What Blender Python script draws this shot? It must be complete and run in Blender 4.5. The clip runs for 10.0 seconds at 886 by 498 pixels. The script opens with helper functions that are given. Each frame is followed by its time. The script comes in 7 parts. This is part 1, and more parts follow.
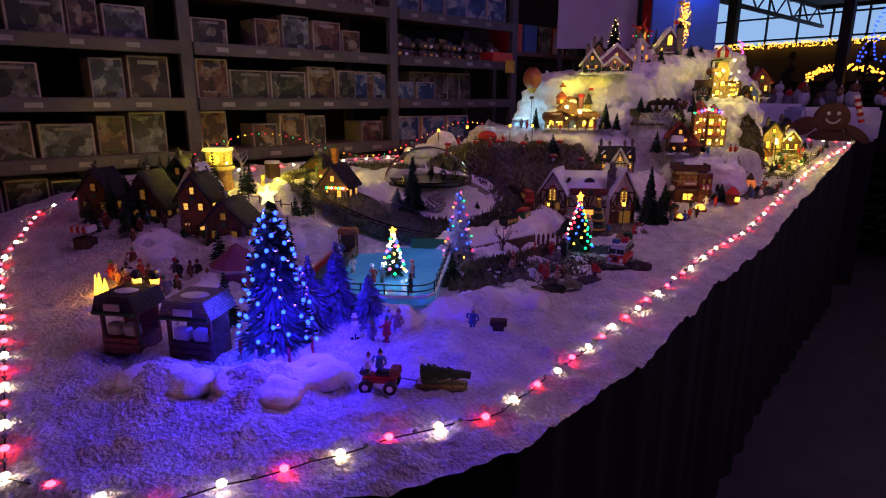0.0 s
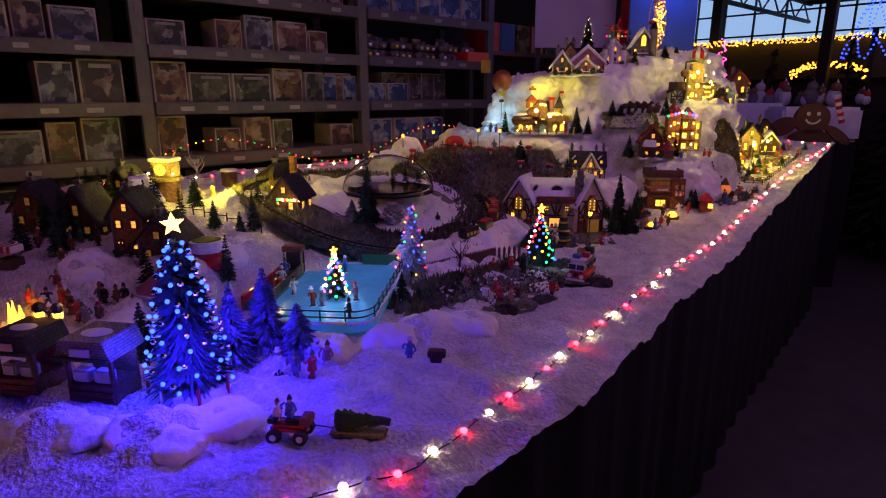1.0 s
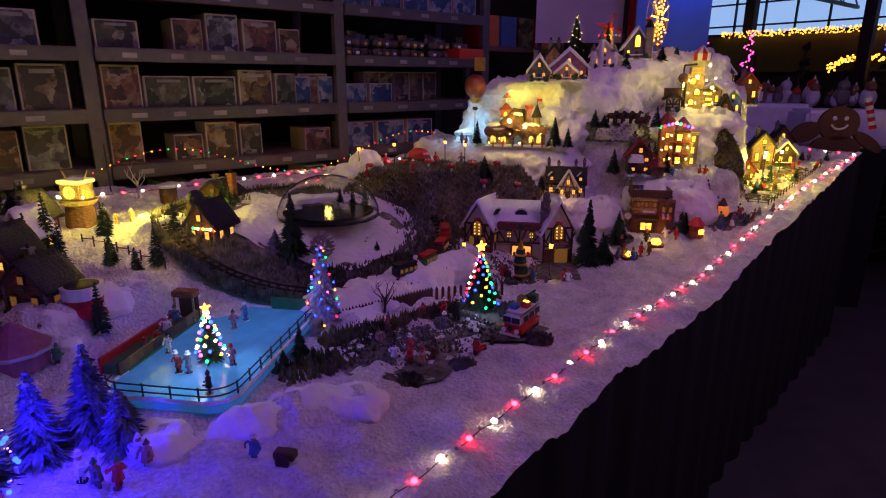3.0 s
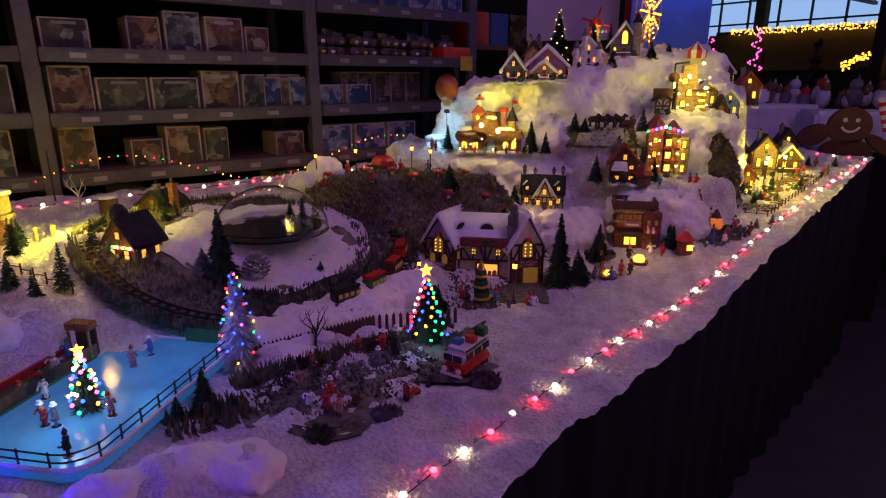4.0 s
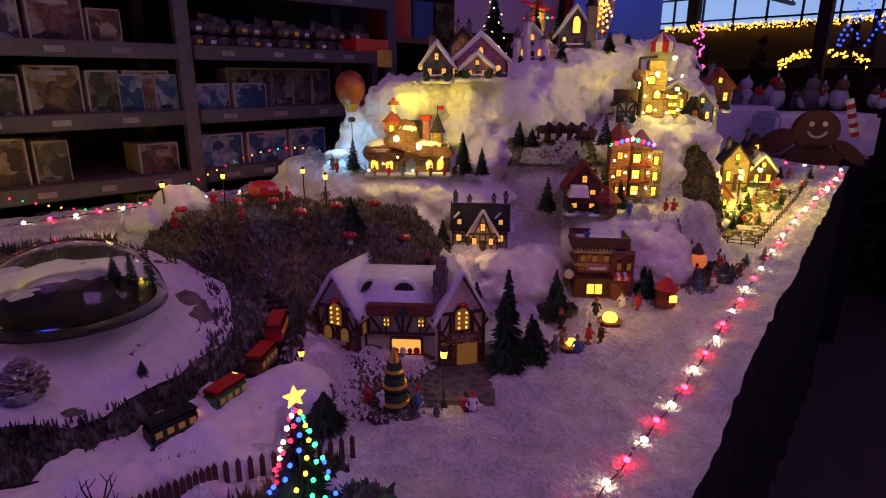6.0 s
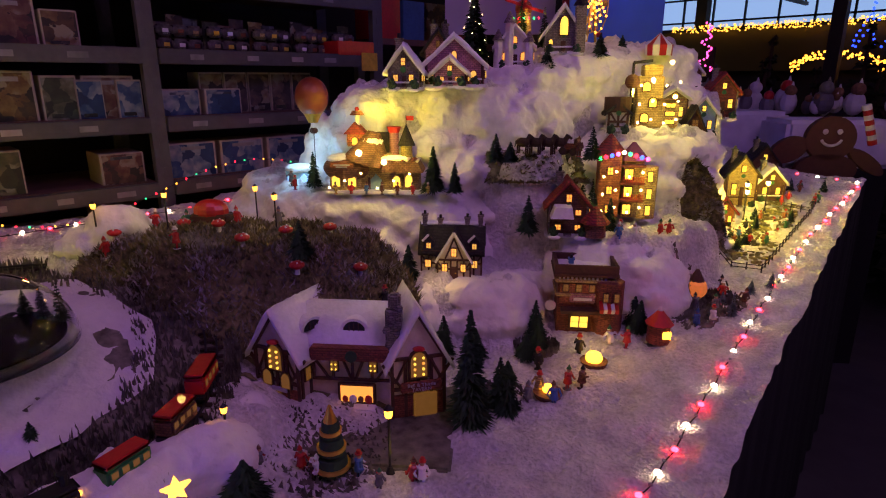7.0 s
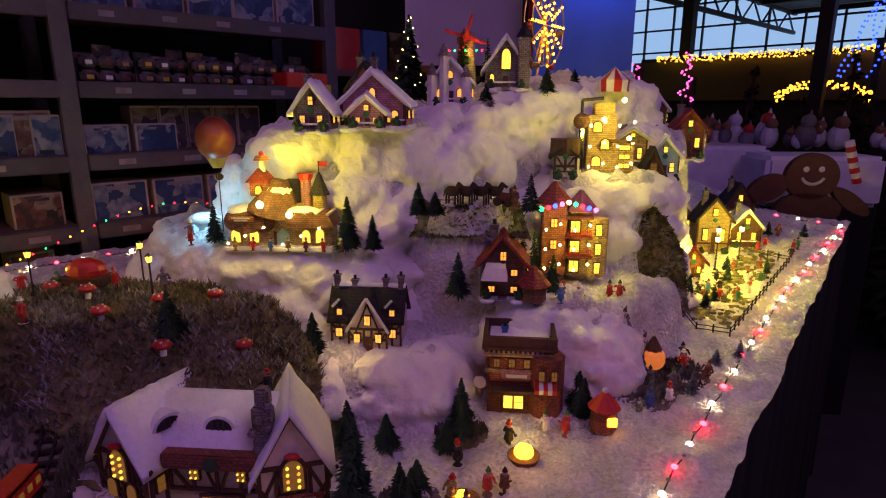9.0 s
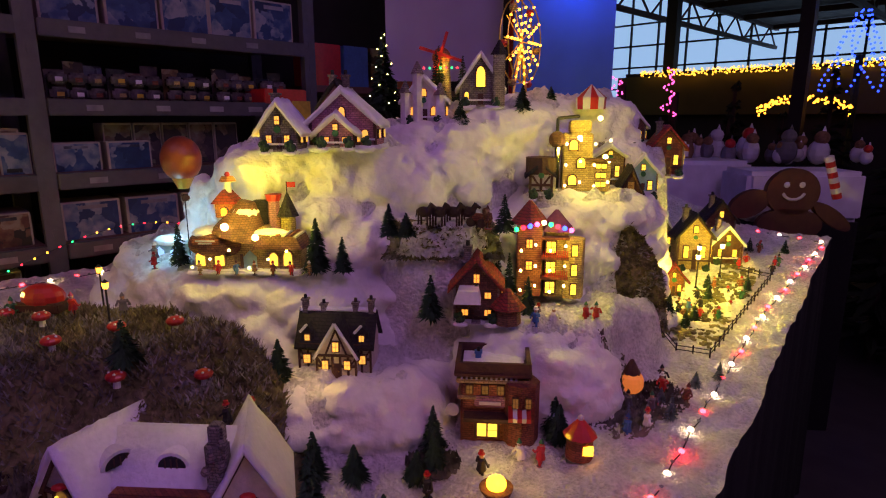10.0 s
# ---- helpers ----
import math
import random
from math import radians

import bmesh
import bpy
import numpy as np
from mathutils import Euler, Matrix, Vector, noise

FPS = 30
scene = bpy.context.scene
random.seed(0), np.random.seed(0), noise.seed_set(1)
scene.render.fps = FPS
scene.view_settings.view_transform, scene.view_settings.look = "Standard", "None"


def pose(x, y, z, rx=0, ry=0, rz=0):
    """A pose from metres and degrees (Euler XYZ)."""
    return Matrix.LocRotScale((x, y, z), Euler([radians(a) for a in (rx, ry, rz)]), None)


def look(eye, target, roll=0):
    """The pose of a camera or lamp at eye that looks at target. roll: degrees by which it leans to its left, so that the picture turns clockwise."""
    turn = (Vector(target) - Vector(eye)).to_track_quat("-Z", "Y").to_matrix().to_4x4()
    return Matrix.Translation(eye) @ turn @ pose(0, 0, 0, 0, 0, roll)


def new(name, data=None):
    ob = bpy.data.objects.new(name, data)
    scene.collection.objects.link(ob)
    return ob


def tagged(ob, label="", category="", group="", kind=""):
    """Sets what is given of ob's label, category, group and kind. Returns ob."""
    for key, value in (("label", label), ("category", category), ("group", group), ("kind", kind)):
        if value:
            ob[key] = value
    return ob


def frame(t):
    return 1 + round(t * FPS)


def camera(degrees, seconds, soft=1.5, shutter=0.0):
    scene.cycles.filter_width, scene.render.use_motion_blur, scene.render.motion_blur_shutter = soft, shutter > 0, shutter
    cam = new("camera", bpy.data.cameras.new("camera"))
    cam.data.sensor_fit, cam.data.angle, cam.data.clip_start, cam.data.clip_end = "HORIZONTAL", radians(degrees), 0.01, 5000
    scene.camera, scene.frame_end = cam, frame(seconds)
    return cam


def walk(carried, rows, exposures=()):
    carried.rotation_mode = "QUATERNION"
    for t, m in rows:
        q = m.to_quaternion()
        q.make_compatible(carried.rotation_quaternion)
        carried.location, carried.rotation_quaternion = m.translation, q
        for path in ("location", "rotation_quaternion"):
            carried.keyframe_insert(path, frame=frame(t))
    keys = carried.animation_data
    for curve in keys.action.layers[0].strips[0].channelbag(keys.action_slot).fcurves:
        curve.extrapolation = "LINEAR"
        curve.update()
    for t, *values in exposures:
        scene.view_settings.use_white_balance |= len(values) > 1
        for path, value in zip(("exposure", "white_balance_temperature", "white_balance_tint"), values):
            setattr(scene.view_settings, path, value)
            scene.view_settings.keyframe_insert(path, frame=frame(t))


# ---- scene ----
# camera and walk
cam = camera(74.0, 10.0, soft=1.15)
PATH = [
    (0.0, 0.2246, 0.9682, 1.265, 75.7, -0.158, 48.049), (0.5, 0.2453, 1.0102, 1.2807, 75.576, 0.064, 47.471),
    (1.0, 0.2317, 1.1156, 1.3022, 75.25, 0.004, 47.281), (1.5, 0.202, 1.2307, 1.3335, 74.787, -0.176, 47.37),
    (2.0, 0.1875, 1.3037, 1.3485, 74.512, -0.192, 47.831), (2.5, 0.2359, 1.3984, 1.3836, 74.096, -0.208, 49.299),
    (4.0, 0.1901, 1.7576, 1.3927, 73.865, 0.075, 51.962), (4.5, 0.0322, 1.9097, 1.3789, 73.784, 0.279, 51.427),
    (5.0, -0.0514, 1.9957, 1.3877, 73.834, 0.208, 50.004), (5.5, -0.1394, 2.086, 1.3869, 73.826, 0.096, 48.179),
    (6.0, -0.1937, 2.1644, 1.3912, 73.725, -0.043, 45.556), (7.5, -0.2789, 2.4753, 1.4088, 73.958, 0.052, 47.042),
    (8.0, -0.3083, 2.5777, 1.4086, 74.334, -0.028, 47.231), (8.5, -0.2875, 2.6064, 1.4236, 75.291, -0.039, 46.75),
    (9.0, -0.2788, 2.6276, 1.4368, 76.185, -0.043, 46.173), (9.5, -0.2758, 2.647, 1.446, 76.901, 0.007, 45.614),
    (10.0, -0.2789, 2.6806, 1.4483, 77.429, 0.066, 45.148)]
walk(cam, [(t, pose(*r)) for t, *r in PATH],
     [(0.0, 0.0, 6300, 12), (1.0, 0.0, 6500, 14), (2.5, 0.0, 6200, 20), (4.0, 0.0, 6300, 14), (4.5, 0.0, 8300, 34), (5.0, 0.0, 6500, 14), (6.0, -0.08, 6200, 26),
      (7.5, 0.0, 6700, 18), (8.0, 0.1, 9000, 22), (8.5, 0.1, 7000, 16), (9.5, 0.0, 6500, 10), (10.0, 0.05, 6700, 10)])

# world: dusk sky behind the greenhouse glass
world = bpy.data.worlds.new("dusk")
scene.world = world
world.use_nodes = True
wn = world.node_tree
sky = wn.nodes.new("ShaderNodeTexSky")
sky.sky_type, sky.sun_disc = "NISHITA", False
sky.sun_elevation, sky.sun_rotation = radians(4), radians(20)
wn.links.new(sky.outputs[0], wn.nodes["Background"].inputs[0])
wn.nodes["Background"].inputs[1].default_value = 0.06


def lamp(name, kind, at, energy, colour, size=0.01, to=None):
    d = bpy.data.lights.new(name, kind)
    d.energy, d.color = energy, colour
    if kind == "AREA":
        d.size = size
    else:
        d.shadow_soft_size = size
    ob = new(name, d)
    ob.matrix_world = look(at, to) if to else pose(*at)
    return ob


# large lights: unseen fill lamps, added overhead to tint and brighten table and shelves
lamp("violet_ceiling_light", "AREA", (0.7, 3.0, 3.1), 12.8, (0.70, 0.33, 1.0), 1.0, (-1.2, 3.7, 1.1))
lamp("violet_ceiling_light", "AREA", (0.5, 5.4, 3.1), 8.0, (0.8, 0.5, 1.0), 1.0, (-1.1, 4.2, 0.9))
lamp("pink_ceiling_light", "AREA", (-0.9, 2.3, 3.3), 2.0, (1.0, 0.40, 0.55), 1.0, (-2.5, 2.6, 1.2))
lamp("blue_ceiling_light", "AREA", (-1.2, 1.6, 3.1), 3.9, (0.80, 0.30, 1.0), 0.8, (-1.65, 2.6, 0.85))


# ---- materials ----
def mat(name, colour, rough=0.7, vary=0.25, scale=60.0, bump=0.3, metal=0.0, glow=None, power=0.0, second=None, coat=0.0, courses=0.0, relief=0.006, sheen=0.0):
    m = bpy.data.materials.new(name)
    m.use_nodes = True
    t = m.node_tree
    b = t.nodes["Principled BSDF"]
    b.inputs["Roughness"].default_value, b.inputs["Metallic"].default_value = rough, metal
    b.inputs["Coat Weight"].default_value = coat
    b.inputs["Sheen Weight"].default_value, b.inputs["Sheen Roughness"].default_value = sheen, 0.6
    co = t.nodes.new("ShaderNodeTexCoord")
    n1, n2 = t.nodes.new("ShaderNodeTexNoise"), t.nodes.new("ShaderNodeTexNoise")
    n1.inputs["Scale"].default_value, n2.inputs["Scale"].default_value = scale, scale * 0.14
    n1.inputs["Detail"].default_value = 4.0
    for n in (n1, n2):
        t.links.new(co.outputs["Object"], n.inputs["Vector"])
    info = t.nodes.new("ShaderNodeObjectInfo")
    mix = t.nodes.new("ShaderNodeMix")
    mix.data_type = "RGBA"
    dark = second or [c * (1 - vary) for c in colour]
    light = colour if second else [min(1.0, c * (1 + vary * 0.5)) for c in colour]
    mix.inputs[6].default_value, mix.inputs[7].default_value = (*dark, 1), (*light, 1)
    add = t.nodes.new("ShaderNodeMath")
    add.operation = "ADD"
    t.links.new(n1.outputs[0], add.inputs[0])
    t.links.new(n2.outputs[0], add.inputs[1])
    rng = t.nodes.new("ShaderNodeMapRange")
    rng.inputs[1].default_value, rng.inputs[2].default_value = 0.7, 1.3
    t.links.new(add.outputs[0], rng.inputs[0])
    t.links.new(rng.outputs[0], mix.inputs[0])
    hsv = t.nodes.new("ShaderNodeHueSaturation")
    val = t.nodes.new("ShaderNodeMapRange")
    val.inputs[3].default_value, val.inputs[4].default_value = 0.85, 1.15
    t.links.new(info.outputs["Random"], val.inputs[0])
    t.links.new(val.outputs[0], hsv.inputs["Value"])
    if courses:
        sep, com, brick = t.nodes.new("ShaderNodeSeparateXYZ"), t.nodes.new("ShaderNodeCombineXYZ"), t.nodes.new("ShaderNodeTexBrick")
        summed = t.nodes.new("ShaderNodeMath")
        t.links.new(co.outputs["Object"], sep.inputs[0])
        t.links.new(sep.outputs[0], summed.inputs[0])
        t.links.new(sep.outputs[1], summed.inputs[1])
        t.links.new(summed.outputs[0], com.inputs[0])
        t.links.new(sep.outputs[2], com.inputs[1])
        t.links.new(com.outputs[0], brick.inputs["Vector"])
        brick.inputs["Scale"].default_value, brick.inputs["Mortar Size"].default_value = courses, 0.03
        brick.inputs["Color1"].default_value, brick.inputs["Color2"].default_value, brick.inputs["Mortar"].default_value = (1, 1, 1, 1), (0.62, 0.62, 0.62, 1), (0.35, 0.35, 0.35, 1)
        mul = t.nodes.new("ShaderNodeMix")
        mul.data_type, mul.blend_type = "RGBA", "MULTIPLY"
        mul.inputs[0].default_value = 1.0
        t.links.new(mix.outputs[2], mul.inputs[6])
        t.links.new(brick.outputs[0], mul.inputs[7])
        mix = mul
    t.links.new(mix.outputs[2], hsv.inputs["Color"])
    t.links.new(hsv.outputs[0], b.inputs["Base Color"])
    bp = t.nodes.new("ShaderNodeBump")
    bp.inputs["Strength"].default_value, bp.inputs["Distance"].default_value = bump, relief
    t.links.new((add if relief > 0.006 else n1).outputs[0], bp.inputs["Height"])
    t.links.new(bp.outputs[0], b.inputs["Normal"])
    if glow:
        b.inputs["Emission Color"].default_value, b.inputs["Emission Strength"].default_value = (*glow, 1), power
    return m


def glass(name, rough=0.0):
    m = bpy.data.materials.new(name)
    m.use_nodes = True
    b = m.node_tree.nodes["Principled BSDF"]
    b.inputs["Transmission Weight"].default_value, b.inputs["Roughness"].default_value, b.inputs["IOR"].default_value = 1.0, rough, 1.25
    b.inputs["Base Color"].default_value = (0.95, 0.96, 1, 1)
    return m


SNOW = mat("snow_wadding", (0.80, 0.78, 0.79), 0.95, 0.32, 130, 1.0, relief=0.014)
COTTON = mat("cotton_snow", (0.88, 0.86, 0.87), 1.0, 0.08, 60, 0.7, relief=0.008, sheen=0.4)
ROOFSNOW = mat("painted_roof_snow", (0.80, 0.80, 0.84), 0.6, 0.10, 110, 0.4)
MOSS = mat("dark_moss", (0.30, 0.27, 0.12), 1.0, 0.5, 70, 1.0, second=(0.05, 0.045, 0.018))
MOSSSNOW = mat("frosted_moss", (0.27, 0.26, 0.20), 1.0, 0.5, 45, 1.0, second=(0.03, 0.03, 0.018))
FROSTMOSS = mat("frost_on_moss", (0.46, 0.45, 0.38), 1.0, 0.5, 45, 1.0, second=(0.08, 0.08, 0.05))
FIR = mat("fir_bristle_green", (0.028, 0.07, 0.035), 0.9, 0.4, 90, 0.3)
FROSTFIR = mat("frosted_bristle", (0.30, 0.34, 0.42), 0.9, 0.4, 90, 0.3, second=(0.02, 0.05, 0.05))
SILVERFIR = mat("silver_bristle", (0.62, 0.64, 0.72), 0.6, 0.3, 90, 0.3)
BARK = mat("dark_bark", (0.05, 0.03, 0.02), 0.9, 0.3, 120, 0.8)
WHITEBARK = mat("pale_bark", (0.55, 0.52, 0.5), 0.9, 0.3, 120, 0.8)
BLACK = mat("black_paint", (0.012, 0.012, 0.013), 0.6, 0.3, 80, 0.2)
CLOTH = mat("black_table_cloth", (0.010, 0.009, 0.010), 0.95, 0.3, 300, 0.5)
TIMBER = mat("dark_timber", (0.075, 0.03, 0.018), 0.7, 0.3, 120, 0.5)
PLASTER = mat("cream_plaster", (0.62, 0.54, 0.45), 0.8, 0.2, 90, 0.4)
REDBRICK = mat("red_brick_paint", (0.30, 0.085, 0.05), 0.8, 0.35, 150, 0.7, courses=55)
BROWNWALL = mat("brown_wall_paint", (0.22, 0.10, 0.055), 0.8, 0.35, 120, 0.6, courses=55)
ORANGEWALL = mat("orange_wall_paint", (0.45, 0.16, 0.06), 0.8, 0.3, 120, 0.5, courses=55)
YELLOWWALL = mat("ochre_wall_paint", (0.55, 0.40, 0.16), 0.8, 0.3, 120, 0.5, courses=55)
GREYSTONE = mat("grey_stone_paint", (0.30, 0.25, 0.24), 0.85, 0.35, 140, 0.8, courses=55)
WHITEWALL = mat("white_wall_paint", (0.68, 0.66, 0.68), 0.8, 0.2, 100, 0.4)
BLUEWALL = mat("pale_blue_wall_paint", (0.35, 0.58, 0.62), 0.8, 0.2, 100, 0.4)
PINKWALL = mat("pink_wall_paint", (0.55, 0.25, 0.30), 0.8, 0.25, 100, 0.4, courses=55)
DARKROOF = mat("dark_slate_roof", (0.03, 0.025, 0.03), 0.8, 0.4, 150, 0.8, courses=40)
REDROOF = mat("red_tile_roof", (0.35, 0.03, 0.03), 0.7, 0.35, 120, 0.7, courses=40)
PURPLECLOTH = mat("plum_tent_cloth", (0.25, 0.07, 0.14), 0.8, 0.3, 90, 0.3)
RED = mat("red_paint", (0.50, 0.02, 0.02), 0.4, 0.2, 70, 0.2, coat=0.3)
WHITE = mat("white_paint", (0.78, 0.77, 0.75), 0.5, 0.12, 70, 0.2)
BLUE = mat("blue_paint", (0.06, 0.16, 0.42), 0.6, 0.2, 70, 0.2)
GREENP = mat("green_paint", (0.03, 0.16, 0.06), 0.6, 0.2, 70, 0.2)
SKIN = mat("tan_paint", (0.45, 0.26, 0.18), 0.7, 0.2, 70, 0.2)
GOLD = mat("gold_paint", (0.7, 0.45, 0.08), 0.3, 0.2, 70, 0.2, metal=0.7)
CHROME = mat("silver_bauble", (0.75, 0.75, 0.78), 0.12, 0.05, 70, 0.0, metal=1.0)
GREYCOAT = mat("grey_coat_paint", (0.16, 0.15, 0.17), 0.7, 0.2, 70, 0.2)
STEEL = mat("grey_shelf_steel", (0.085, 0.08, 0.085), 0.55, 0.25, 30, 0.1)
BOARD = mat("brown_shelf_board", (0.14, 0.07, 0.055), 0.8, 0.25, 40, 0.2)
LABEL = mat("white_price_label", (0.62, 0.58, 0.57), 0.6, 0.3, 40, 0.0)
SHELFTAG = mat("dull_shelf_tag", (0.27, 0.25, 0.26), 0.5, 0.4, 25, 0.0)
CARD = mat("pale_card_edge", (0.40, 0.33, 0.29), 0.7, 0.2, 40, 0.1)


def print_art(name, tones, size):
    """A printed picture on card: patches of several inks, each box showing another stretch of it."""
    m = mat(name, tones[0], 0.5, 0.3, 40, 0.0)
    t = m.node_tree
    co, info = t.nodes.new("ShaderNodeTexCoord"), t.nodes.new("ShaderNodeObjectInfo")
    shift, cell, fine = t.nodes.new("ShaderNodeVectorMath"), t.nodes.new("ShaderNodeTexVoronoi"), t.nodes.new("ShaderNodeTexNoise")
    shift.operation = "MULTIPLY_ADD"
    shift.inputs[1].default_value = (1, 1, 1)
    t.links.new(co.outputs["Object"], shift.inputs[0])
    wide = t.nodes.new("ShaderNodeMath")
    wide.operation = "MULTIPLY"
    wide.inputs[1].default_value = 7.0
    t.links.new(info.outputs["Random"], wide.inputs[0])
    t.links.new(wide.outputs[0], shift.inputs[2])
    cell.inputs["Scale"].default_value, fine.inputs["Scale"].default_value, fine.inputs["Detail"].default_value = size, size * 1.3, 6.0
    warp = t.nodes.new("ShaderNodeVectorMath")
    t.links.new(shift.outputs[0], fine.inputs["Vector"])
    t.links.new(shift.outputs[0], warp.inputs[0])
    half = t.nodes.new("ShaderNodeVectorMath")
    half.operation = "SCALE"
    half.inputs["Scale"].default_value = 1.2 / size
    t.links.new(fine.outputs["Color"], half.inputs[0])
    t.links.new(half.outputs[0], warp.inputs[1])
    t.links.new(warp.outputs[0], cell.inputs["Vector"])
    sep = t.nodes.new("ShaderNodeSeparateColor")
    t.links.new(cell.outputs["Color"], sep.inputs[0])
    ramp = t.nodes.new("ShaderNodeValToRGB")
    while len(ramp.color_ramp.elements) < len(tones):
        ramp.color_ramp.elements.new(0.5)
    for k, c in enumerate(tones):
        ramp.color_ramp.elements[k].position, ramp.color_ramp.elements[k].color = k / (len(tones) - 0.7), (*c, 1)
    mixed = t.nodes.new("ShaderNodeMath")
    mixed.operation = "MULTIPLY"
    t.links.new(sep.outputs[0], mixed.inputs[0])
    t.links.new(fine.outputs[0], mixed.inputs[1])
    lift = t.nodes.new("ShaderNodeMath")
    lift.operation = "MULTIPLY"
    lift.inputs[1].default_value = 1.9
    t.links.new(mixed.outputs[0], lift.inputs[0])
    t.links.new(lift.outputs[0], ramp.inputs[0])
    t.links.new(ramp.outputs[0], t.nodes["Principled BSDF"].inputs["Base Color"])
    return m


BOXART = [print_art("printed_card_" + n, c, 20) for n, c in (
    ("plum", ((0.008, 0.006, 0.011), (0.025, 0.013, 0.021), (0.059, 0.034, 0.046), (0.143, 0.084, 0.067), (0.210, 0.176, 0.151))),
    ("amber", ((0.013, 0.008, 0.005), (0.042, 0.021, 0.011), (0.109, 0.050, 0.017), (0.189, 0.118, 0.042), (0.252, 0.210, 0.143))),
    ("slate", ((0.006, 0.007, 0.013), (0.017, 0.019, 0.034), (0.046, 0.050, 0.080), (0.105, 0.113, 0.151), (0.231, 0.235, 0.252))),
    ("moss", ((0.006, 0.008, 0.006), (0.017, 0.021, 0.013), (0.046, 0.050, 0.029), (0.101, 0.092, 0.059), (0.210, 0.202, 0.176))),
    ("wine", ((0.009, 0.005, 0.006), (0.029, 0.011, 0.011), (0.084, 0.021, 0.021), (0.151, 0.076, 0.050), (0.218, 0.176, 0.151))))]
BOXBLUE = print_art("printed_card_blue", ((0.004, 0.015, 0.055), (0.008, 0.034, 0.118), (0.025, 0.067, 0.176), (0.151, 0.185, 0.244), (0.277, 0.286, 0.311)), 18)
FOIL = mat("clear_blister_plastic", (0.22, 0.20, 0.20), 0.15, 0.5, 50, 0.6, second=(0.03, 0.025, 0.03))
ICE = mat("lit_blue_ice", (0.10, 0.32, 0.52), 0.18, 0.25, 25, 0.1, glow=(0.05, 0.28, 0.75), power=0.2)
WATER = mat("dark_pond", (0.012, 0.011, 0.013), 0.12, 0.2, 20, 0.05)
CONCRETE = mat("dark_shop_floor", (0.06, 0.055, 0.055), 0.55, 0.35, 8, 0.15)
DARKWALL = mat("dark_shop_wall", (0.035, 0.03, 0.035), 0.9, 0.3, 5, 0.1)
BLUEPANEL = mat("blue_panel", (0.09, 0.22, 0.60), 0.6, 0.3, 3, 0.05)
LILACPANEL = mat("lilac_banner", (0.48, 0.44, 0.62), 0.7, 0.15, 4, 0.05)
SHEET = mat("white_table_sheet", (0.72, 0.70, 0.76), 0.9, 0.2, 14, 0.4)
GINGER = mat("gingerbread_brown", (0.11, 0.045, 0.025), 0.8, 0.2, 40, 0.2)
PLUSH = mat("brown_plush", (0.26, 0.14, 0.07), 1.0, 0.4, 90, 0.9)
PLANT = mat("dim_garland_green", (0.02, 0.03, 0.012), 1.0, 0.5, 40, 1.0)
OCHREBACK = mat("ochre_backdrop_cloth", (0.11, 0.09, 0.03), 0.9, 0.3, 3, 0.1)
GLASS = glass("clear_plastic_dome")


def lit(name, colour, power):
    return mat(name, colour, 0.5, 0.05, 40, 0.0, glow=colour, power=power)


WARM = lit("warm_window_light", (1.0, 0.52, 0.09), 0.9)
YELLOW = lit("yellow_window_light", (1.0, 0.62, 0.07), 1.5)
AMBER = lit("amber_window_light", (1.0, 0.42, 0.06), 1.1)
DIMWIN = mat("dim_window_light", (0.12, 0.07, 0.04), 0.3, 0.3, 60, 0.0, glow=(1.0, 0.42, 0.06), power=0.12)
BULB = {n: lit(n + "_bulb", c, p) for n, c, p in (
    ("red", (1.0, 0.012, 0.03), 8), ("white", (1.0, 0.80, 0.50), 9), ("blue", (0.02, 0.06, 1.0), 7), ("green", (0.01, 1.0, 0.22), 4),
    ("amber", (1.0, 0.40, 0.03), 6), ("warm", (1.0, 0.68, 0.20), 14), ("pink", (1.0, 0.08, 0.40), 6))}
OFFBULB = mat("unlit_bulb", (0.25, 0.3, 0.3), 0.2, 0.1, 40, 0.0)
FLAME = lit("glowing_orange_lantern", (1.0, 0.42, 0.02), 7.0)
PALESKY = lit("dusk_sky_glow", (0.36, 0.58, 0.95), 0.8)
LED = {n: lit(n + "_led", c, p) for n, c, p in (
    ("red", (1.0, 0.012, 0.02), 38), ("white", (1.0, 0.72, 0.40), 26))}


# ---- mesh helpers ----
def link(name, bm, material, parent=None, label="", smooth=False):
    me = bpy.data.meshes.new(name)
    bm.to_mesh(me)
    bm.free()
    me.materials.append(material)
    if smooth:
        for p in me.polygons:
            p.use_smooth = True
    ob = new(name, me)
    if parent:
        ob.parent = parent
    if label:
        ob["label"] = label
    return ob


def part(name, bm, material, parent, label="", smooth=False):
    return link(name, bm, material, parent, label, smooth)


def thing(name, m, label, category, group="", kind=""):
    e = new(name)
    e.empty_display_size = 0.05
    e.matrix_world = m
    return tagged(e, label, category, group, kind)


def box(w, d, h, x=0, y=0, z=0, bm=None, bevel=0.0, rot=None):
    """A box of that size whose base centre lies at x, y, z."""
    bm = bm or bmesh.new()
    g = bmesh.ops.create_cube(bm, size=1)["verts"]
    m = Matrix.Translation((x, y, z)) @ (rot or Matrix()) @ Matrix.Translation((0, 0, h / 2)) @ Matrix.Diagonal((w, d, h, 1))
    bmesh.ops.transform(bm, matrix=m, verts=g)
    if bevel:
        ed = list({e for v in g for e in v.link_edges})
        bmesh.ops.bevel(bm, geom=ed, offset=bevel, segments=2, affect="EDGES")
    return bm


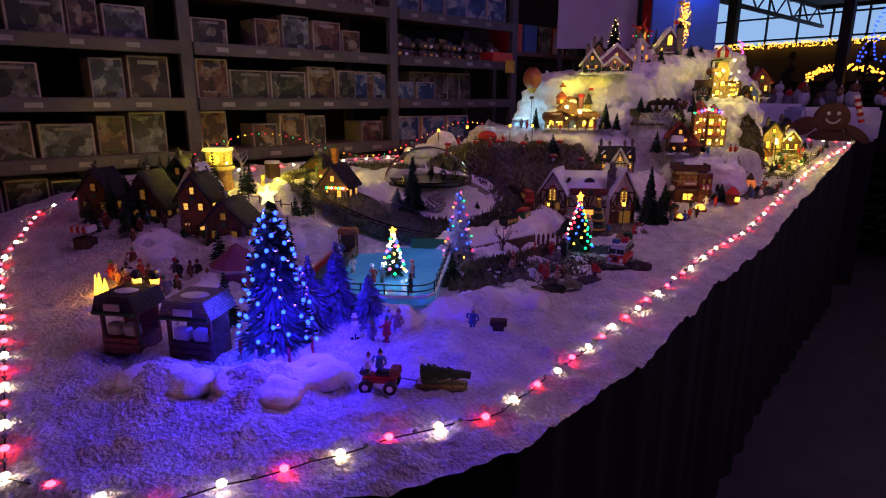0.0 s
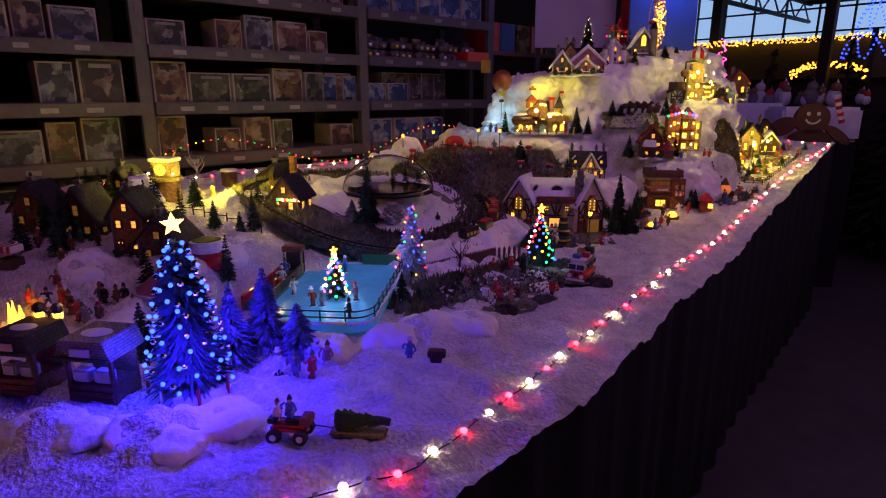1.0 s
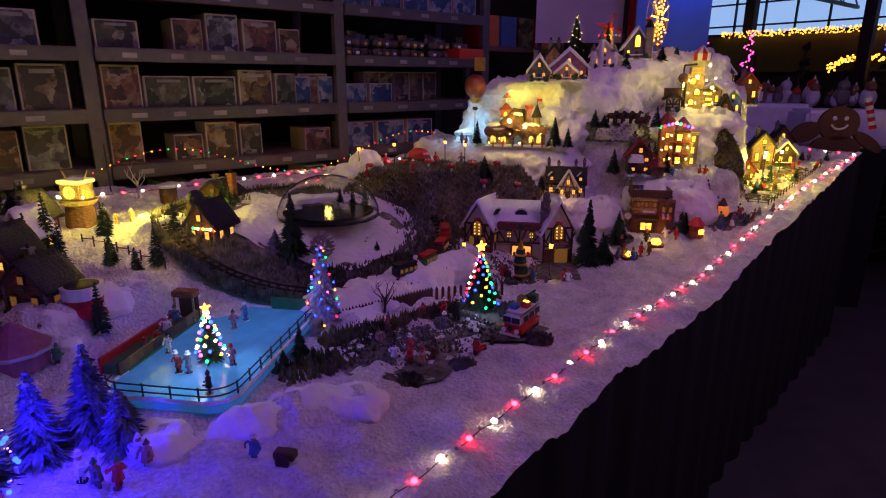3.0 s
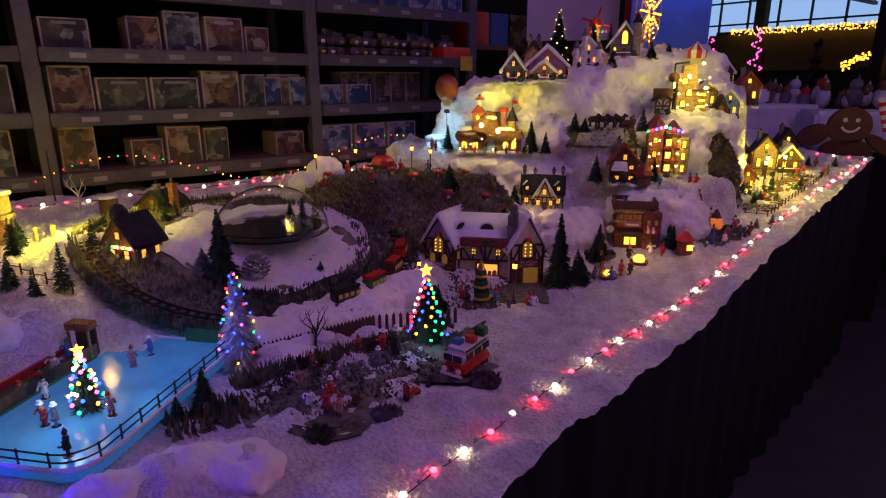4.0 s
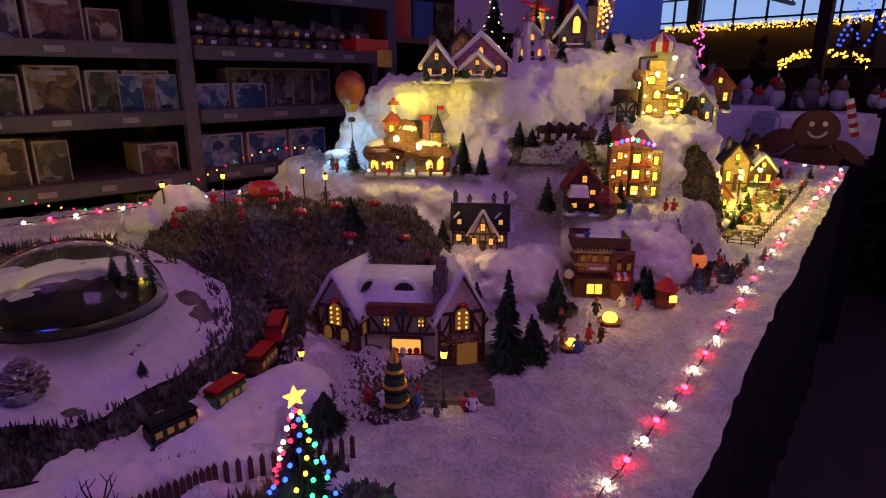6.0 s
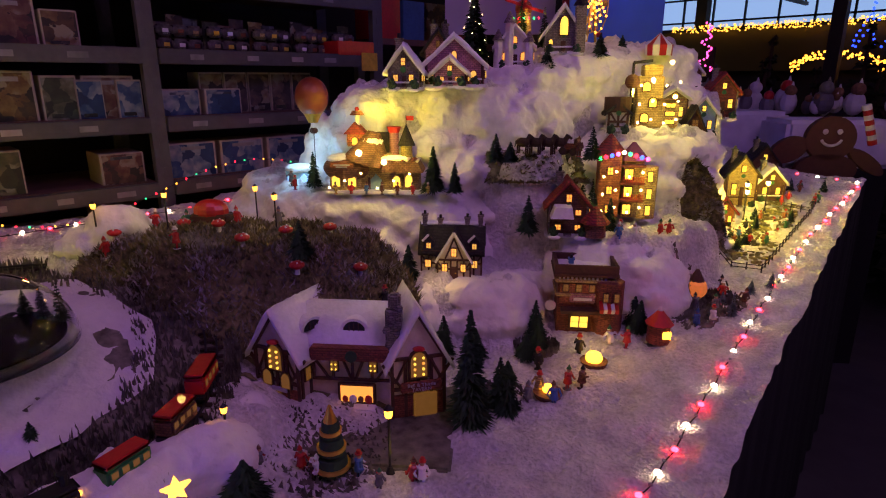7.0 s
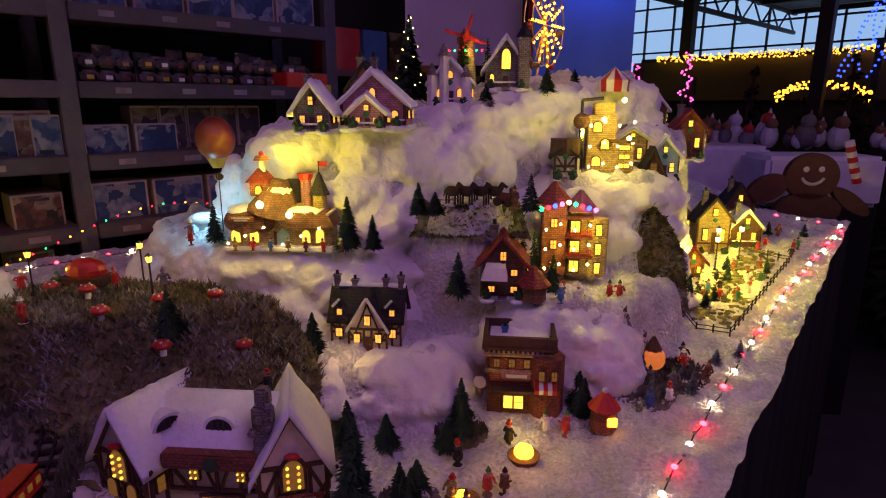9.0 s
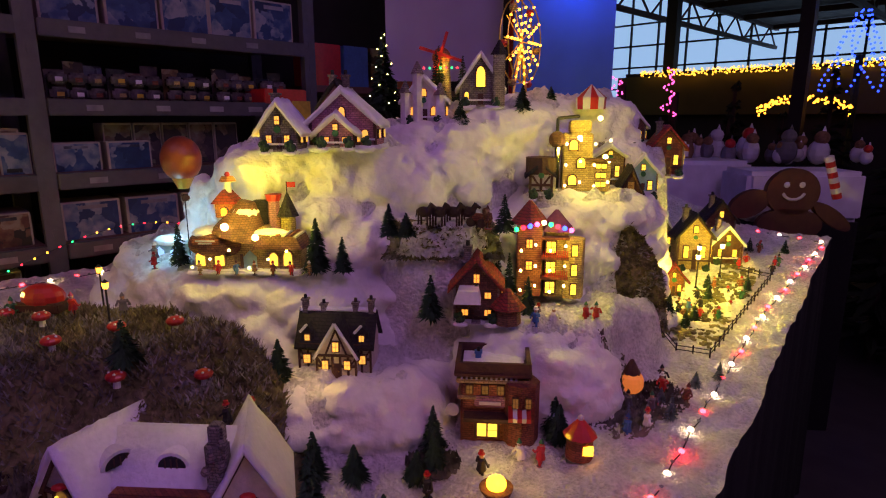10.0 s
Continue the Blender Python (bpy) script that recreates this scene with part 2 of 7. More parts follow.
def ball(r, x=0, y=0, z=0, bm=None, sx=1, sy=1, sz=1, n=8):
    bm = bm or bmesh.new()
    bmesh.ops.create_uvsphere(bm, u_segments=n, v_segments=max(4, n * 3 // 4), radius=r, matrix=Matrix.Translation((x, y, z)) @ Matrix.Diagonal((sx, sy, sz, 1)))
    return bm


def cone(r1, r2, h, x=0, y=0, z=0, bm=None, n=12, rot=None):
    bm = bm or bmesh.new()
    bmesh.ops.create_cone(bm, cap_ends=True, segments=n, radius1=r1, radius2=max(r2, 1e-4), depth=h,
                          matrix=Matrix.Translation((x, y, z)) @ (rot or Matrix()) @ Matrix.Translation((0, 0, h / 2)))
    return bm


def prism(points, depth, bm=None, y=0.0):
    """An outline in x and z, drawn out along y from y to y + depth."""
    bm = bm or bmesh.new()
    a = [bm.verts.new((px, y, pz)) for px, pz in points]
    b = [bm.verts.new((px, y + depth, pz)) for px, pz in points]
    bm.faces.new(a)
    bm.faces.new(b[::-1])
    for i in range(len(a)):
        j = (i + 1) % len(a)
        bm.faces.new((a[j], a[i], b[i], b[j]))
    bmesh.ops.recalc_face_normals(bm, faces=bm.faces)
    return bm


def stick(a, b, r, bm=None, n=6, r2=None):
    a, b = Vector(a), Vector(b)
    q = (b - a).to_track_quat("Z", "Y").to_matrix().to_4x4()
    return cone(r, r if r2 is None else r2, (b - a).length, *a, bm=bm, n=n, rot=q)


# ---- lie of the land ----
def ease(v):
    v = min(1.0, max(0.0, v))
    return v * v * (3 - 2 * v)


def deck(x, y):
    b = 0.79 + 0.02 * min(1, max(0, (2.0 - y) / 0.4)) + (0.125 * (y - 3.2) if y > 3.2 else 0)
    return b + 0.16 * ease((-0.95 - x) / 0.7) * ease((y - 0.9) / 0.9)


# loose heaps of wadding on the deck
TUFTS = [(-0.68, 1.91, 0.08, 0.04), (-0.69, 1.82, 0.05, 0.03), (-0.72, 1.68, 0.06, 0.03), (-0.62, 1.33, 0.08, 0.04), (-0.75, 1.23, 0.07, 0.035), (-0.60, 1.42, 0.05, 0.025),
         (-1.04, 1.34, 0.09, 0.05), (-1.12, 1.44, 0.08, 0.05), (-1.24, 1.58, 0.11, 0.06), (-1.30, 1.78, 0.10, 0.05), (-1.02, 2.30, 0.11, 0.04),
         (-1.06, 2.50, 0.10, 0.05), (-1.15, 2.72, 0.10, 0.05), (-1.03, 2.42, 0.08, 0.04), (-1.62, 1.95, 0.14, 0.05), (-1.8, 2.3, 0.14, 0.05), (-1.4, 1.4, 0.09, 0.04), (-0.98, 2.2, 0.07, 0.04), (-0.64, 2.02, 0.06, 0.03)]

# snow terraces in slanted axes: along the slope's front, into it, half widths, height of the top
TERRACES = [
    (1.40, 3.25, 0.17, 0.13, 0.95), (1.84, 3.40, 0.20, 0.15, 1.03), (1.99, 3.50, 0.14, 0.14, 1.03), (1.19, 3.45, 0.27, 0.16, 1.13), (1.62, 3.45, 0.14, 0.11, 1.215),
    (1.95, 3.64, 0.19, 0.15, 1.265), (1.33, 3.62, 0.26, 0.20, 1.385), (1.60, 3.70, 0.2, 0.2, 1.435), (1.75, 3.80, 0.22, 0.2, 1.478),
    (1.95, 3.93, 0.2, 0.2, 1.505), (2.14, 3.97, 0.14, 0.18, 1.36), (0.93, 3.62, 0.16, 0.14, 1.13), (0.56, 3.20, 0.11, 0.11, 1.03), (2.05, 3.66, 0.12, 0.12, 1.235)]
HILLS = [(0.98, 3.12, 0.29, 0.17, 1.07), (0.77, 3.16, 0.19, 0.15, 1.06), (1.17, 3.08, 0.16, 0.14, 1.0)]


def slant(x, y):
    return 0.72 * x + 0.69 * y, -0.69 * x + 0.72 * y


def back(l, s):
    k = 0.72 * 0.72 + 0.69 * 0.69
    return (0.72 * l - 0.69 * s) / k, (0.69 * l + 0.72 * s) / k


def rise(x, y, mounds, steep=0.42):
    z0 = deck(x, y)
    z = z0
    l, s = slant(x, y)
    for l0, s0, rl, rs, top in mounds:
        r = math.hypot((l - l0) / rl, (s - s0) / rs)
        if r < 1.6:
            r += 0.20 * noise.noise((x * 8, y * 8, l0)) + 0.07 * noise.noise((x * 26, y * 26, l0)) - 0.05
            z = max(z, z0 + (top - z0) * ease((1.0 + steep / 2 - r) / steep))
    return z


def land(x, y):
    return rise(x, y, TERRACES)


def rest(x, y):
    return max(land(x, y), rise(x, y, HILLS, 0.7)) - 0.002


def edge(y):
    return float(np.interp(y, (0.9, 1.28, 1.5, 1.65, 2.0, 2.5, 2.9, 3.4, 3.7, 4.05, 5.1), (-0.31, -0.30, -0.22, -0.238, -0.285, -0.395, -0.45, -0.54, -0.58, -0.625, -0.76)))


def lumps(x, y, z):
    l, s = slant(x, y)
    high = ease((z - deck(x, y) - 0.02) / 0.08)
    n = 0.015 * noise.noise((x * 13, y * 13, 0)) + 0.008 * noise.noise((x * 42, y * 42, 3)) + 0.003 * noise.noise((x * 110, y * 110, 5))
    soft = 0.050 * noise.noise((x * 9, y * 9, z * 6)) + 0.042 * noise.noise((x * 26, y * 26, z * 20)) + 0.02 * noise.noise((x * 60, y * 60, z * 40))
    tuft = 0.0
    for tx, ty, tr, th in TUFTS:
        q = math.hypot(x - tx, y - ty) / tr
        if q < 1:
            tuft = max(tuft, th * (1 - q * q) * (0.8 + 0.5 * noise.noise((x * 30, y * 30, 7))))
    return n + high * soft * 0.5 + tuft


def sheet(name, nx, ny, xy, height, material, parent=None):
    vs, fs = [], []
    for j in range(ny + 1):
        for i in range(nx + 1):
            x, y = xy(i / nx, j / ny)
            vs.append((x, y, height(x, y)))
    for j in range(ny):
        for i in range(nx):
            a = j * (nx + 1) + i
            fs.append((a, a + 1, a + nx + 2, a + nx + 1))
    me = bpy.data.meshes.new(name)
    me.from_pydata(vs, [], fs)
    me.materials.append(material)
    for p in me.polygons:
        p.use_smooth = True
    ob = new(name, me)
    if parent:
        ob.parent = parent
    return ob


NEAR, FAR, BACK = 0.90, 5.12, -2.5


def deckxy(u, v):
    y = NEAR + (FAR - NEAR) * v
    e = edge(y) + 0.010 * noise.noise((0, y * 5, 2)) + 0.004 * noise.noise((0, y * 21, 5))
    x = BACK + (e - BACK) * u
    if v < 0.12:
        x -= 0.06 * ease((0.05 - v) / 0.05) * ease((u - 0.55) / 0.45)
    return x, y


snow = sheet("snow_ground", 230, 430, deckxy, lambda x, y: (lambda z: z + lumps(x, y, z))(land(x, y)), SNOW)
tagged(snow, "white wadding snow spread over the display table", "snow", kind="structure")

# torn cotton puffs heaped on the terrace faces
tmp = bmesh.new()
bmesh.ops.create_icosphere(tmp, subdivisions=3, radius=1.0)
ICO_V, ICO_F = np.array([v.co[:] for v in tmp.verts]), [[v.index for v in f.verts] for f in tmp.faces]
tmp.free()
pv, pf, made = [], [], 0
puff = random.Random(12)


def fluff(x, y, z, q, wide=1.15, tall=0.85):
    """One soft billow of torn cotton."""
    global made
    c, o = np.array((x, y, z)), made * 1.7
    for v in ICO_V:
        w = 1 + 0.30 * noise.noise((v[0] * 1.3 + o, v[1] * 1.3, v[2] * 1.3)) + 0.17 * noise.noise((v[0] * 3.2 + o, v[1] * 3.2, v[2] * 3.2)) + 0.07 * noise.noise((v[0] * 8, v[1] * 8 + o, v[2] * 8))
        pv.append(tuple(c + v * q * w * np.array((wide, wide, tall))))
    pf.extend([k + made * len(ICO_V) for k in f] for f in ICO_F)
    made += 1


while made < 760:
    l, s = 0.75 + 1.43 * puff.random(), 3.05 + 0.95 * puff.random()
    x, y = back(l, s)
    z = land(x, y)
    fall = abs(land(x + 0.014, y - 0.014) - z) + abs(land(x - 0.012, y - 0.012) - z)
    if z < deck(x, y) + 0.04 or fall < 0.013 or x > edge(y) - 0.27 or math.hypot(x + 0.825, y - 3.80) < 0.10 or (1.99 < l < 2.14 and s < 3.54 and z < 1.20) or (1.49 < l < 1.75 and 3.32 < s < 3.47 and z < 1.25):
        continue
    q = 0.026 + 0.055 * puff.random() ** 1.5
    fluff(x - 0.36 * q, y + 0.36 * q, z - 0.78 * q, q)
for tx, ty, tr, th in TUFTS:
    for k in range(9):
        a, d = puff.random() * math.tau, tr * 0.8 * puff.random()
        q = 0.016 + 0.020 * puff.random()
        x, y = tx + d * math.cos(a), ty + d * math.sin(a)
        fluff(x, y, land(x, y) + th * 0.25 * (1 - d / tr), q, 1.3, 0.8)
# the long bank between the picket fence and the track, and the heap beside the dome
for k in range(46):
    f = k / 45
    x, y = -1.055 - 0.06 * f * f + 0.05 * (puff.random() - 0.5), 2.16 + 0.50 * f
    fluff(x, y, land(x, y) + 0.016, 0.034 + 0.022 * puff.random(), 1.3, 0.95)
for k in range(16):
    a, d = puff.random() * math.tau, 0.085 * puff.random() ** 0.6
    x, y = -1.72 + d * math.cos(a), 2.74 + d * math.sin(a)
    fluff(x, y, land(x, y) + 0.065 - d * 0.8, 0.045 + 0.022 * puff.random())
# the white slope beside the cafe
for k in range(18):
    f = k / 17
    fluff(-1.735 + 0.03 * puff.random(), 3.27 + 0.03 * puff.random(), 1.10 + 0.19 * f, 0.062 - 0.036 * f)
pme = bpy.data.meshes.new("cotton_puffs")
pme.from_pydata(pv, [], pf)
pme.materials.append(COTTON)
for p in pme.polygons:
    p.use_smooth = True
puffs = new("cotton_puffs", pme)
melt = puffs.modifiers.new("melt", "REMESH")
melt.mode, melt.voxel_size, melt.use_smooth_shade = "VOXEL", 0.0065, True
soft_ = puffs.modifiers.new("soft", "SMOOTH")
soft_.factor, soft_.iterations = 0.5, 7
for size, strength in ((0.05, 0.022), (0.016, 0.010)):
    tex = bpy.data.textures.new("billow", "CLOUDS")
    tex.noise_scale, tex.noise_depth = size, 3
    billow = puffs.modifiers.new("billow", "DISPLACE")
    billow.texture, billow.strength, billow.mid_level, billow.texture_coords = tex, strength, 0.5, "GLOBAL"
tagged(puffs, "torn white cotton puffs heaped over the mountain and snow banks", "snow", kind="stuff")

# the table under it: top board, black cloth sides
bm = bmesh.new()
pts = [deckxy(1, k / 430) for k in range(431)]
low = [bm.verts.new((x + 0.004 + 0.012 * math.sin(37 * y), y, 0.0)) for x, y in pts]
top = [bm.verts.new((x - 0.0005, y, land(x, y) + lumps(x, y, land(x, y)) - 0.001)) for x, y in pts]
for k in range(430):
    bm.faces.new((low[k], low[k + 1], top[k + 1], top[k]))
tagged(link("table_cloth", bm, CLOTH, smooth=True), "black cloth hanging down the table's long side", "table cloth", kind="structure")
bm = bmesh.new()
a = [bm.verts.new((BACK + (deckxy(1, 0)[0] - BACK) * k / 20, NEAR - 0.004 + 0.01 * math.sin(k * 2.4), 0)) for k in range(21)]
b = [bm.verts.new((BACK + (deckxy(1, 0)[0] - BACK) * k / 20, NEAR + 0.004, deck(-1, NEAR) + 0.002)) for k in range(21)]
for k in range(20):
    bm.faces.new((a[k], a[k + 1], b[k + 1], b[k]))
tagged(link("table_cloth", bm, CLOTH, smooth=True), "black cloth hanging down the table's short end", "table cloth", kind="structure")

# floor, walls, roof
tagged(link("floor", box(30, 34, 0.1, 4, 10, -0.1), CONCRETE), "dark worn concrete shop floor", "floor", kind="structure")
tagged(link("wall_west", box(0.15, 12, 3.6, -3.5, 1.5, 0), DARKWALL), "dark shop wall behind the shelves", "wall", kind="structure")
tagged(link("wall_south", box(12, 0.15, 3.6, 2, -4.5, 0), DARKWALL), "dark shop wall", "wall", kind="structure")
tagged(link("wall_east", box(0.15, 12, 3.6, 5.5, 1.5, 0), DARKWALL), "dark shop wall", "wall", kind="structure")
tagged(link("ceiling", box(9.2, 9.6, 0.12, 1.0, 0.3, 3.6), DARKWALL), "dark ceiling over the shop", "ceiling", kind="structure")


# ---- generators ----
def post(x, y, z=None, turn=41.0, tilt=0.0):
    return pose(x, y, rest(x, y) if z is None else z, tilt, 0, turn)


def window(parent, x, y, z, w, h, glow=WARM, arch=False, frame_mat=None, turn=0.0):
    """A lit window on a wall: a raised frame and the panes set on it."""
    z, w, h = z + 0.06 * h, w * 0.84, h * 0.88
    base = Matrix.Translation((x, y, z)) @ Matrix.Rotation(radians(turn), 4, "Z")
    t = min(w, h) * 0.16

    def outline(g):
        n = 8
        a, b = w / 2 + g, h + g
        return [(-a, -g), (a, -g), (a, b * 0.6)] + [(a * math.cos(q), b * 0.6 + b * 0.4 * math.sin(q)) for q in [math.pi * k / n for k in range(1, n)]] + [(-a, b * 0.6)]

    bm = prism(outline(t), 0.004, y=-0.003) if arch else box(w + 2 * t, 0.005, h + 2 * t, 0, -0.001, -t, bevel=0.0006)
    bmesh.ops.transform(bm, matrix=base, verts=bm.verts)
    fr = part("window", bm, frame_mat or TIMBER, parent)
    if arch:
        bm = prism(outline(0), 0.002, y=-0.0045)
        bmesh.ops.transform(bm, matrix=base, verts=bm.verts)
        part("pane", bm, glow, fr)
        return fr
    for sx in (-1, 1):
        for k in (0, 1):
            bm = box(w * 0.44, 0.002, h * 0.44, sx * w * 0.26, -0.0040, h * (0.03 + 0.5 * k))
            bmesh.ops.transform(bm, matrix=base, verts=bm.verts)
            part("pane", bm, glow, fr)
    return fr


def gable(parent, w, d, hw, hr, wall, roof, x=0, y=0, z=0, over=0.012, thick=0.010, turn=0.0, snowy=True):
    """Walls with pointed ends towards front and back, and a two-sided roof with thick wavy snow."""
    m = Matrix.Translation((x, y, z)) @ Matrix.Rotation(radians(turn), 4, "Z")
    bm = prism([(-w / 2, 0), (w / 2, 0), (w / 2, hw), (0, hw + hr), (-w / 2, hw)], d)
    bmesh.ops.transform(bm, matrix=m, verts=bm.verts)
    part("wall", bm, wall, parent)
    k = hr / (w / 2)
    for side in (-1, 1):
        bm = bmesh.new()
        nx, ny = 5, 8
        grid = {}
        for lay in (0, 1):
            for i in range(nx + 1):
                for j in range(ny + 1):
                    u = i / nx * (w / 2 + over)
                    yy = -over + (d + 2 * over) * j / ny
                    wob = 0.003 * noise.noise((u * 40 + side, yy * 40, lay + w * 10))
                    zz = hw + hr - u * k + (thick + wob * 2 if lay else 0.0005)
                    if i == nx:
                        zz -= 0.004 * abs(noise.noise((yy * 60, side, 1)))
                    grid[lay, i, j] = bm.verts.new((side * u, yy, zz))
        for i in range(nx):
            for j in range(ny):
                for lay in (0, 1):
                    bm.faces.new([grid[lay, *q] for q in ((i, j), (i + 1, j), (i + 1, j + 1), (i, j + 1))])
        for i in range(nx):
            for j in (0, ny):
                bm.faces.new([grid[0, i, j], grid[0, i + 1, j], grid[1, i + 1, j], grid[1, i, j]])
        for j in range(ny):
            for i in (0, nx):
                bm.faces.new([grid[0, i, j], grid[0, i, j + 1], grid[1, i, j + 1], grid[1, i, j]])
        bmesh.ops.recalc_face_normals(bm, faces=bm.faces)
        bmesh.ops.transform(bm, matrix=m, verts=bm.verts)
        part("roof", bm, roof, parent, smooth=True)


def beams(parent, w, h, x, y, z, cols, rows, t=0.006, brace=True, turn=0.0):
    """Dark timbers laid on a front wall, each of them a part."""
    m = Matrix.Translation((x, y, z)) @ Matrix.Rotation(radians(turn), 4, "Z")
    bars = [box(t, 0.004, h, -w / 2 + w * k / cols, -0.001) for k in range(cols + 1)]
    bars += [box(w, 0.005, t, 0, -0.001, h * k / rows) for k in range(rows + 1)]
    if brace:
        for sx in (-1, 1):
            bars.append(box(t * 0.8, 0.004, h / rows * 1.1, sx * (w / 2 - w / cols * 0.85), -0.0015, h - h / rows, rot=Matrix.Rotation(sx * 0.6, 4, "Y")))
    for bm in bars:
        bmesh.ops.transform(bm, matrix=m, verts=bm.verts)
        part("beam", bm, TIMBER, parent)


def chimney(parent, x, y, z, h=0.03, w=0.014, material=None):
    bm = box(w, w, h, x, y, z, bevel=0.001)
    box(w * 1.3, w * 1.3, w * 0.3, x, y, z + h, bm)
    c = part("chimney", bm, material or GREYSTONE, parent)
    part("chimney_pot", cone(w * 0.3, w * 0.25, w * 0.7, x, y, z + h + w * 0.3, n=8), BLACK, c)


def door(parent, x, y, z, w, h, material=TIMBER):
    d = part("door", box(w, 0.004, h, x, y, z, bevel=0.0008), material, parent)
    part("handle", ball(0.0015, x + w * 0.32, y - 0.003, z + h * 0.45, n=6), GOLD, d)


def house(m, label, w, d, hw, hr, wall, roof, glow=WARM, cols=2, rows=1, timbered=False, chim=1, arch=False, name="model_house", group="village houses"):
    h = thing(name, m, label, "model house", group)
    part("base", box(w * 1.15, d * 1.15, 0.01, 0, d / 2, -0.006, bevel=0.003), ROOFSNOW, h)
    gable(h, w, d, hw, hr, wall, roof)
    ww = w / (cols * 3.0)
    for r in range(rows):
        hh = hw / rows
        for c in range(cols):
            x = (c + 0.5) / cols * w - w / 2
            if r == 0 and cols % 2 and c == cols // 2:
                continue
            window(h, x, -0.001, r * hh + hh * 0.36, ww, hh * 0.38, glow, arch)
            window(h, w / 2 + 0.001, d * (c + 0.5) / cols, r * hh + hh * 0.36, ww, hh * 0.38, glow, arch, turn=90)
    window(h, 0, -0.001, hw + hr * 0.15, ww * 0.9, hr * 0.38, glow, arch)
    door(h, 0 if cols % 2 else w * 0.02, -0.002, 0.002, w * 0.13, hw / rows * 0.6)
    if timbered:
        beams(h, w, hw, 0, -0.001, 0, cols * 2, rows + 1)
    for s in (-1, 1):
        part("corner_trim", box(w * 0.045, 0.005, hw, s * (w / 2 - w * 0.02), -0.001, 0), TIMBER if wall in (PLASTER, YELLOWWALL, PINKWALL) else GREYSTONE, h)
        part("barge_board", stick((s * (w / 2 + 0.004), -0.006, hw - 0.004), (0, -0.006, hw + hr - 0.002), 0.0028, n=5), WHITE if roof is ROOFSNOW else TIMBER, h)
        bm = bmesh.new()
        for k in range(4):
            ball(0.009 - 0.001 * k, s * (w * 0.36) + 0.006 * math.sin(k * 2.2), -0.010 - 0.003 * (k % 2), 0.004 + 0.005 * k, bm, n=6)
        part("bush", bm, FIR, h)
        part("snow_drift", ball(w * 0.17, s * w * 0.34, -0.012, -0.004, n=10, sy=0.6, sz=0.35), ROOFSNOW, h)
    part("sill_ledge", box(w * 0.96, 0.008, 0.004, 0, -0.002, hw / rows * 0.28), ROOFSNOW if roof is ROOFSNOW else TIMBER, h)
    part("wreath", cone(0.007, 0.007, 0.003, 0, -0.004, hw * 0.97, n=10, rot=Matrix.Rotation(radians(90), 4, "X")), GREENP, h)
    part("door_step", box(w * 0.2, 0.014, 0.005, 0, -0.008, 0), GREYSTONE, h)
    for k in range(chim):
        chimney(h, w * (0.22 if k else -0.22), d * 0.6, hw + hr * 0.55, 0.02 + hr * 0.4, 0.016)
    return h


def conifer(m, h, r, label, bristle=FIR, seed=1, tiers=11, group="bristle firs", dense=34, full=0.9):
    rnd = random.Random(seed)
    t = thing("fir_tree", m, label, "fir tree", group)
    part("trunk", cone(r * 0.09, r * 0.03, h * 0.95, n=7), BARK, t)
    bm = bmesh.new()
    for k in range(tiers * 2):
        f = (k + 0.5) / (tiers * 2)
        z = h * (0.07 + 0.9 * f)
        rr = r * (1 - f) ** full * (0.85 + 0.25 * rnd.random()) + r * 0.05
        for _ in range(max(7, int(dense * (1 - 0.6 * f)))):
            a = rnd.random() * math.tau
            ln = rr * (0.7 + 0.4 * rnd.random())
            dz = -ln * (0.10 + 0.35 * rnd.random()) + 0.02 * h * rnd.random()
            ca, sa = math.cos(a), math.sin(a)
            zz = z + h * 0.03 * (rnd.random() - 0.5)
            wd = r * 0.085
            p = [(0.0, 0.0, zz), (ca * ln * 0.55 - sa * wd, sa * ln * 0.55 + ca * wd, zz + dz * 0.4), (ca * ln, sa * ln, zz + dz), (ca * ln * 0.55 + sa * wd, sa * ln * 0.55 - ca * wd, zz + dz * 0.4)]
            v = [bm.verts.new(q) for q in p]
            bm.faces.new(v)
            up = bm.verts.new((ca * ln * 0.6, sa * ln * 0.6, zz + dz * 0.5 + wd * 0.8))
            bm.faces.new((v[0], v[1], up))
            bm.faces.new((v[1], v[2], up))
    part("crown", bm, bristle, t)
    return t


def bulbs_on(t, h, r, n, colours, seed=2, size=0.003, low=0.1, full=0.9):
    rnd = random.Random(seed)
    me = {}
    for k in range(n):
        f = (k + 0.5) / n
        z = h * (low + (0.97 - low) * f)
        rr = r * (1 - f) ** full * 0.92 + r * 0.06
        a = k * 2.399 + rnd.random() * 0.5
        c = colours[k % len(colours)]
        if c not in me:
            ob = part("bulb", ball(size, n=8), BULB[c] if isinstance(c, str) else c, t)
            me[c] = ob.data
        else:
            ob = new("bulb", me[c])
            ob.parent = t
        ob.matrix_basis = pose(rr * math.cos(a), rr * math.sin(a), z)


def star(parent, z, r, glow, turn=41):
    pts = []
    for k in range(10):
        q = r if k % 2 == 0 else r * 0.45
        a = math.pi / 2 + k * math.pi / 5
        pts.append((q * math.cos(a), z + q * math.sin(a)))
    bm = prism(pts, 0.004, y=-0.002)
    bmesh.ops.rotate(bm, cent=(0, 0, 0), matrix=Matrix.Rotation(radians(turn), 3, "Z"), verts=bm.verts)
    part("star", bm, glow, parent, "glowing star on the tip")


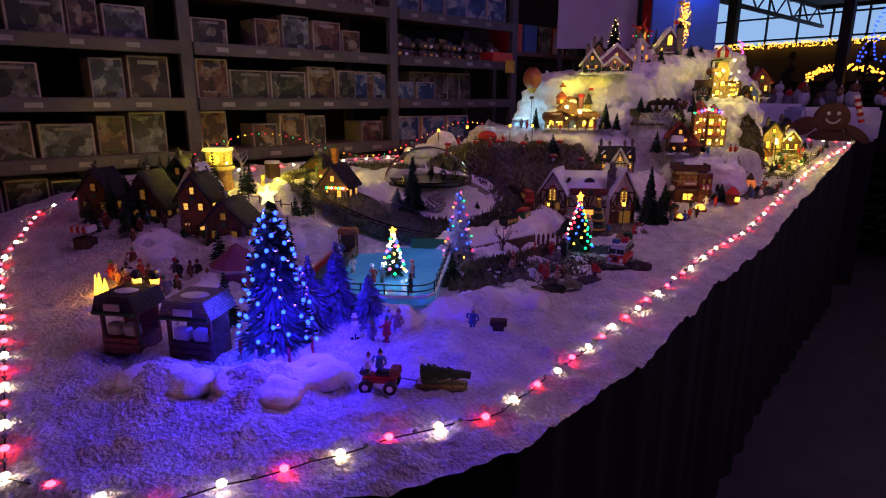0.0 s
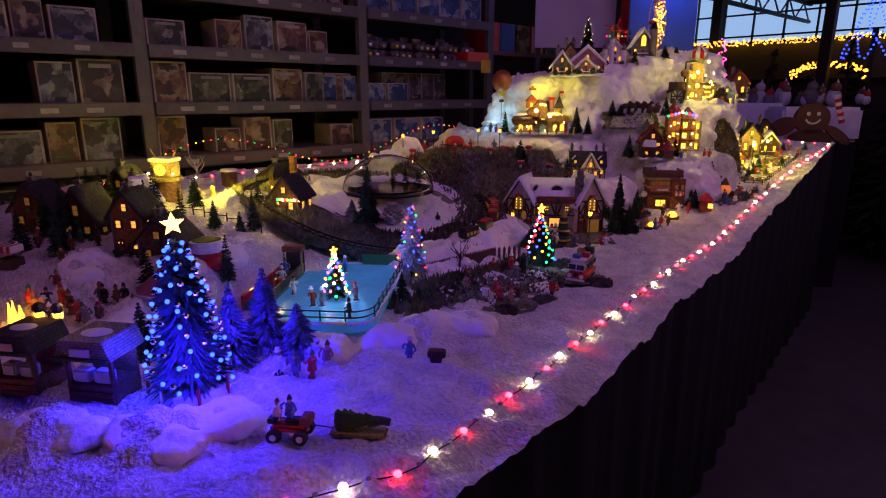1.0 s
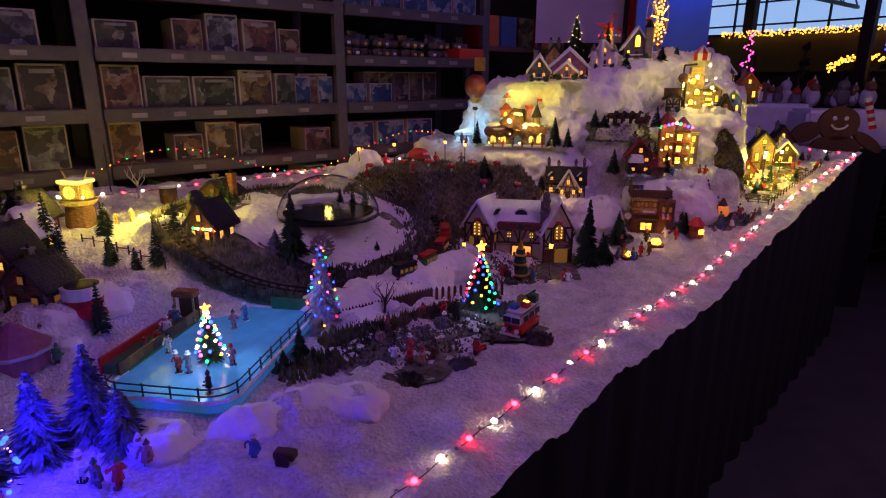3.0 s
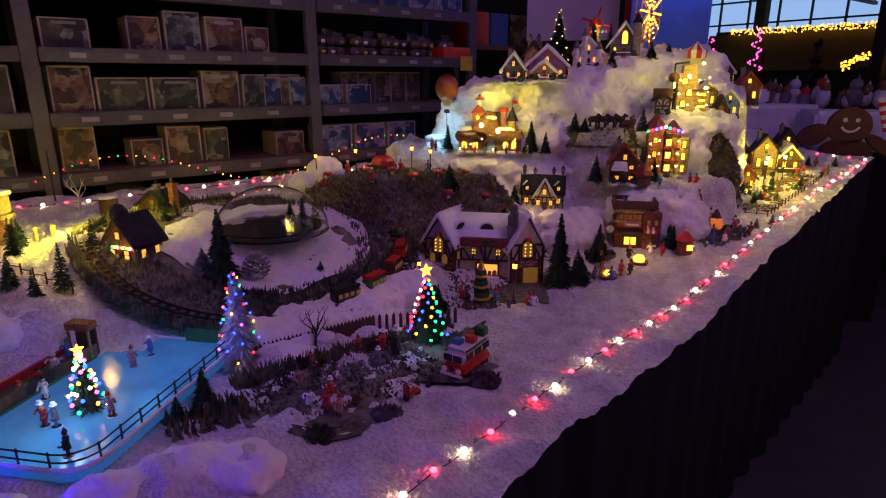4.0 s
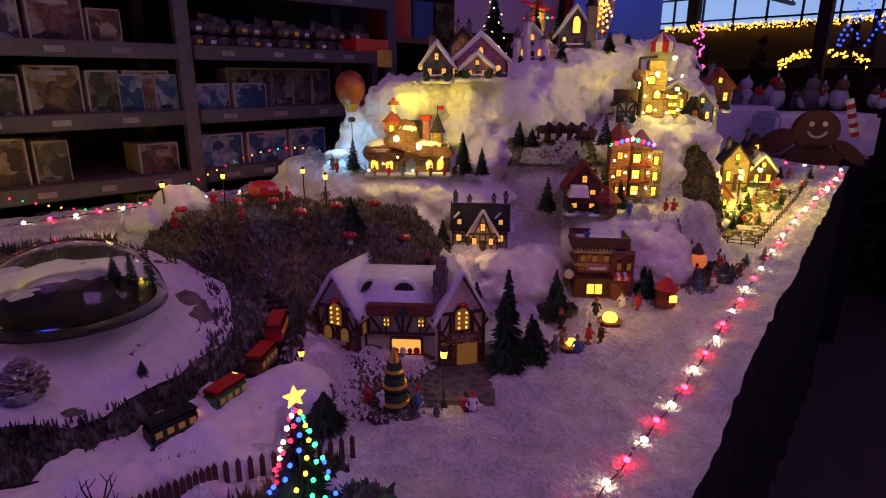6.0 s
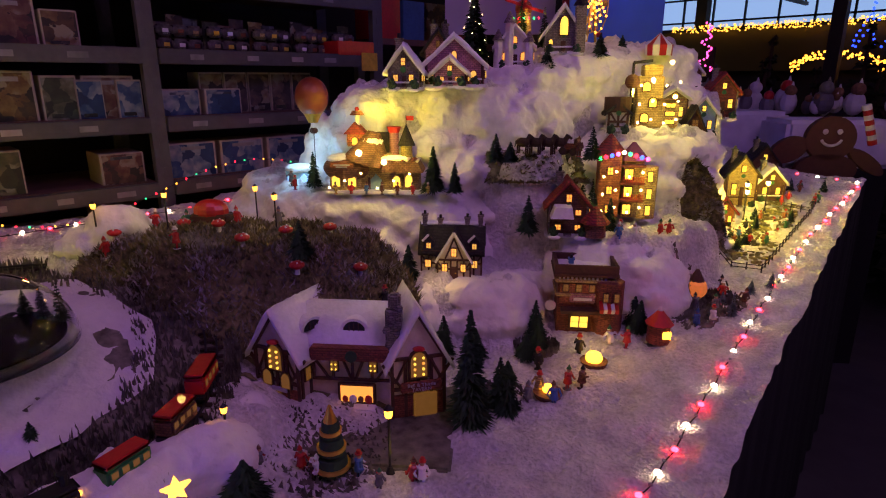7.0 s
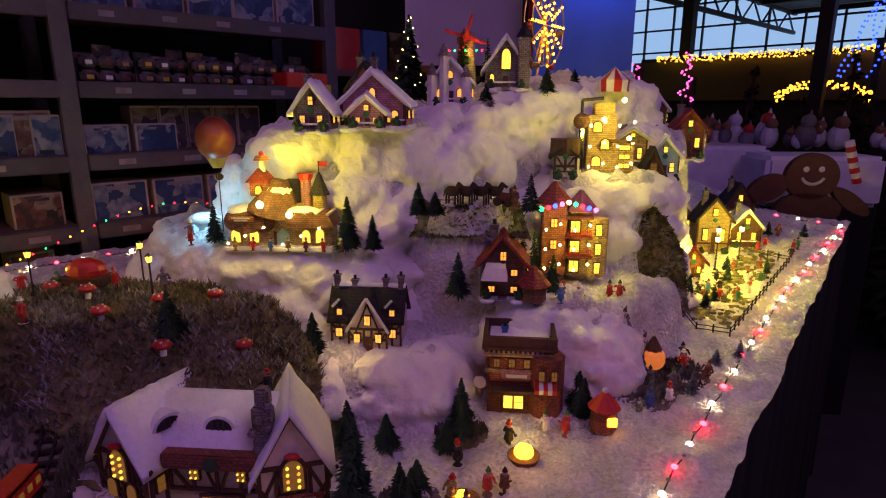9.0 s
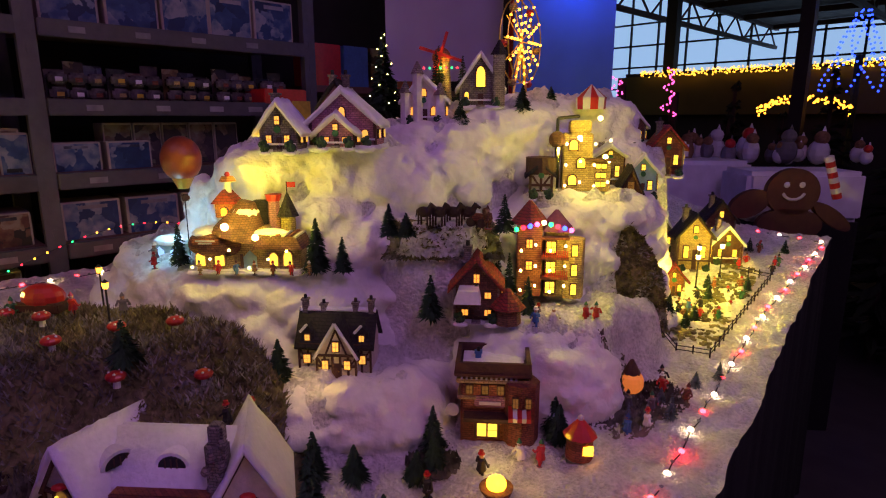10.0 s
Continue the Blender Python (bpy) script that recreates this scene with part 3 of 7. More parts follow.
def figurine(x, y, h, material, label, z=None, turn=0, group="village figurines", wide=1.2):
    """A small painted figurine in one mesh: base, boots, coat, arms, scarf, head and hat."""
    k = int(abs(x * 991 + y * 613 + h * 7001))
    hats = (RED, BLACK, BROWNWALL, WHITE, material, GREENP)
    mats = [material, (BLACK, BARK, GREYCOAT)[k % 3], SKIN, hats[k % 6], (ROOFSNOW, WHITE, RED)[k % 3]]
    bm = bmesh.new()

    def slot(i, done):
        for f in list(bm.faces)[done:]:
            f.material_index = i
        return len(bm.faces)

    lean = 0.03 * h * ((k % 5) - 2)
    cone(h * 0.17, h * 0.16, h * 0.025, n=9, bm=bm)
    done = slot(4, 0)
    for s in (-1, 1):
        stick((s * h * 0.06, s * h * 0.02 * (k % 3 - 1), h * 0.02), (s * h * 0.055, 0, h * 0.36), h * 0.05, bm, 6, h * 0.055)
    done = slot(1, done)
    cone(h * 0.145 * wide, h * 0.10 * wide, h * 0.26, y=0, z=h * 0.26, n=8, bm=bm)
    cone(h * 0.105 * wide, h * 0.125 * wide, h * 0.14, x=lean * 0.4, z=h * 0.50, n=8, bm=bm)
    cone(h * 0.125 * wide, h * 0.05, h * 0.08, x=lean * 0.6, z=h * 0.64, n=8, bm=bm)
    for s in (-1, 1):
        up = 0.5 if (k + s) % 4 == 0 else 0.36
        elbow = (s * h * 0.21 * wide, -h * 0.05, h * (up + 0.08))
        stick((s * h * 0.12 * wide, 0, h * 0.67), elbow, h * 0.042, bm, 6)
        stick(elbow, (s * h * 0.14 * wide, -h * 0.19, h * (up + 0.06)), h * 0.038, bm, 6)
    done = slot(0, done)
    cone(h * 0.075, h * 0.075, h * 0.035, x=lean * 0.7, z=h * 0.69, n=8, bm=bm)
    done = slot(4, done)
    ball(h * 0.088, lean, -h * 0.01, h * 0.79, bm, n=8)
    done = slot(2, done)
    if k % 3:
        cone(h * 0.098, h * 0.03, h * 0.13, x=lean, z=h * 0.825, n=8, bm=bm)
        ball(h * 0.026, lean * 1.2, 0, h * 0.965, bm, n=5)
    else:
        cone(h * 0.125, h * 0.12, h * 0.02, x=lean, z=h * 0.84, n=9, bm=bm)
        cone(h * 0.08, h * 0.075, h * 0.11, x=lean, z=h * 0.855, n=8, bm=bm)
    slot(3, done)
    ob = link("figurine", bm, mats[0])
    for m in mats[1:]:
        ob.data.materials.append(m)
    ob.matrix_world = post(x, y, z, turn)
    return tagged(ob, label, "figurine", group)


def street_lamp(x, y, h, z=None, glow=None, label="black street lamp with a small lit lantern"):
    t = thing("street_lamp", post(x, y, z), label, "street lamp", "street lamps")
    bm = cone(h * 0.06, h * 0.03, h * 0.1, n=8)
    stick((0, 0, 0), (0, 0, h * 0.8), h * 0.018, bm)
    part("pole", bm, BLACK, t)
    lan = part("lantern", cone(h * 0.045, h * 0.06, h * 0.11, z=h * 0.8, n=6), glow or BULB["amber"], t)
    part("cap", cone(h * 0.07, h * 0.01, h * 0.06, z=h * 0.91, n=6), BLACK, lan)


# ---- storage shelves along the wall ----
SX = -2.6
POSTS = [-0.35, 0.8, 1.965, 3.13, 4.17]
RAILS = [0.5, 0.755, 1.0, 1.24, 1.485, 1.735, 1.985, 2.24]
shelf = thing("storage_shelf", pose(0, 0, 0), "long grey steel shelf rack filled with boxed models", "shelf rack")
for y in POSTS:
    for x in (SX - 0.02, SX - 0.5):
        bm = box(0.035, 0.055, 2.6, x, y, 0)
        for k in range(26):
            box(0.004, 0.012, 0.03, x + 0.018, y, 0.05 + k * 0.1, bm)
        part("upright", bm, STEEL, shelf)
for z in RAILS:
    for y0, y1 in zip(POSTS, POSTS[1:]):
        r = part("rail", box(0.03, y1 - y0 - 0.06, 0.055, SX, (y0 + y1) / 2, z - 0.028, bevel=0.003), STEEL, shelf)
        part("shelf_board", box(0.5, y1 - y0 - 0.058, 0.016, SX - 0.27, (y0 + y1) / 2, z + 0.012), BOARD, shelf)
        rnd = random.Random(int(z * 100 + y0 * 10))
        y = y0 + 0.12 + rnd.random() * 0.05
        while y < y1 - 0.1:
            w = 0.06 + 0.02 * rnd.random()
            part("price_label", box(0.002, w * 0.8, 0.02, SX + 0.017, y, z - 0.012), SHELFTAG, r)
            y += 0.16 + 0.08 * rnd.random()


def boxed(y, z, w, h, d, art, deep=0.0):
    """A carton with a pale edge, a printed front set in it and a faint motif."""
    t = thing("display_box", pose(SX - 0.05 - deep, y, z), "printed carton with a window front holding a model", "box", "boxed models")
    part("carton", box(d, w, h, -d / 2, 0, 0, bevel=0.002), CARD, t)
    f = part("printed_front", box(0.002, w * 0.91, h * 0.91, 0.0005, 0, h * 0.045), art, t)
    q = (w * 997) % 1.0
    part("title_band", box(0.0012, w * 0.5, h * 0.09, 0.0020, w * (0.18 - 0.36 * q), h * (0.80 if q < 0.6 else 0.09)), SHELFTAG if q < 0.5 else BOXART[int(q * 5)], f)


rnd = random.Random(5)
for z in (0.755, 1.0, 1.24, 1.485, 1.735):
    for y0, y1 in zip(POSTS[:3], POSTS[1:4]):
        y = y0 + 0.05
        while y < y1 - 0.12:
            w = rnd.choice((0.11, 0.13, 0.15, 0.17, 0.20))
            if y + w > y1 - 0.03:
                break
            h = rnd.choice((0.12, 0.14, 0.155, 0.17, 0.185))
            if rnd.random() < 0.93:
                boxed(y + w / 2, z + 0.021, w, h, 0.14 + 0.08 * rnd.random(), rnd.choice(BOXART), 0.02 * rnd.random())
            y += w + 0.008 + 0.012 * rnd.random()
for y in (3.24, 3.41):
    boxed(y, 1.261, 0.15, 0.105, 0.14, BOXBLUE)
for y in (3.06 - 0.13, 3.06):
    boxed(y, 1.262, 0.085, 0.14, 0.14, BOXBLUE)
for k in range(5):
    boxed(3.40 + k * 0.105, 1.261, 0.1, 0.17, 0.12, BOXART[0], 0.08)
for y in (3.26, 3.47, 3.68):
    boxed(y, 1.021, 0.19, 0.14, 0.15, BOXBLUE)
for y in (3.27, 3.47, 3.66, 3.84, 4.03):
    boxed(y, 1.756, 0.18, 0.17, 0.16, BOXBLUE)
# blister packs on the end bay
for k in range(14):
    y, up = 3.215 + 0.065 * k, 0.010 * ((k * 7) % 4)
    t = thing("blister_pack", pose(SX - 0.08 - 0.02 * (k % 3), y, 1.508), "clear blister pack with small figures", "blister pack", "blister packs")
    part("backing_card", box(0.004, 0.062, 0.105 + up, -0.032, 0, 0), BOXART[k % 5], t)
    for q in range(2):
        part("bubble", box(0.055, 0.055, 0.042, 0, 0, 0.003 + 0.050 * q, bevel=0.008), FOIL, t, smooth=True)
        part("toy", box(0.012, 0.030, 0.022, 0.022, 0, 0.010 + 0.050 * q, bevel=0.004), (GOLD, WHITE, REDBRICK, YELLOWWALL)[(k + q) % 4], t)
t = thing("red_tray", pose(SX - 0.08, 4.03, 1.508), "red card tray of small parts", "tray")
part("tray", box(0.2, 0.2, 0.06, 0, 0, 0, bevel=0.004), RED, t)
t = thing("yellow_tag", pose(SX + 0.02, 4.1, 1.50), "yellow hanging price card", "price card")
part("card", box(0.003, 0.09, 0.08, 0, 0, -0.06), mat("yellow_card", (0.6, 0.42, 0.03), 0.6), t)
for k in range(5):
    t = thing("display_box", pose(SX - 0.3, 4.4 + 0.17 * k, 1.60), "red and blue printed carton on a far shelf", "box", "far boxes")
    part("carton", box(0.2, 0.15, 0.2, bevel=0.003), (RED, BLUE, BOXART[1], RED, BOXART[4])[k], t)
t = thing("far_shelf", pose(SX - 0.3, 4.75, 0), "dark far shelf carrying cartons", "shelf")
part("board", box(0.4, 1.0, 0.03, 0, 0, 1.568), BOARD, t)
for y in (-0.48, 0.48):
    part("upright", box(0.04, 0.04, 1.57, 0, y, 0), STEEL, t)

# ---- big lit tree and its neighbours ----
bx, by = -0.735, 1.42
big = conifer(post(bx, by), 0.275, 0.072, "tall snowy tree wrapped in glowing blue lights, on a round base", mat("blue_green_bristle", (0.10, 0.15, 0.17), 0.8, 0.4, 90, 0.3, second=(0.02, 0.05, 0.05)), 3, 13, "lit trees", dense=70, full=0.58)
bulbs_on(big, 0.275, 0.074, 78, ["blue"], 4, 0.0038, low=0.09, full=0.58)
bulbs_on(big, 0.27, 0.072, 60, [CHROME], 9, 0.0050, low=0.13, full=0.58)
star(big, 0.294, 0.019, lit("yellow_star", (1.0, 0.72, 0.16), 3.0))
part("round_base", cone(0.068, 0.062, 0.022, z=-0.004, n=20), ROOFSNOW, big)
for k in range(7):
    a = k * 0.9
    part("candy_cane", stick((0.066 * math.cos(a), 0.066 * math.sin(a), 0), (0.066 * math.cos(a), 0.066 * math.sin(a), 0.032), 0.0028), (RED, WHITE)[k % 2], big)
lamp("blue_tree_glow", "POINT", (bx + 0.10, by - 0.03, 0.93), 3.4, (0.03, 0.01, 1.0), 0.03)
lamp("blue_tree_glow", "POINT", (bx + 0.03, by + 0.10, 0.95), 2.2, (0.03, 0.01, 1.0), 0.03)
lamp("blue_tree_glow", "POINT", (bx - 0.05, by - 0.09, 0.90), 1.6, (0.03, 0.04, 1.0), 0.03)
lamp("tree_star_glow", "POINT", (bx + 0.01, by - 0.02, 1.13), 0.05, (1.0, 0.8, 0.45), 0.01)
conifer(post(-0.815, 1.60), 0.17, 0.062, "snow-frosted fir beside the big lit tree", FROSTFIR, 11, 9)
conifer(post(-0.79, 1.52), 0.16, 0.055, "snow-frosted fir beside the big lit tree", FROSTFIR, 12, 9)
conifer(post(-0.74, 1.63), 0.11, 0.055, "snow-frosted low fir with drooping branches", FROSTFIR, 13, 8)
conifer(post(-0.92, 1.40), 0.12, 0.035, "dark green bristle fir", FIR, 14, 8)

# ---- ice rink ----
rink = thing("ice_rink", pose(-0.98, 1.878, 0.812, 0, 0, 42), "lit blue model ice rink with rails and a board", "ice rink")
RL, RW = 0.46, 0.265
rk = bmesh.new()
out = []
for sx, sy, a0 in ((1, 1, 0), (-1, 1, 90), (-1, -1, 180), (1, -1, 270)):
    for k in range(6):
        a = radians(a0 + k * 18)
        out.append((sx * (RW / 2 - 0.05) + 0.05 * math.cos(a), sy * (RL / 2 - 0.05) + 0.05 * math.sin(a)))
top = [rk.verts.new((x, y, 0.016)) for x, y in out]
bot = [rk.verts.new((x, y, -0.004)) for x, y in out]
rk.faces.new(top)
for k in range(len(out)):
    j = (k + 1) % len(out)
    rk.faces.new((bot[k], bot[j], top[j], top[k]))
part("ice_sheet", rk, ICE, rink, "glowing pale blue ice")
rim = bmesh.new()
for k in range(len(out)):
    j = (k + 1) % len(out)
    stick((*out[k], 0.016), (*out[j], 0.016), 0.004, rim, 5)
part("rim", rim, ROOFSNOW, rink)
for zz in (0.030, 0.044):
    rl = bmesh.new()
    for k in range(len(out)):
        j = (k + 1) % len(out)
        if out[k][0] + out[j][0] > RW * 0.5 or out[k][1] + out[j][1] < -RL * 0.8:
            stick((*out[k], zz), (*out[j], zz), 0.0016, rl, 5)
    part("handrail", rl, BLACK, rink)
for k in range(9):
    part("rail_post", stick((RW / 2 - 0.002, -RL / 2 + 0.04 + 0.048 * k, 0.01), (RW / 2 - 0.002, -RL / 2 + 0.04 + 0.048 * k, 0.046), 0.0018), BLACK, rink)
for k in range(4):
    part("rail_post", stick((-0.09 + 0.055 * k, -RL / 2 + 0.002, 0.01), (-0.09 + 0.055 * k, -RL / 2 + 0.002, 0.046), 0.0018), BLACK, rink)
part("side_board", box(0.006, RL * 0.62, 0.03, -RW / 2, -0.02, 0.014), BOXART[1], rink, "painted advertising board")
part("end_board", box(0.10, 0.006, 0.032, 0.06, RL / 2 - 0.006, 0.014), GREENP, rink, "dark green board with plain bars")
rt = conifer(post(-0.92, 1.83, 0.828), 0.11, 0.032, "small tree covered in multicoloured glowing bulbs on the ice", FIR, 21, 8, "lit trees")
bulbs_on(rt, 0.115, 0.034, 44, ["white", "pink", "green", "white", "blue", "amber"], 6, 0.0034)
star(rt, 0.120, 0.011, BULB["amber"])
lamp("rink_tree_glow", "POINT", (-0.88, 1.79, 0.90), 0.14, (0.55, 0.75, 1.0), 0.02)
lamp("rink_glow", "POINT", (-1.03, 1.95, 0.92), 0.14, (0.10, 0.45, 1.0), 0.04)
lamp("rink_glow", "POINT", (-0.86, 1.75, 0.87), 0.04, (0.05, 0.9, 0.6), 0.04)
for x, y, c, n in ((-0.795, 1.785, BLACK, "dark skater figurine on the ice"), (-0.915, 1.765, RED, "red-coated skater figurine on the ice"), (-0.90, 1.78, GREYCOAT, "grey skater figurine on the ice"),
                   (-1.02, 1.775, WHITE, "white skater figurine on the ice"), (-1.06, 1.93, PINKWALL, "pink skater figurine on the ice"), (-0.88, 1.86, PINKWALL, "pink skater figurine on the ice"), (-1.09, 1.97, BLUE, "pale blue skater figurine on the ice")):
    figurine(x, y, 0.05, c, n, 0.828, rnd.random() * 360, "skaters", 0.9)
cup = thing("model_cup_ride", post(-1.26, 1.665), "red boot-shaped ride with a white cuff", "ride")
part("cup", cone(0.035, 0.042, 0.045, n=18), RED, cup)
part("brim", cone(0.043, 0.045, 0.028, z=0.045, n=18), WHITE, cup)
part("toe", ball(0.03, 0.03, -0.02, 0.014, n=12, sx=1.3, sz=0.6), RED, cup)
# black disc paints the shade of an opening onto the solid cuff
part("hollow", cone(0.036, 0.036, 0.003, z=0.0715, n=16), BLACK, cup)
kiosk = thing("ticket_kiosk", post(-1.17, 1.86), "small wooden ticket kiosk by the ice", "kiosk")
part("back_wall", box(0.05, 0.004, 0.06, 0, 0.01), TIMBER, kiosk)
for sx in (-1, 1):
    part("corner_post", box(0.004, 0.004, 0.06, sx * 0.024, -0.01), YELLOWWALL, kiosk)
part("sign", box(0.056, 0.03, 0.016, 0, 0, 0.06, bevel=0.002), ORANGEWALL, kiosk)
bench = thing("long_bench", post(-1.09, 1.765, None, 132), "long dark green bench with a red back rail", "bench")
part("seat", box(0.26, 0.06, 0.02, bevel=0.003), GREENP, bench)
part("back_rail", box(0.26, 0.006, 0.035, 0, 0.033, 0.0), RED, bench)
for k in range(4):
    figurine(-1.06 - 0.035 * k, 1.74 + 0.03 * k, 0.05, (BLUE, RED, WHITE, BLUE)[k], "seated spectator figurine in a coat", None, 60, "spectators")

# ---- near figures: quad with sledge, cart, shoppers ----
quad = thing("quad_bike", post(-0.49, 1.475, None, 41), "red toy quad bike with black wheels", "quad bike")
part("body", box(0.055, 0.026, 0.012, 0, 0, 0.014, bevel=0.004), RED, quad)
part("seat", box(0.03, 0.018, 0.008, 0.008, 0, 0.026, bevel=0.003), BLACK, quad)
part("front_rack", box(0.014, 0.026, 0.008, -0.024, 0, 0.028, bevel=0.002), BLACK, quad)
part("rear_box", box(0.016, 0.026, 0.014, 0.026, 0, 0.026, bevel=0.002), REDBRICK, quad)
for sx in (-0.02, 0.02):
    for sy in (-0.016, 0.016):
        w = part("wheel", cone(0.011, 0.011, 0.009, sx, sy + 0.0045, 0.011, n=14, rot=Matrix.Rotation(radians(90), 4, "X")), BLACK, quad)
        part("hub", cone(0.005, 0.005, 0.011, sx, sy + 0.0055, 0.011, n=10, rot=Matrix.Rotation(radians(90), 4, "X")), WHITE, w)
figurine(-0.49, 1.475, 0.045, BLUE, "blue-clad rider figurine on the quad bike", rest(-0.49, 1.475) + 0.028, 41, "riders")
figurine(-0.506, 1.462, 0.04, WHITE, "pale rider figurine on the quad bike", rest(-0.49, 1.475) + 0.026, 41, "riders")
sled = thing("tree_sledge", post(-0.43, 1.555, None, 41), "flat sledge carrying a bundled green tree", "sledge")
part("board", box(0.085, 0.03, 0.008, 0, 0, 0, bevel=0.003), YELLOWWALL, sled)
bm = bmesh.new()
for k in range(9):
    cone(0.017 - 0.0013 * k, 0.006, 0.016, -0.032 + 0.008 * k, 0.002 * (k % 2), 0.021 + 0.002 * (k % 3), bm, 7, Matrix.Rotation(radians(80 + 9 * (k % 3)), 4, "Y") @ Matrix.Rotation(k, 4, "Z"))
part("bundled_tree", bm, FIR, sled)
part("tow_bar", stick((-0.08, 0, 0.012), (-0.04, 0, 0.008), 0.001), BLACK, sled)
cart = thing("hand_cart", post(-0.555, 1.815, None, 41), "wooden hand cart with two spoked wheels", "cart")
part("tray", box(0.035, 0.02, 0.014, 0.008, 0, 0.012, bevel=0.002), TIMBER, cart)
for sy in (-0.012, 0.012):
    part("wheel", cone(0.012, 0.012, 0.003, 0.008, sy, 0.012, n=16, rot=Matrix.Rotation(radians(90), 4, "X")), BARK, cart)
part("base", box(0.09, 0.035, 0.005, 0, 0, 0, bevel=0.002), ROOFSNOW, cart)
figurine(-0.59, 1.785, 0.052, BLUE, "man figurine in blue pushing the cart", None, 41)
for x, y, c in ((-0.655, 1.575, GREYCOAT), (-0.69, 1.56, WHITE), (-0.665, 1.645, SKIN), (-0.64, 1.60, RED), (-0.69, 1.64, WHITE)):
    figurine(x, y, 0.055, c, "painted shopper figurine standing on the snow", None, rnd.random() * 360)

# ---- stalls and dark houses at the near end ----
for x, y, w, body, roof, lab in ((-0.91, 1.20, 0.075, REDBRICK, DARKROOF, "red market stall with a dark roof and open front"), (-0.80, 1.285, 0.085, BROWNWALL, GREYSTONE, "brown market stall with a pale gabled canopy")):
    st = thing("market_stall", post(x, y, None, 38), lab, "market stall", "market stalls")
    part("counter", box(w, 0.06, 0.035, 0, 0.03, 0, bevel=0.002), body, st)
    part("back_wall", box(w, 0.005, 0.08, 0, 0.06), body, st)
    for sx in (-1, 1):
        part("corner_post", box(0.006, 0.006, 0.085, sx * (w / 2 - 0.003), 0.003), TIMBER, st)
    part("roof", prism([(-w * 0.6, 0.083), (w * 0.6, 0.083), (w * 0.45, 0.115), (-w * 0.45, 0.115)], 0.085, y=-0.01), roof, st)
    part("sign", box(w * 0.4, 0.003, 0.012, 0, -0.013, 0.09), LABEL, st)
    part("roof_snow", ball(w * 0.36, 0.0, 0.03, 0.112, n=12, sy=0.7, sz=0.22), ROOFSNOW, st)
    part("garland", stick((-w * 0.55, -0.012, 0.084), (w * 0.55, -0.012, 0.084), 0.004, n=6), FIR, st)
    for k in range(3):
        part("counter_board", box(w * 0.98, 0.003, 0.009, 0, -0.0015, 0.003 + 0.011 * k, bevel=0.0008), body, st)
    for k in (-1, 1):
        part("goods", box(w * 0.35, 0.02, 0.022, k * w * 0.22, 0.012, 0.036, bevel=0.003), LILACPANEL, st)
lamp_t = thing("street_lamp", post(-0.955, 1.265), "black twin lamp with two amber lanterns", "street lamp", "street lamps")
part("pole", stick((0, 0, 0), (0, 0, 0.125), 0.0025), BLACK, lamp_t)
for sx in (-1, 1):
    part("arm", stick((0, 0, 0.12), (sx * 0.018, 0, 0.13), 0.002), BLACK, lamp_t)
    ln = part("lantern", cone(0.007, 0.009, 0.014, sx * 0.018, 0, 0.112, n=8), BULB["amber"], lamp_t)
    part("cap", ball(0.011, sx * 0.018, 0, 0.13, n=8), BLACK, ln)
lamp("amber_lamp_glow", "POINT", (-0.94, 1.29, 0.95), 0.05, (1.0, 0.5, 0.08), 0.01)
fire = thing("bonfire", post(-1.25, 1.245), "small glowing outdoor bonfire", "bonfire")
for k in range(5):
    part("flame", cone(0.007, 0.001, 0.03 + 0.006 * k, 0.01 * math.cos(k * 1.3), 0.01 * math.sin(k * 1.3), n=6), FLAME, fire)
lamp("bonfire_glow", "POINT", (-1.22, 1.22, 0.89), 0.10, (1.0, 0.35, 0.05), 0.01)
for k in range(8):
    figurine(-1.30 + 0.03 * (k % 4) + 0.01 * k, 1.28 + 0.03 * (k // 4) + 0.006 * k, 0.06, (RED, SKIN, REDBRICK, WHITE, RED, BROWNWALL, RED, GREYCOAT)[k], "carol group figurine by the bonfire", None, 40 * k, "carol group")
for x, y, w, d, hw, hr, wall, roof, lab in (
        (-1.40, 1.52, 0.085, 0.08, 0.11, 0.055, ORANGEWALL, DARKROOF, "tall orange gabled house with small lit windows"), (-1.87, 1.38, 0.12, 0.09, 0.075, 0.07, BROWNWALL, DARKROOF, "dark brown cottage with arched lit windows"),
        (-1.60, 1.45, 0.11, 0.09, 0.055, 0.085, TIMBER, DARKROOF, "dark brown steep-roofed cabin with a sign"), (-1.30, 1.56, 0.11, 0.09, 0.07, 0.055, BROWNWALL, DARKROOF, "brown house with a dark roof and lit windows"),
        (-1.56, 1.58, 0.075, 0.07, 0.075, 0.055, ORANGEWALL, ROOFSNOW, "orange house with a tall snow-capped roof"), (-1.75, 1.60, 0.10, 0.08, 0.07, 0.06, TIMBER, DARKROOF, "dark timber cabin at the back")):
    house(post(x, y, None, 40), lab, w, d, hw, hr, wall, roof, WARM if w < 0.1 else DIMWIN, 2, 1 if hw < 0.1 else 2)
tent = thing("round_tent", post(-1.14, 1.52), "plum-coloured round market tent", "tent")
part("skirt", cone(0.058, 0.058, 0.04, n=10), PURPLECLOTH, tent)
part("canopy", cone(0.07, 0.004, 0.055, z=0.04, n=10), PURPLECLOTH, tent)
part("fringe", cone(0.0705, 0.0705, 0.006, z=0.037, n=10), LILACPANEL, tent)
mk = thing("market_stall", post(-1.58, 1.285), "small stall with a red and white striped awning", "market stall", "market stalls")
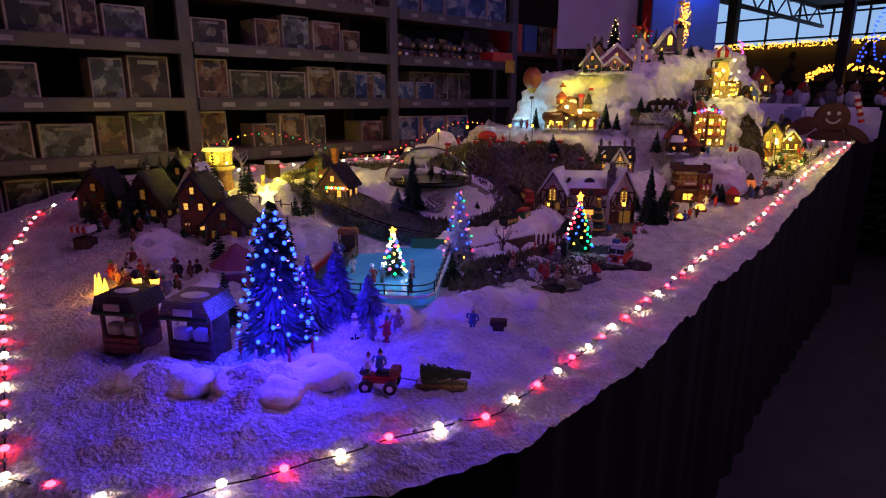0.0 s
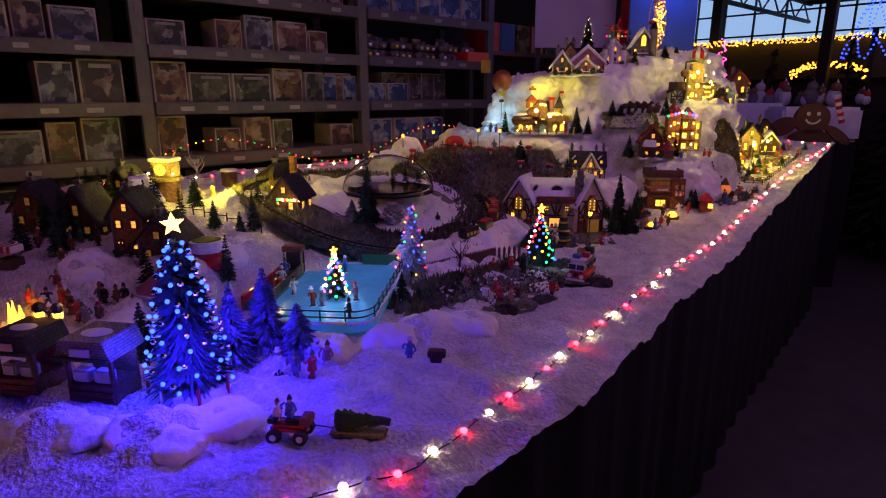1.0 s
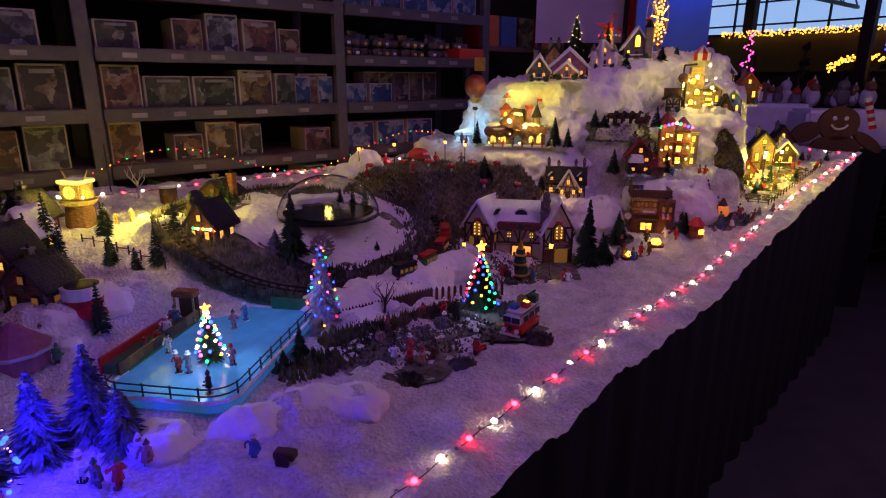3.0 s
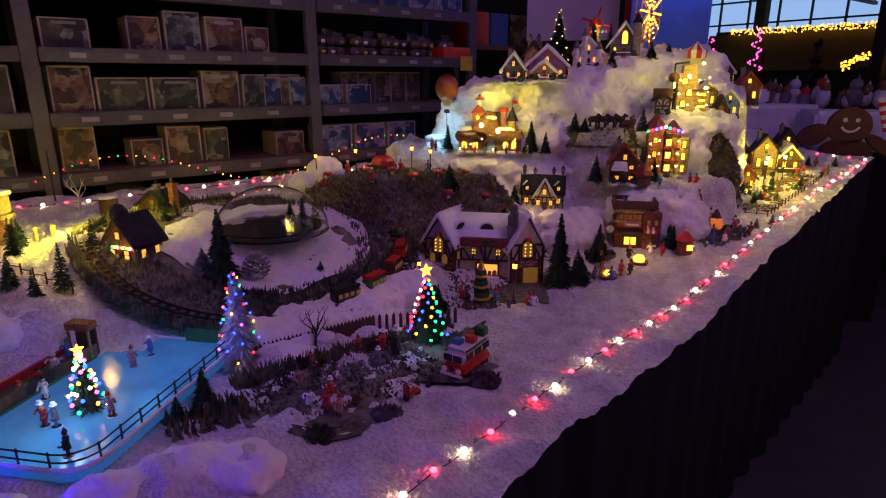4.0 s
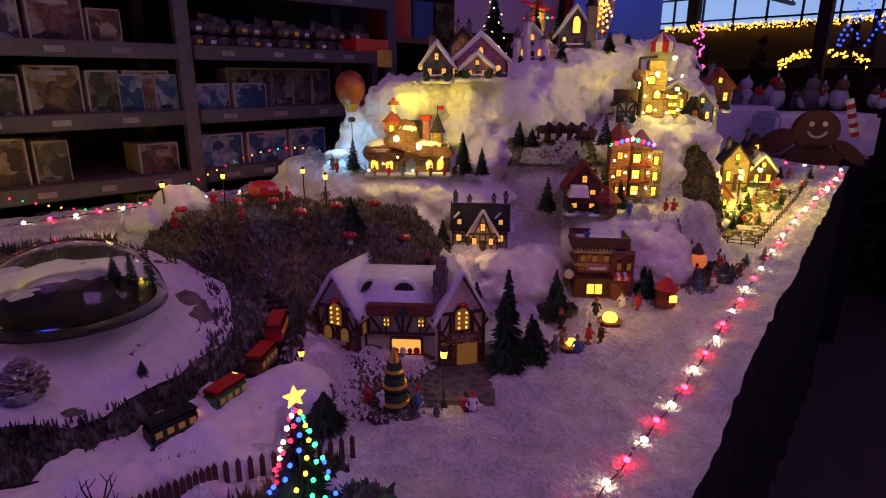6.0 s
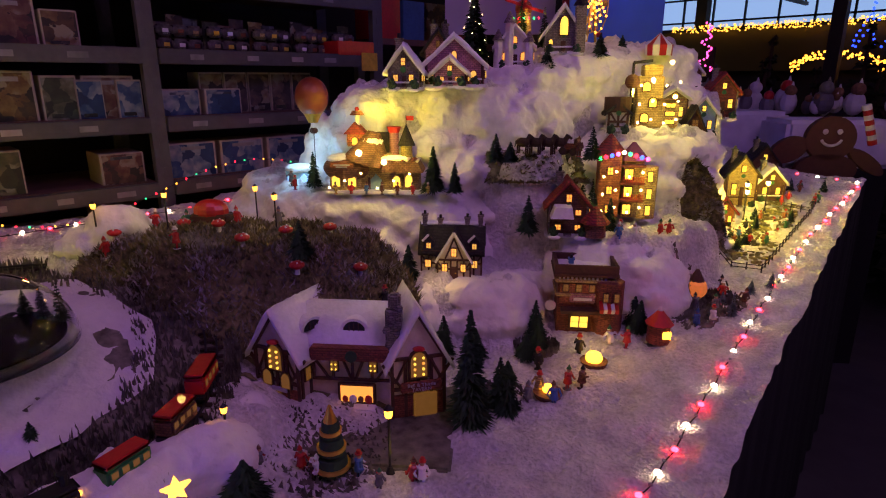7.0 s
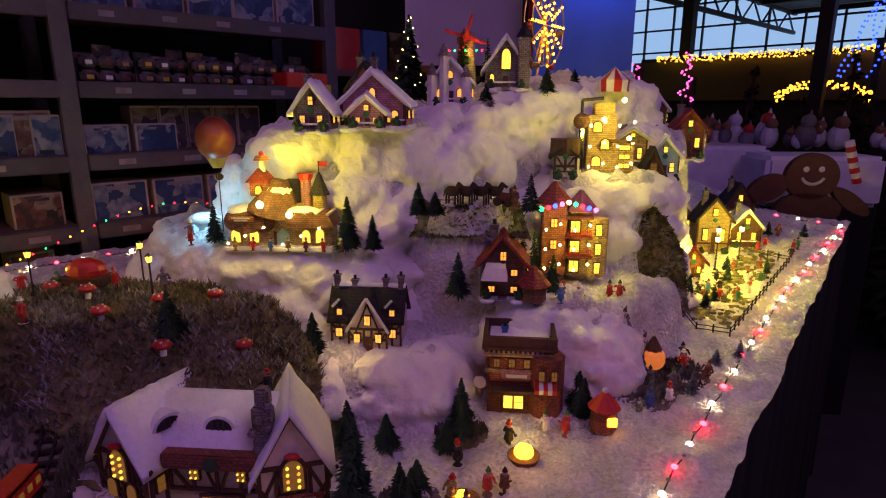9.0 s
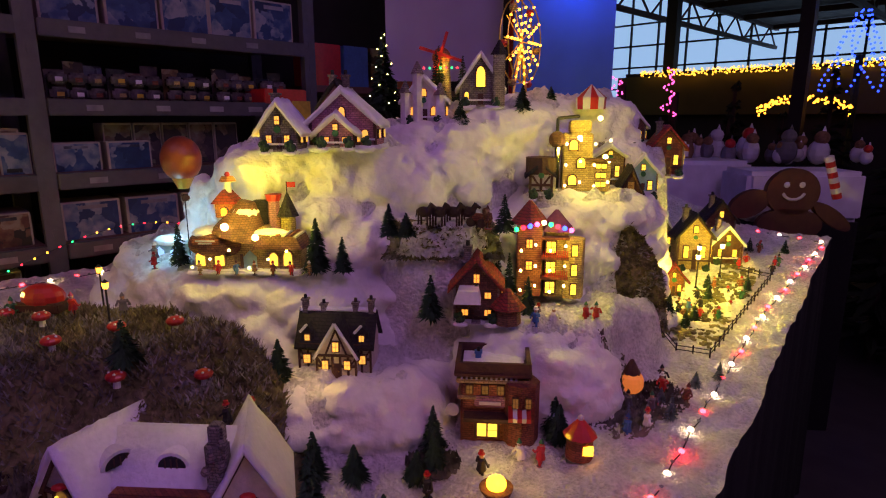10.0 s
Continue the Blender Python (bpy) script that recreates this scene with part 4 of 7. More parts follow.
part("counter", box(0.05, 0.035, 0.03, 0, 0, 0, bevel=0.002), BARK, mk)
for k in range(6):
    part("awning_stripe", box(0.0085, 0.04, 0.018, -0.0215 + 0.0086 * k, 0, 0.045, bevel=0.002), (RED, WHITE)[k % 2], mk)
for k in range(48):
    a, q = rnd.random(), rnd.random()
    x, y = -1.80 + 0.72 * a, 1.20 + 0.30 * q + 0.12 * a
    if k % 3:
        figurine(x, y, 0.05, rnd.choice((BLACK, GREYCOAT, BROWNWALL, REDBRICK, GREENP)), "dark-coated figurine among the dim market houses", None, rnd.random() * 360)
    else:
        conifer(post(x - 0.05, y + 0.10), 0.12 + 0.05 * q, 0.036, "dark green bristle fir among the market houses", FIR, 40 + k, 8)
clock = thing("clock_tower", post(-1.80, 1.755), "round stone clock tower lit bright yellow", "tower")
part("lower_wall", cone(0.045, 0.038, 0.07, n=14), BROWNWALL, clock)
part("ring", cone(0.05, 0.05, 0.012, z=0.07, n=14), YELLOWWALL, clock)
part("upper_wall", box(0.07, 0.06, 0.05, 0, 0, 0.082, bevel=0.004), YELLOWWALL, clock)
dial = part("dial", cone(0.018, 0.018, 0.004, 0, -0.03, 0.107, n=18, rot=Matrix.Rotation(radians(90), 4, "X")), YELLOW, clock, "glowing clock face")
for a in (0.4, 2.2):
    part("clock_pointer", box(0.002, 0.002, 0.013, 0, -0.0345, 0.107, rot=Matrix.Rotation(a, 4, "Y")), BLACK, dial)
part("parapet", box(0.08, 0.07, 0.012, 0, 0, 0.132, bevel=0.003), ROOFSNOW, clock)
for sx in (-1, 1):
    part("horn", stick((sx * 0.03, 0, 0.144), (sx * 0.045, 0, 0.172), 0.004, r2=0.001), YELLOWWALL, clock)
    part("lantern", ball(0.004, sx * 0.042, -0.03, 0.095, n=8), BULB["warm"], clock)
lamp("clock_tower_glow", "POINT", (-1.73, 1.69, 1.10), 0.70, (1.0, 0.80, 0.06), 0.02)
lamp("clock_square_glow", "POINT", (-1.66, 1.88, 1.05), 2.6, (1.0, 0.80, 0.06), 0.02)
for k in range(5):
    x, y = -1.76 + 0.02 * k, 1.84 + 0.04 * k
    pillar = thing("stone_pillar", post(x, y), "pale broken stone pillar", "pillar", "stone pillars")
    part("shaft", cone(0.007, 0.006, 0.03 + 0.01 * (k % 2), n=7), YELLOWWALL, pillar)
    part("head", ball(0.008, 0, 0, 0.034 + 0.01 * (k % 2), n=7), YELLOWWALL, pillar)
cab = thing("log_hut", post(-2.05, 2.07), "round log hut on the back snow", "hut")
part("wall", cone(0.03, 0.03, 0.06, n=12), TIMBER, cab)
part("lid", cone(0.033, 0.03, 0.01, z=0.06, n=12), ROOFSNOW, cab)


def bare_tree(x, y, h, material, seed, label):
    r = random.Random(seed)
    t = thing("bare_tree", post(x, y), label, "bare tree", "bare trees")
    part("trunk", stick((0, 0, 0), (0.004, 0, h * 0.45), h * 0.035, r2=h * 0.022), material, t)
    for k in range(7):
        a, z = k * 2.4 + r.random(), h * (0.3 + 0.03 * k)
        p = (0.004, 0, min(z, h * 0.45))
        q = (math.cos(a) * h * 0.22, math.sin(a) * h * 0.22, z + h * (0.22 + 0.15 * r.random()))
        bm = stick(p, q, h * 0.016, r2=h * 0.008)
        for s in (-1, 1):
            stick(q, (q[0] + s * h * 0.1 * r.random() + 0.003, q[1] + h * 0.08 * (r.random() - 0.5), q[2] + h * 0.15), h * 0.008, bm, 5, h * 0.003)
        part("limb", bm, material, t)


bare_tree(-0.97, 2.29, 0.115, BARK, 3, "dark bare branching tree on the snow")
bare_tree(-2.2, 2.0, 0.14, WHITEBARK, 4, "pale bare tree at the back")
ch = house(post(-1.47, 2.0, None, 32), "dark church with strings of small coloured lights", 0.095, 0.09, 0.068, 0.055, BROWNWALL, DARKROOF, WARM, 2, 1, chim=0)
part("tower", box(0.04, 0.04, 0.12, -0.05, 0.05, 0, bevel=0.002), BROWNWALL, ch)
part("dome", ball(0.026, -0.05, 0.05, 0.128, n=12, sz=1.1), DARKROOF, ch)
for k in range(14):
    ob = part("bulb", ball(0.0040, -0.055 + 0.0085 * k, -0.006 if k > 3 else 0.022, 0.056 if k > 3 else 0.09, n=6), BULB[("amber", "warm", "red", "amber", "green")[k % 5]], ch)
lc = house(post(-1.86, 2.17, None, 30), "dark log cabin with a brick chimney on the back snow", 0.13, 0.08, 0.05, 0.04, TIMBER, DARKROOF, DIMWIN, 2, 1, False, 1)
chimney(lc, 0.07, 0.02, 0.03, 0.09, 0.022, ORANGEWALL)
lamp("church_glow", "POINT", (-1.40, 1.92, 1.0), 0.30, (1.0, 0.6, 0.12), 0.01)
lamp("back_lane_glow", "POINT", (-1.66, 2.06, 1.08), 1.5, (1.0, 0.78, 0.08), 0.015)
lamp("back_lane_glow", "POINT", (-1.98, 2.68, 1.12), 0.9, (1.0, 0.72, 0.10), 0.015)

# ---- train circuit round the dome ----
def oval(a, k=1.0):
    l0, s0 = 0.56, 2.72
    return back(l0 + 0.44 * k * math.cos(a), s0 + 0.42 * k * math.sin(a))


def ribbon(name, k0, k1, up, material, lab, cat, kind=""):
    vs, fs, n = [], [], 96
    for i in range(n):
        a = math.tau * i / n
        for j in range(5):
            x, y = oval(a, k0 + (k1 - k0) * j / 4)
            vs.append((x, y, deck(x, y) + up + 0.006 * noise.noise((x * 30, y * 30, j)) + (0.0 if j in (0, 4) else 0.006)))
    for i in range(n):
        for j in range(4):
            a, b = i * 5 + j, ((i + 1) % n) * 5 + j
            fs.append((a, a + 1, b + 1, b))
    me = bpy.data.meshes.new(name)
    me.from_pydata(vs, [], fs)
    me.materials.append(material)
    return tagged(new(name, me), lab, cat, kind=kind)


ribbon("track_bed", 0.42, 1.06, 0.022, MOSSSNOW, "dark frosted moss bed under the model railway", "track bed", "structure")
track = thing("railway_track", pose(0, 0, 0), "black model railway track laid in an oval", "railway track")
for k in (0.955, 1.0):
    bm = bmesh.new()
    rings = []
    for i in range(72):
        a = math.tau * i / 72
        (x0, y0), (x1, y1) = oval(a, k - 0.0045), oval(a, k + 0.0045)
        z0 = deck(x0, y0) + 0.036
        rings.append([bm.verts.new(p) for p in ((x0, y0, z0), (x1, y1, z0), (x1, y1, z0 + 0.005), (x0, y0, z0 + 0.005))])
    for i in range(72):
        for j in range(4):
            bm.faces.new((rings[i][j], rings[i][(j + 1) % 4], rings[(i + 1) % 72][(j + 1) % 4], rings[(i + 1) % 72][j]))
    part("rail", bm, BLACK, track)
bm = box(0.008, 0.042, 0.005)
tie = bpy.data.meshes.new("tie")
bm.to_mesh(tie)
bm.free()
tie.materials.append(BARK)
for i in range(110):
    a = math.tau * i / 110
    x, y = oval(a, 0.978)
    x2, y2 = oval(a + 0.02, 0.978)
    ob = new("tie", tie)
    ob.parent = track
    ob.matrix_basis = pose(x, y, deck(x, y) + 0.031, 0, 0, math.degrees(math.atan2(y2 - y, x2 - x)))
# brush along the circuit
bm = bmesh.new()
r = random.Random(8)
for i in range(6000):
    a = r.random() * math.tau
    k = r.choice((0.68 + 0.24 * r.random(), 1.03 + 0.06 * r.random()))
    x, y = oval(a, k)
    z, h = deck(x, y) + 0.022, 0.012 + 0.022 * r.random()
    dx, dy = 0.012 * (r.random() - 0.5), 0.012 * (r.random() - 0.5)
    bm.faces.new([bm.verts.new(p) for p in ((x - 0.005, y - 0.003, z), (x + 0.005, y + 0.003, z), (x + dx, y + dy, z + h))])
    bm.faces.new([bm.verts.new(p) for p in ((x - 0.003, y + 0.005, z), (x + 0.003, y - 0.005, z), (x - dx, y + dy, z + h * 0.8))])
tagged(link("moss_brush", bm, MOSSSNOW), "frosted dark brush beside the model track", "brush", kind="stuff")


def wagon(a, body, lab, long=0.075, engine=False):
    x, y = oval(a, 0.978)
    x2, y2 = oval(a + 0.03, 0.978)
    t = thing("train_engine" if engine else "train_wagon", pose(x, y, deck(x, y) + 0.040, 0, 0, math.degrees(math.atan2(y2 - y, x2 - x))), lab, "model train", "model train")
    part("chassis", box(long, 0.03, 0.008, 0, 0, 0.006, bevel=0.002), BLACK, t)
    part("body", box(long * 0.95, 0.034, 0.03, 0, 0, 0.014, bevel=0.004), body, t)
    part("roof", box(long, 0.036, 0.008, 0, 0, 0.044, bevel=0.004), body if engine else RED, t)
    for k in range(4):
        w = part("window", box(0.010, 0.036, 0.010, -long * 0.34 + k * long * 0.225, 0, 0.028), DIMWIN, t)
    for k in range(4):
        part("wheel", cone(0.007, 0.007, 0.034, -long * 0.34 + k * long * 0.225, 0.017, 0.006, n=10, rot=Matrix.Rotation(radians(90), 4, "X")), BLACK, t)
    if engine:
        part("funnel", cone(0.004, 0.007, 0.02, long * 0.32, 0, 0.05, n=8), BLACK, t)
        part("headlight", ball(0.004, long * 0.5, 0, 0.03, n=8), BULB["amber"], t)


wagon(0.12, RED, "red passenger train wagon with a red roof", 0.09)
wagon(-0.12, BROWNWALL, "open brown train wagon")
wagon(-0.38, GREENP, "dark goods wagon with crates")
wagon(-0.63, BLACK, "black steam engine of the model train", 0.08, True)

# island, pond and clear dome
island = sheet("snow_island", 40, 40, lambda u, v: oval(math.tau * v, 0.02 + (0.64 + 0.08 * math.cos(math.tau * v - 0.5) + 0.035 * math.sin(5 * math.tau * v) + 0.02 * math.sin(13 * math.tau * v)) * u), lambda x, y: deck(x, y) + 0.034 + 0.022 * noise.noise((x * 11, y * 11, 1)) + 0.010 * noise.noise((x * 40, y * 40, 1)), COTTON)
tagged(island, "white wadding island inside the track", "snow", kind="structure")
dx, dy = -1.45, 2.40
dz = deck(dx, dy) + 0.045
dome = thing("clear_dome", pose(dx, dy, dz), "large clear plastic dome over a dark pond", "dome")
bm = bmesh.new()
bmesh.ops.create_uvsphere(bm, u_segments=40, v_segments=24, radius=0.165)
bmesh.ops.delete(bm, geom=[v for v in bm.verts if v.co.z < -0.02], context="VERTS")
bmesh.ops.scale(bm, vec=(1, 1, 0.8), verts=bm.verts)
sh = part("shell", bm, GLASS, dome, "clear glossy shell", True)
mod = sh.modifiers.new("thick", "SOLIDIFY")
mod.thickness = 0.003
part("pond", cone(0.145, 0.145, 0.004, z=0.012, n=40), WATER, dome, "dark still pond")
for k in range(3):
    conifer(pose(dx - 0.10 + 0.05 * k, dy + 0.10 + 0.02 * k, dz + 0.014), 0.05 + 0.015 * k, 0.018, "tiny fir inside the clear dome", FIR, 60 + k, 6)
conifer(post(-1.29, 2.195, deck(-1.29, 2.195) + 0.03), 0.19, 0.05, "tall dark fir with faint frost beside the dome", FIR, 70, 11, dense=44)
conifer(post(-1.33, 2.16, deck(-1.33, 2.16) + 0.03), 0.07, 0.035, "small bluish fir on the island", FROSTFIR, 71, 7)
conifer(post(-1.23, 2.44, deck(-1.23, 2.44) + 0.03), 0.04, 0.018, "tiny leaning fir on the island", FIR, 72, 6)
pc = thing("pine_cone", post(-1.265, 2.275, deck(-1.265, 2.275) + 0.03), "frosted brown pine cone standing upright", "pine cone")
bm = bmesh.new()
for k in range(70):
    f = k / 70
    a, rr, z = k * 2.4, 0.032 * math.sin(math.pi * (0.15 + 0.8 * f)), 0.07 * f
    box(0.013, 0.011, 0.003, rr * math.cos(a), rr * math.sin(a), z, bm, rot=Matrix.Rotation(a, 4, "Z") @ Matrix.Rotation(-0.5, 4, "Y"))
part("cone_body", bm, mat("frosted_cone", (0.5, 0.45, 0.45), 0.9, second=(0.12, 0.06, 0.04)), pc)
for k, (x, y) in enumerate(((-1.76, 2.21), (-1.70, 2.17), (-1.80, 2.18), (-1.70, 1.80), (-1.62, 1.78), (-1.40, 1.86), (-1.36, 1.80), (-1.55, 1.95), (-1.18, 1.68), (-1.44, 1.76))):
    conifer(post(x, y), 0.085 + 0.02 * (k % 3), 0.028, "dark green bristle fir on the snow", FIR, 80 + k, 8)
fence = thing("rail_fence", pose(0, 0, 0), "low brown rail fence by the yellow-lit snow", "fence", "fences")
for k in range(8):
    x, y = -1.58 + 0.028 * k, 1.72 + 0.022 * k
    part("fence_post", stick((x, y, rest(x, y)), (x, y, rest(x, y) + 0.03), 0.002), TIMBER, fence)
    if k:
        part("fence_rail", stick((x - 0.03, y - 0.022, rest(x, y) + 0.022), (x, y, rest(x, y) + 0.022), 0.0014), TIMBER, fence)

# silver tree, star tree, fence and camp near the van
sil = conifer(post(-0.99, 2.125), 0.225, 0.05, "white frosted tree with small blue lights", SILVERFIR, 90, 11, "lit trees", dense=52, full=0.75)
bulbs_on(sil, 0.225, 0.05, 40, ["blue", "blue", "amber", "blue", "pink", "red", "green"], 12, 0.0027, full=0.75)
lamp("silver_tree_glow", "POINT", (-0.93, 2.07, 0.93), 0.14, (0.25, 0.25, 1.0), 0.02)
stt = conifer(post(-0.855, 2.525), 0.165, 0.05, "green tree with multicoloured bulbs and a yellow star", FIR, 91, 11, "lit trees", dense=72)
bulbs_on(stt, 0.165, 0.05, 58, ["blue", "red", "green", "red", "blue", "green", "white", "amber"], 13, 0.0036)
star(stt, 0.178, 0.017, BULB["amber"])
lamp("star_tree_glow", "POINT", (-0.80, 2.47, 0.84), 0.07, (0.3, 0.55, 1.0), 0.02)
pk = thing("picket_fence", pose(0, 0, 0), "dark brown picket fence along the snow bank", "fence", "fences")
pm = bpy.data.meshes.new("picket")
bm = prism([(-0.004, 0), (0.004, 0), (0.004, 0.042), (0, 0.050), (-0.004, 0.042)], 0.003)
bm.to_mesh(pm)
bm.free()
pm.materials.append(TIMBER)
for k in range(48):
    f = k / 47
    x, y = (-0.985 + 0.02 * f, 2.12 + 0.44 * f) if f < 0.75 else (-0.97 + 0.34 * (f - 0.75), 2.45 + 0.75 * (f - 0.75))
    ob = new("picket", pm)
    ob.parent = pk
    ob.matrix_basis = pose(x, y, rest(x, y), 0, 0, 80 if f < 0.75 else 60)
bm = bmesh.new()
r = random.Random(17)
for i in range(1500):
    f, q = r.random(), r.random()
    x, y = -0.93 + 0.05 * f + 0.04 * (r.random() - 0.5), 1.95 + 0.66 * f
    if f < 0.2:
        x, y = -0.86 + 0.08 * q, 1.93 + 0.15 * r.random()
    z, h = rest(x, y), 0.010 + 0.03 * r.random()
    dx2, dy2 = 0.02 * (r.random() - 0.5), 0.02 * (r.random() - 0.5)
    bm.faces.new([bm.verts.new(p) for p in ((x - 0.006, y - 0.003, z), (x + 0.006, y + 0.003, z), (x + dx2, y + dy2, z + h))])
tagged(link("hedge_brush", bm, MOSS), "dark mossy hedge along the picket fence", "brush", kind="stuff")
conifer(post(-0.905, 2.02), 0.075, 0.026, "dark pointed bush by the rink", FIR, 95, 8)
for k in range(5):
    conifer(post(-0.87 + 0.01 * k, 1.93 + 0.03 * k), 0.04 + 0.01 * (k % 2), 0.022, "low dark bush by the rink", FIR, 96 + k, 6)
patch = sheet("moss_patch", 30, 30, lambda u, v: (-0.92 + 0.26 * u + 0.05 * math.sin(9 * v), 2.08 + 0.46 * v + 0.03 * math.sin(8 * u)),
              lambda x, y: deck(x, y) + 0.003 + 0.007 * noise.noise((x * 40, y * 40, 2)), MOSSSNOW)
tagged(patch, "frosted dark moss ground under the camp", "moss", kind="structure")
for k, (x, y, c, h) in enumerate(((-0.72, 2.19, RED, 0.055), (-0.75, 2.17, WHITE, 0.05), (-0.69, 2.20, SKIN, 0.05), (-0.76, 2.22, RED, 0.05), (-0.70, 2.24, BROWNWALL, 0.045), (-0.83, 2.42, BLACK, 0.08),
                                (-0.87, 2.41, RED, 0.06), (-0.81, 2.36, GREYCOAT, 0.055), (-0.90, 2.36, RED, 0.05), (-0.84, 2.19, SKIN, 0.05), (-0.88, 2.24, BROWNWALL, 0.045))):
    figurine(x, y, h, c, "painted figurine at the camp beside the lit tree", None, 50 * k, "camp group")
sc = thing("scooter", post(-0.66, 2.345, None, 100), "red toy motor scooter", "scooter")
part("body", box(0.035, 0.014, 0.012, 0, 0, 0.008, bevel=0.004), RED, sc)
part("front_shield", box(0.006, 0.018, 0.03, -0.016, 0, 0.008, bevel=0.003), RED, sc)
part("handlebar", stick((-0.016, -0.014, 0.04), (-0.016, 0.014, 0.04), 0.0015), CHROME, sc)
for sx in (-0.016, 0.014):
    part("wheel", cone(0.008, 0.008, 0.005, sx, 0.0025, 0.008, n=12, rot=Matrix.Rotation(radians(90), 4, "X")), BLACK, sc)

# camper van
van = thing("camper_van", post(-0.69, 2.51, None, 18), "red and white toy camper van with luggage on the roof", "van")
body = box(0.055, 0.12, 0.028, 0, 0, 0.006, bevel=0.008)
part("lower_body", body, RED, van)
part("upper_body", box(0.052, 0.114, 0.026, 0, 0.002, 0.034, bevel=0.008), WHITE, van)
part("roof", box(0.05, 0.10, 0.008, 0, 0.004, 0.056, bevel=0.004), WHITE, van)
for sx in (-1, 1):
    part("windscreen", box(0.02, 0.003, 0.014, sx * 0.0115, -0.0555, 0.040), BLACK, van)
    part("headlight", cone(0.006, 0.006, 0.003, sx * 0.017, -0.0595, 0.022, n=12, rot=Matrix.Rotation(radians(90), 4, "X")), WHITE, van)
    for k in range(3):
        part("side_window", box(0.003, 0.026, 0.013, sx * 0.0258, -0.03 + 0.033 * k, 0.041), BLACK, van)
    for sy in (-0.035, 0.038):
        part("wheel", cone(0.011, 0.011, 0.01, sx * 0.022 - 0.005, sy, 0.010, n=14, rot=Matrix.Rotation(radians(90), 4, "Y")), BLACK, van)
part("bumper", box(0.054, 0.004, 0.006, 0, -0.061, 0.008, bevel=0.001), WHITE, van)
part("badge", cone(0.007, 0.007, 0.002, 0, -0.0595, 0.026, n=14, rot=Matrix.Rotation(radians(90), 4, "X")), BLACK, van)
for k in range(4):
    part("luggage", box(0.022, 0.02, 0.012 + 0.003 * k, -0.01 + 0.02 * (k % 2), -0.02 + 0.022 * k, 0.064, bevel=0.002), (BLUE, RED, YELLOWWALL, GREENP)[k], van)
part("roof_tree", cone(0.011, 0.002, 0.05, 0, 0.03, 0.074, n=8, rot=Matrix.Rotation(radians(-80), 4, "X")), FIR, van)

# ---- half-timbered tavern ----
tv = thing("tavern", pose(-1.045, 2.90, 0.790, 0, 0, 41.5), "half-timbered tavern with thick snow on its wings and lit windows", "model house", "village houses")
part("base", box(0.40, 0.30, 0.012, -0.02, 0.03, -0.006, bevel=0.005), MOSSSNOW, tv)


def wing_at(x, y, turn, u, v):
    c, q = math.cos(radians(turn)), math.sin(radians(turn))
    return x + u * c - v * q, y + u * q + v * c


for wx, wy, wt, wd, hw, hr, lower in ((-0.160, 0.040, -20, 0.125, 0.128, 0.074, (-0.021, 0.022)), (0.108, 0.040, 19, 0.135, 0.124, 0.088, ())):
    w = 0.098
    gable(tv, w, wd, hw, hr, PLASTER, ROOFSNOW, wx, wy, 0, 0.015, 0.013, wt)
    beams(tv, w, hw - 0.002, wx, wy - 0.001, 0, 4, 2, 0.006, True, wt)
    bx_, by_ = wing_at(wx, wy, wt, 0, -0.0005)
    part("brick_course", box(w + 0.002, 0.005, 0.05, bx_, by_, 0.002, rot=Matrix.Rotation(radians(wt), 4, "Z")), REDBRICK, tv)
    for k in range(3):
        gx, gy = wing_at(wx, wy, wt, w / 2 + 0.001, wd * (0.06 + 0.2 * k))
        part("side_beam", box(0.004, 0.006, hw, gx, gy, 0, rot=Matrix.Rotation(radians(wt), 4, "Z")), TIMBER, tv)
    sx_, sy_ = wing_at(wx, wy, wt, w / 2 + 0.0015, wd * 0.17)
    window(tv, sx_, sy_, 0.066, 0.016, 0.03, DIMWIN, False, None, wt + 90)
    for q in (-1, 1):
        (x0, y0), (x1, y1) = wing_at(wx, wy, wt, q * 0.053, -0.004), wing_at(wx, wy, wt, 0, -0.004)
        part("barge_board", stick((x0, y0, hw - 0.006), (x1, y1, hw + hr - 0.001), 0.004), TIMBER, tv)
        (x0, y0), (x1, y1) = wing_at(wx, wy, wt, q * 0.044, -0.0025), wing_at(wx, wy, wt, q * 0.022, -0.0025)
        part("brace", stick((x0, y0, hw * 0.62), (x1, y1, hw * 0.98), 0.003, n=4), TIMBER, tv)
    x0, y0 = wing_at(wx, wy, wt, 0, -0.003)
    window(tv, x0, y0, hw * 0.68, 0.036, 0.056, DIMWIN, True, None, wt)
    for q in range(8):
        x1, y1 = wing_at(wx, wy, wt, -0.008 + 0.016 * (q % 2), -0.0095)
        part("window_bulb", ball(0.0028, x1, y1, hw * 0.68 + 0.009 + 0.011 * (q // 2), n=6), (YELLOW, YELLOW, AMBER)[q % 3], tv)
    x1, y1 = wing_at(wx, wy, wt, 0, -0.008)
    part("bow", ball(0.008, x1, y1, hw * 0.68 + 0.060, n=8, sx=1.5, sz=0.6), RED, tv)
    for u in lower:
        x1, y1 = wing_at(wx, wy, wt, u, -0.003)
        window(tv, x1, y1, 0.054, 0.022, 0.034, DIMWIN, True, None, wt)
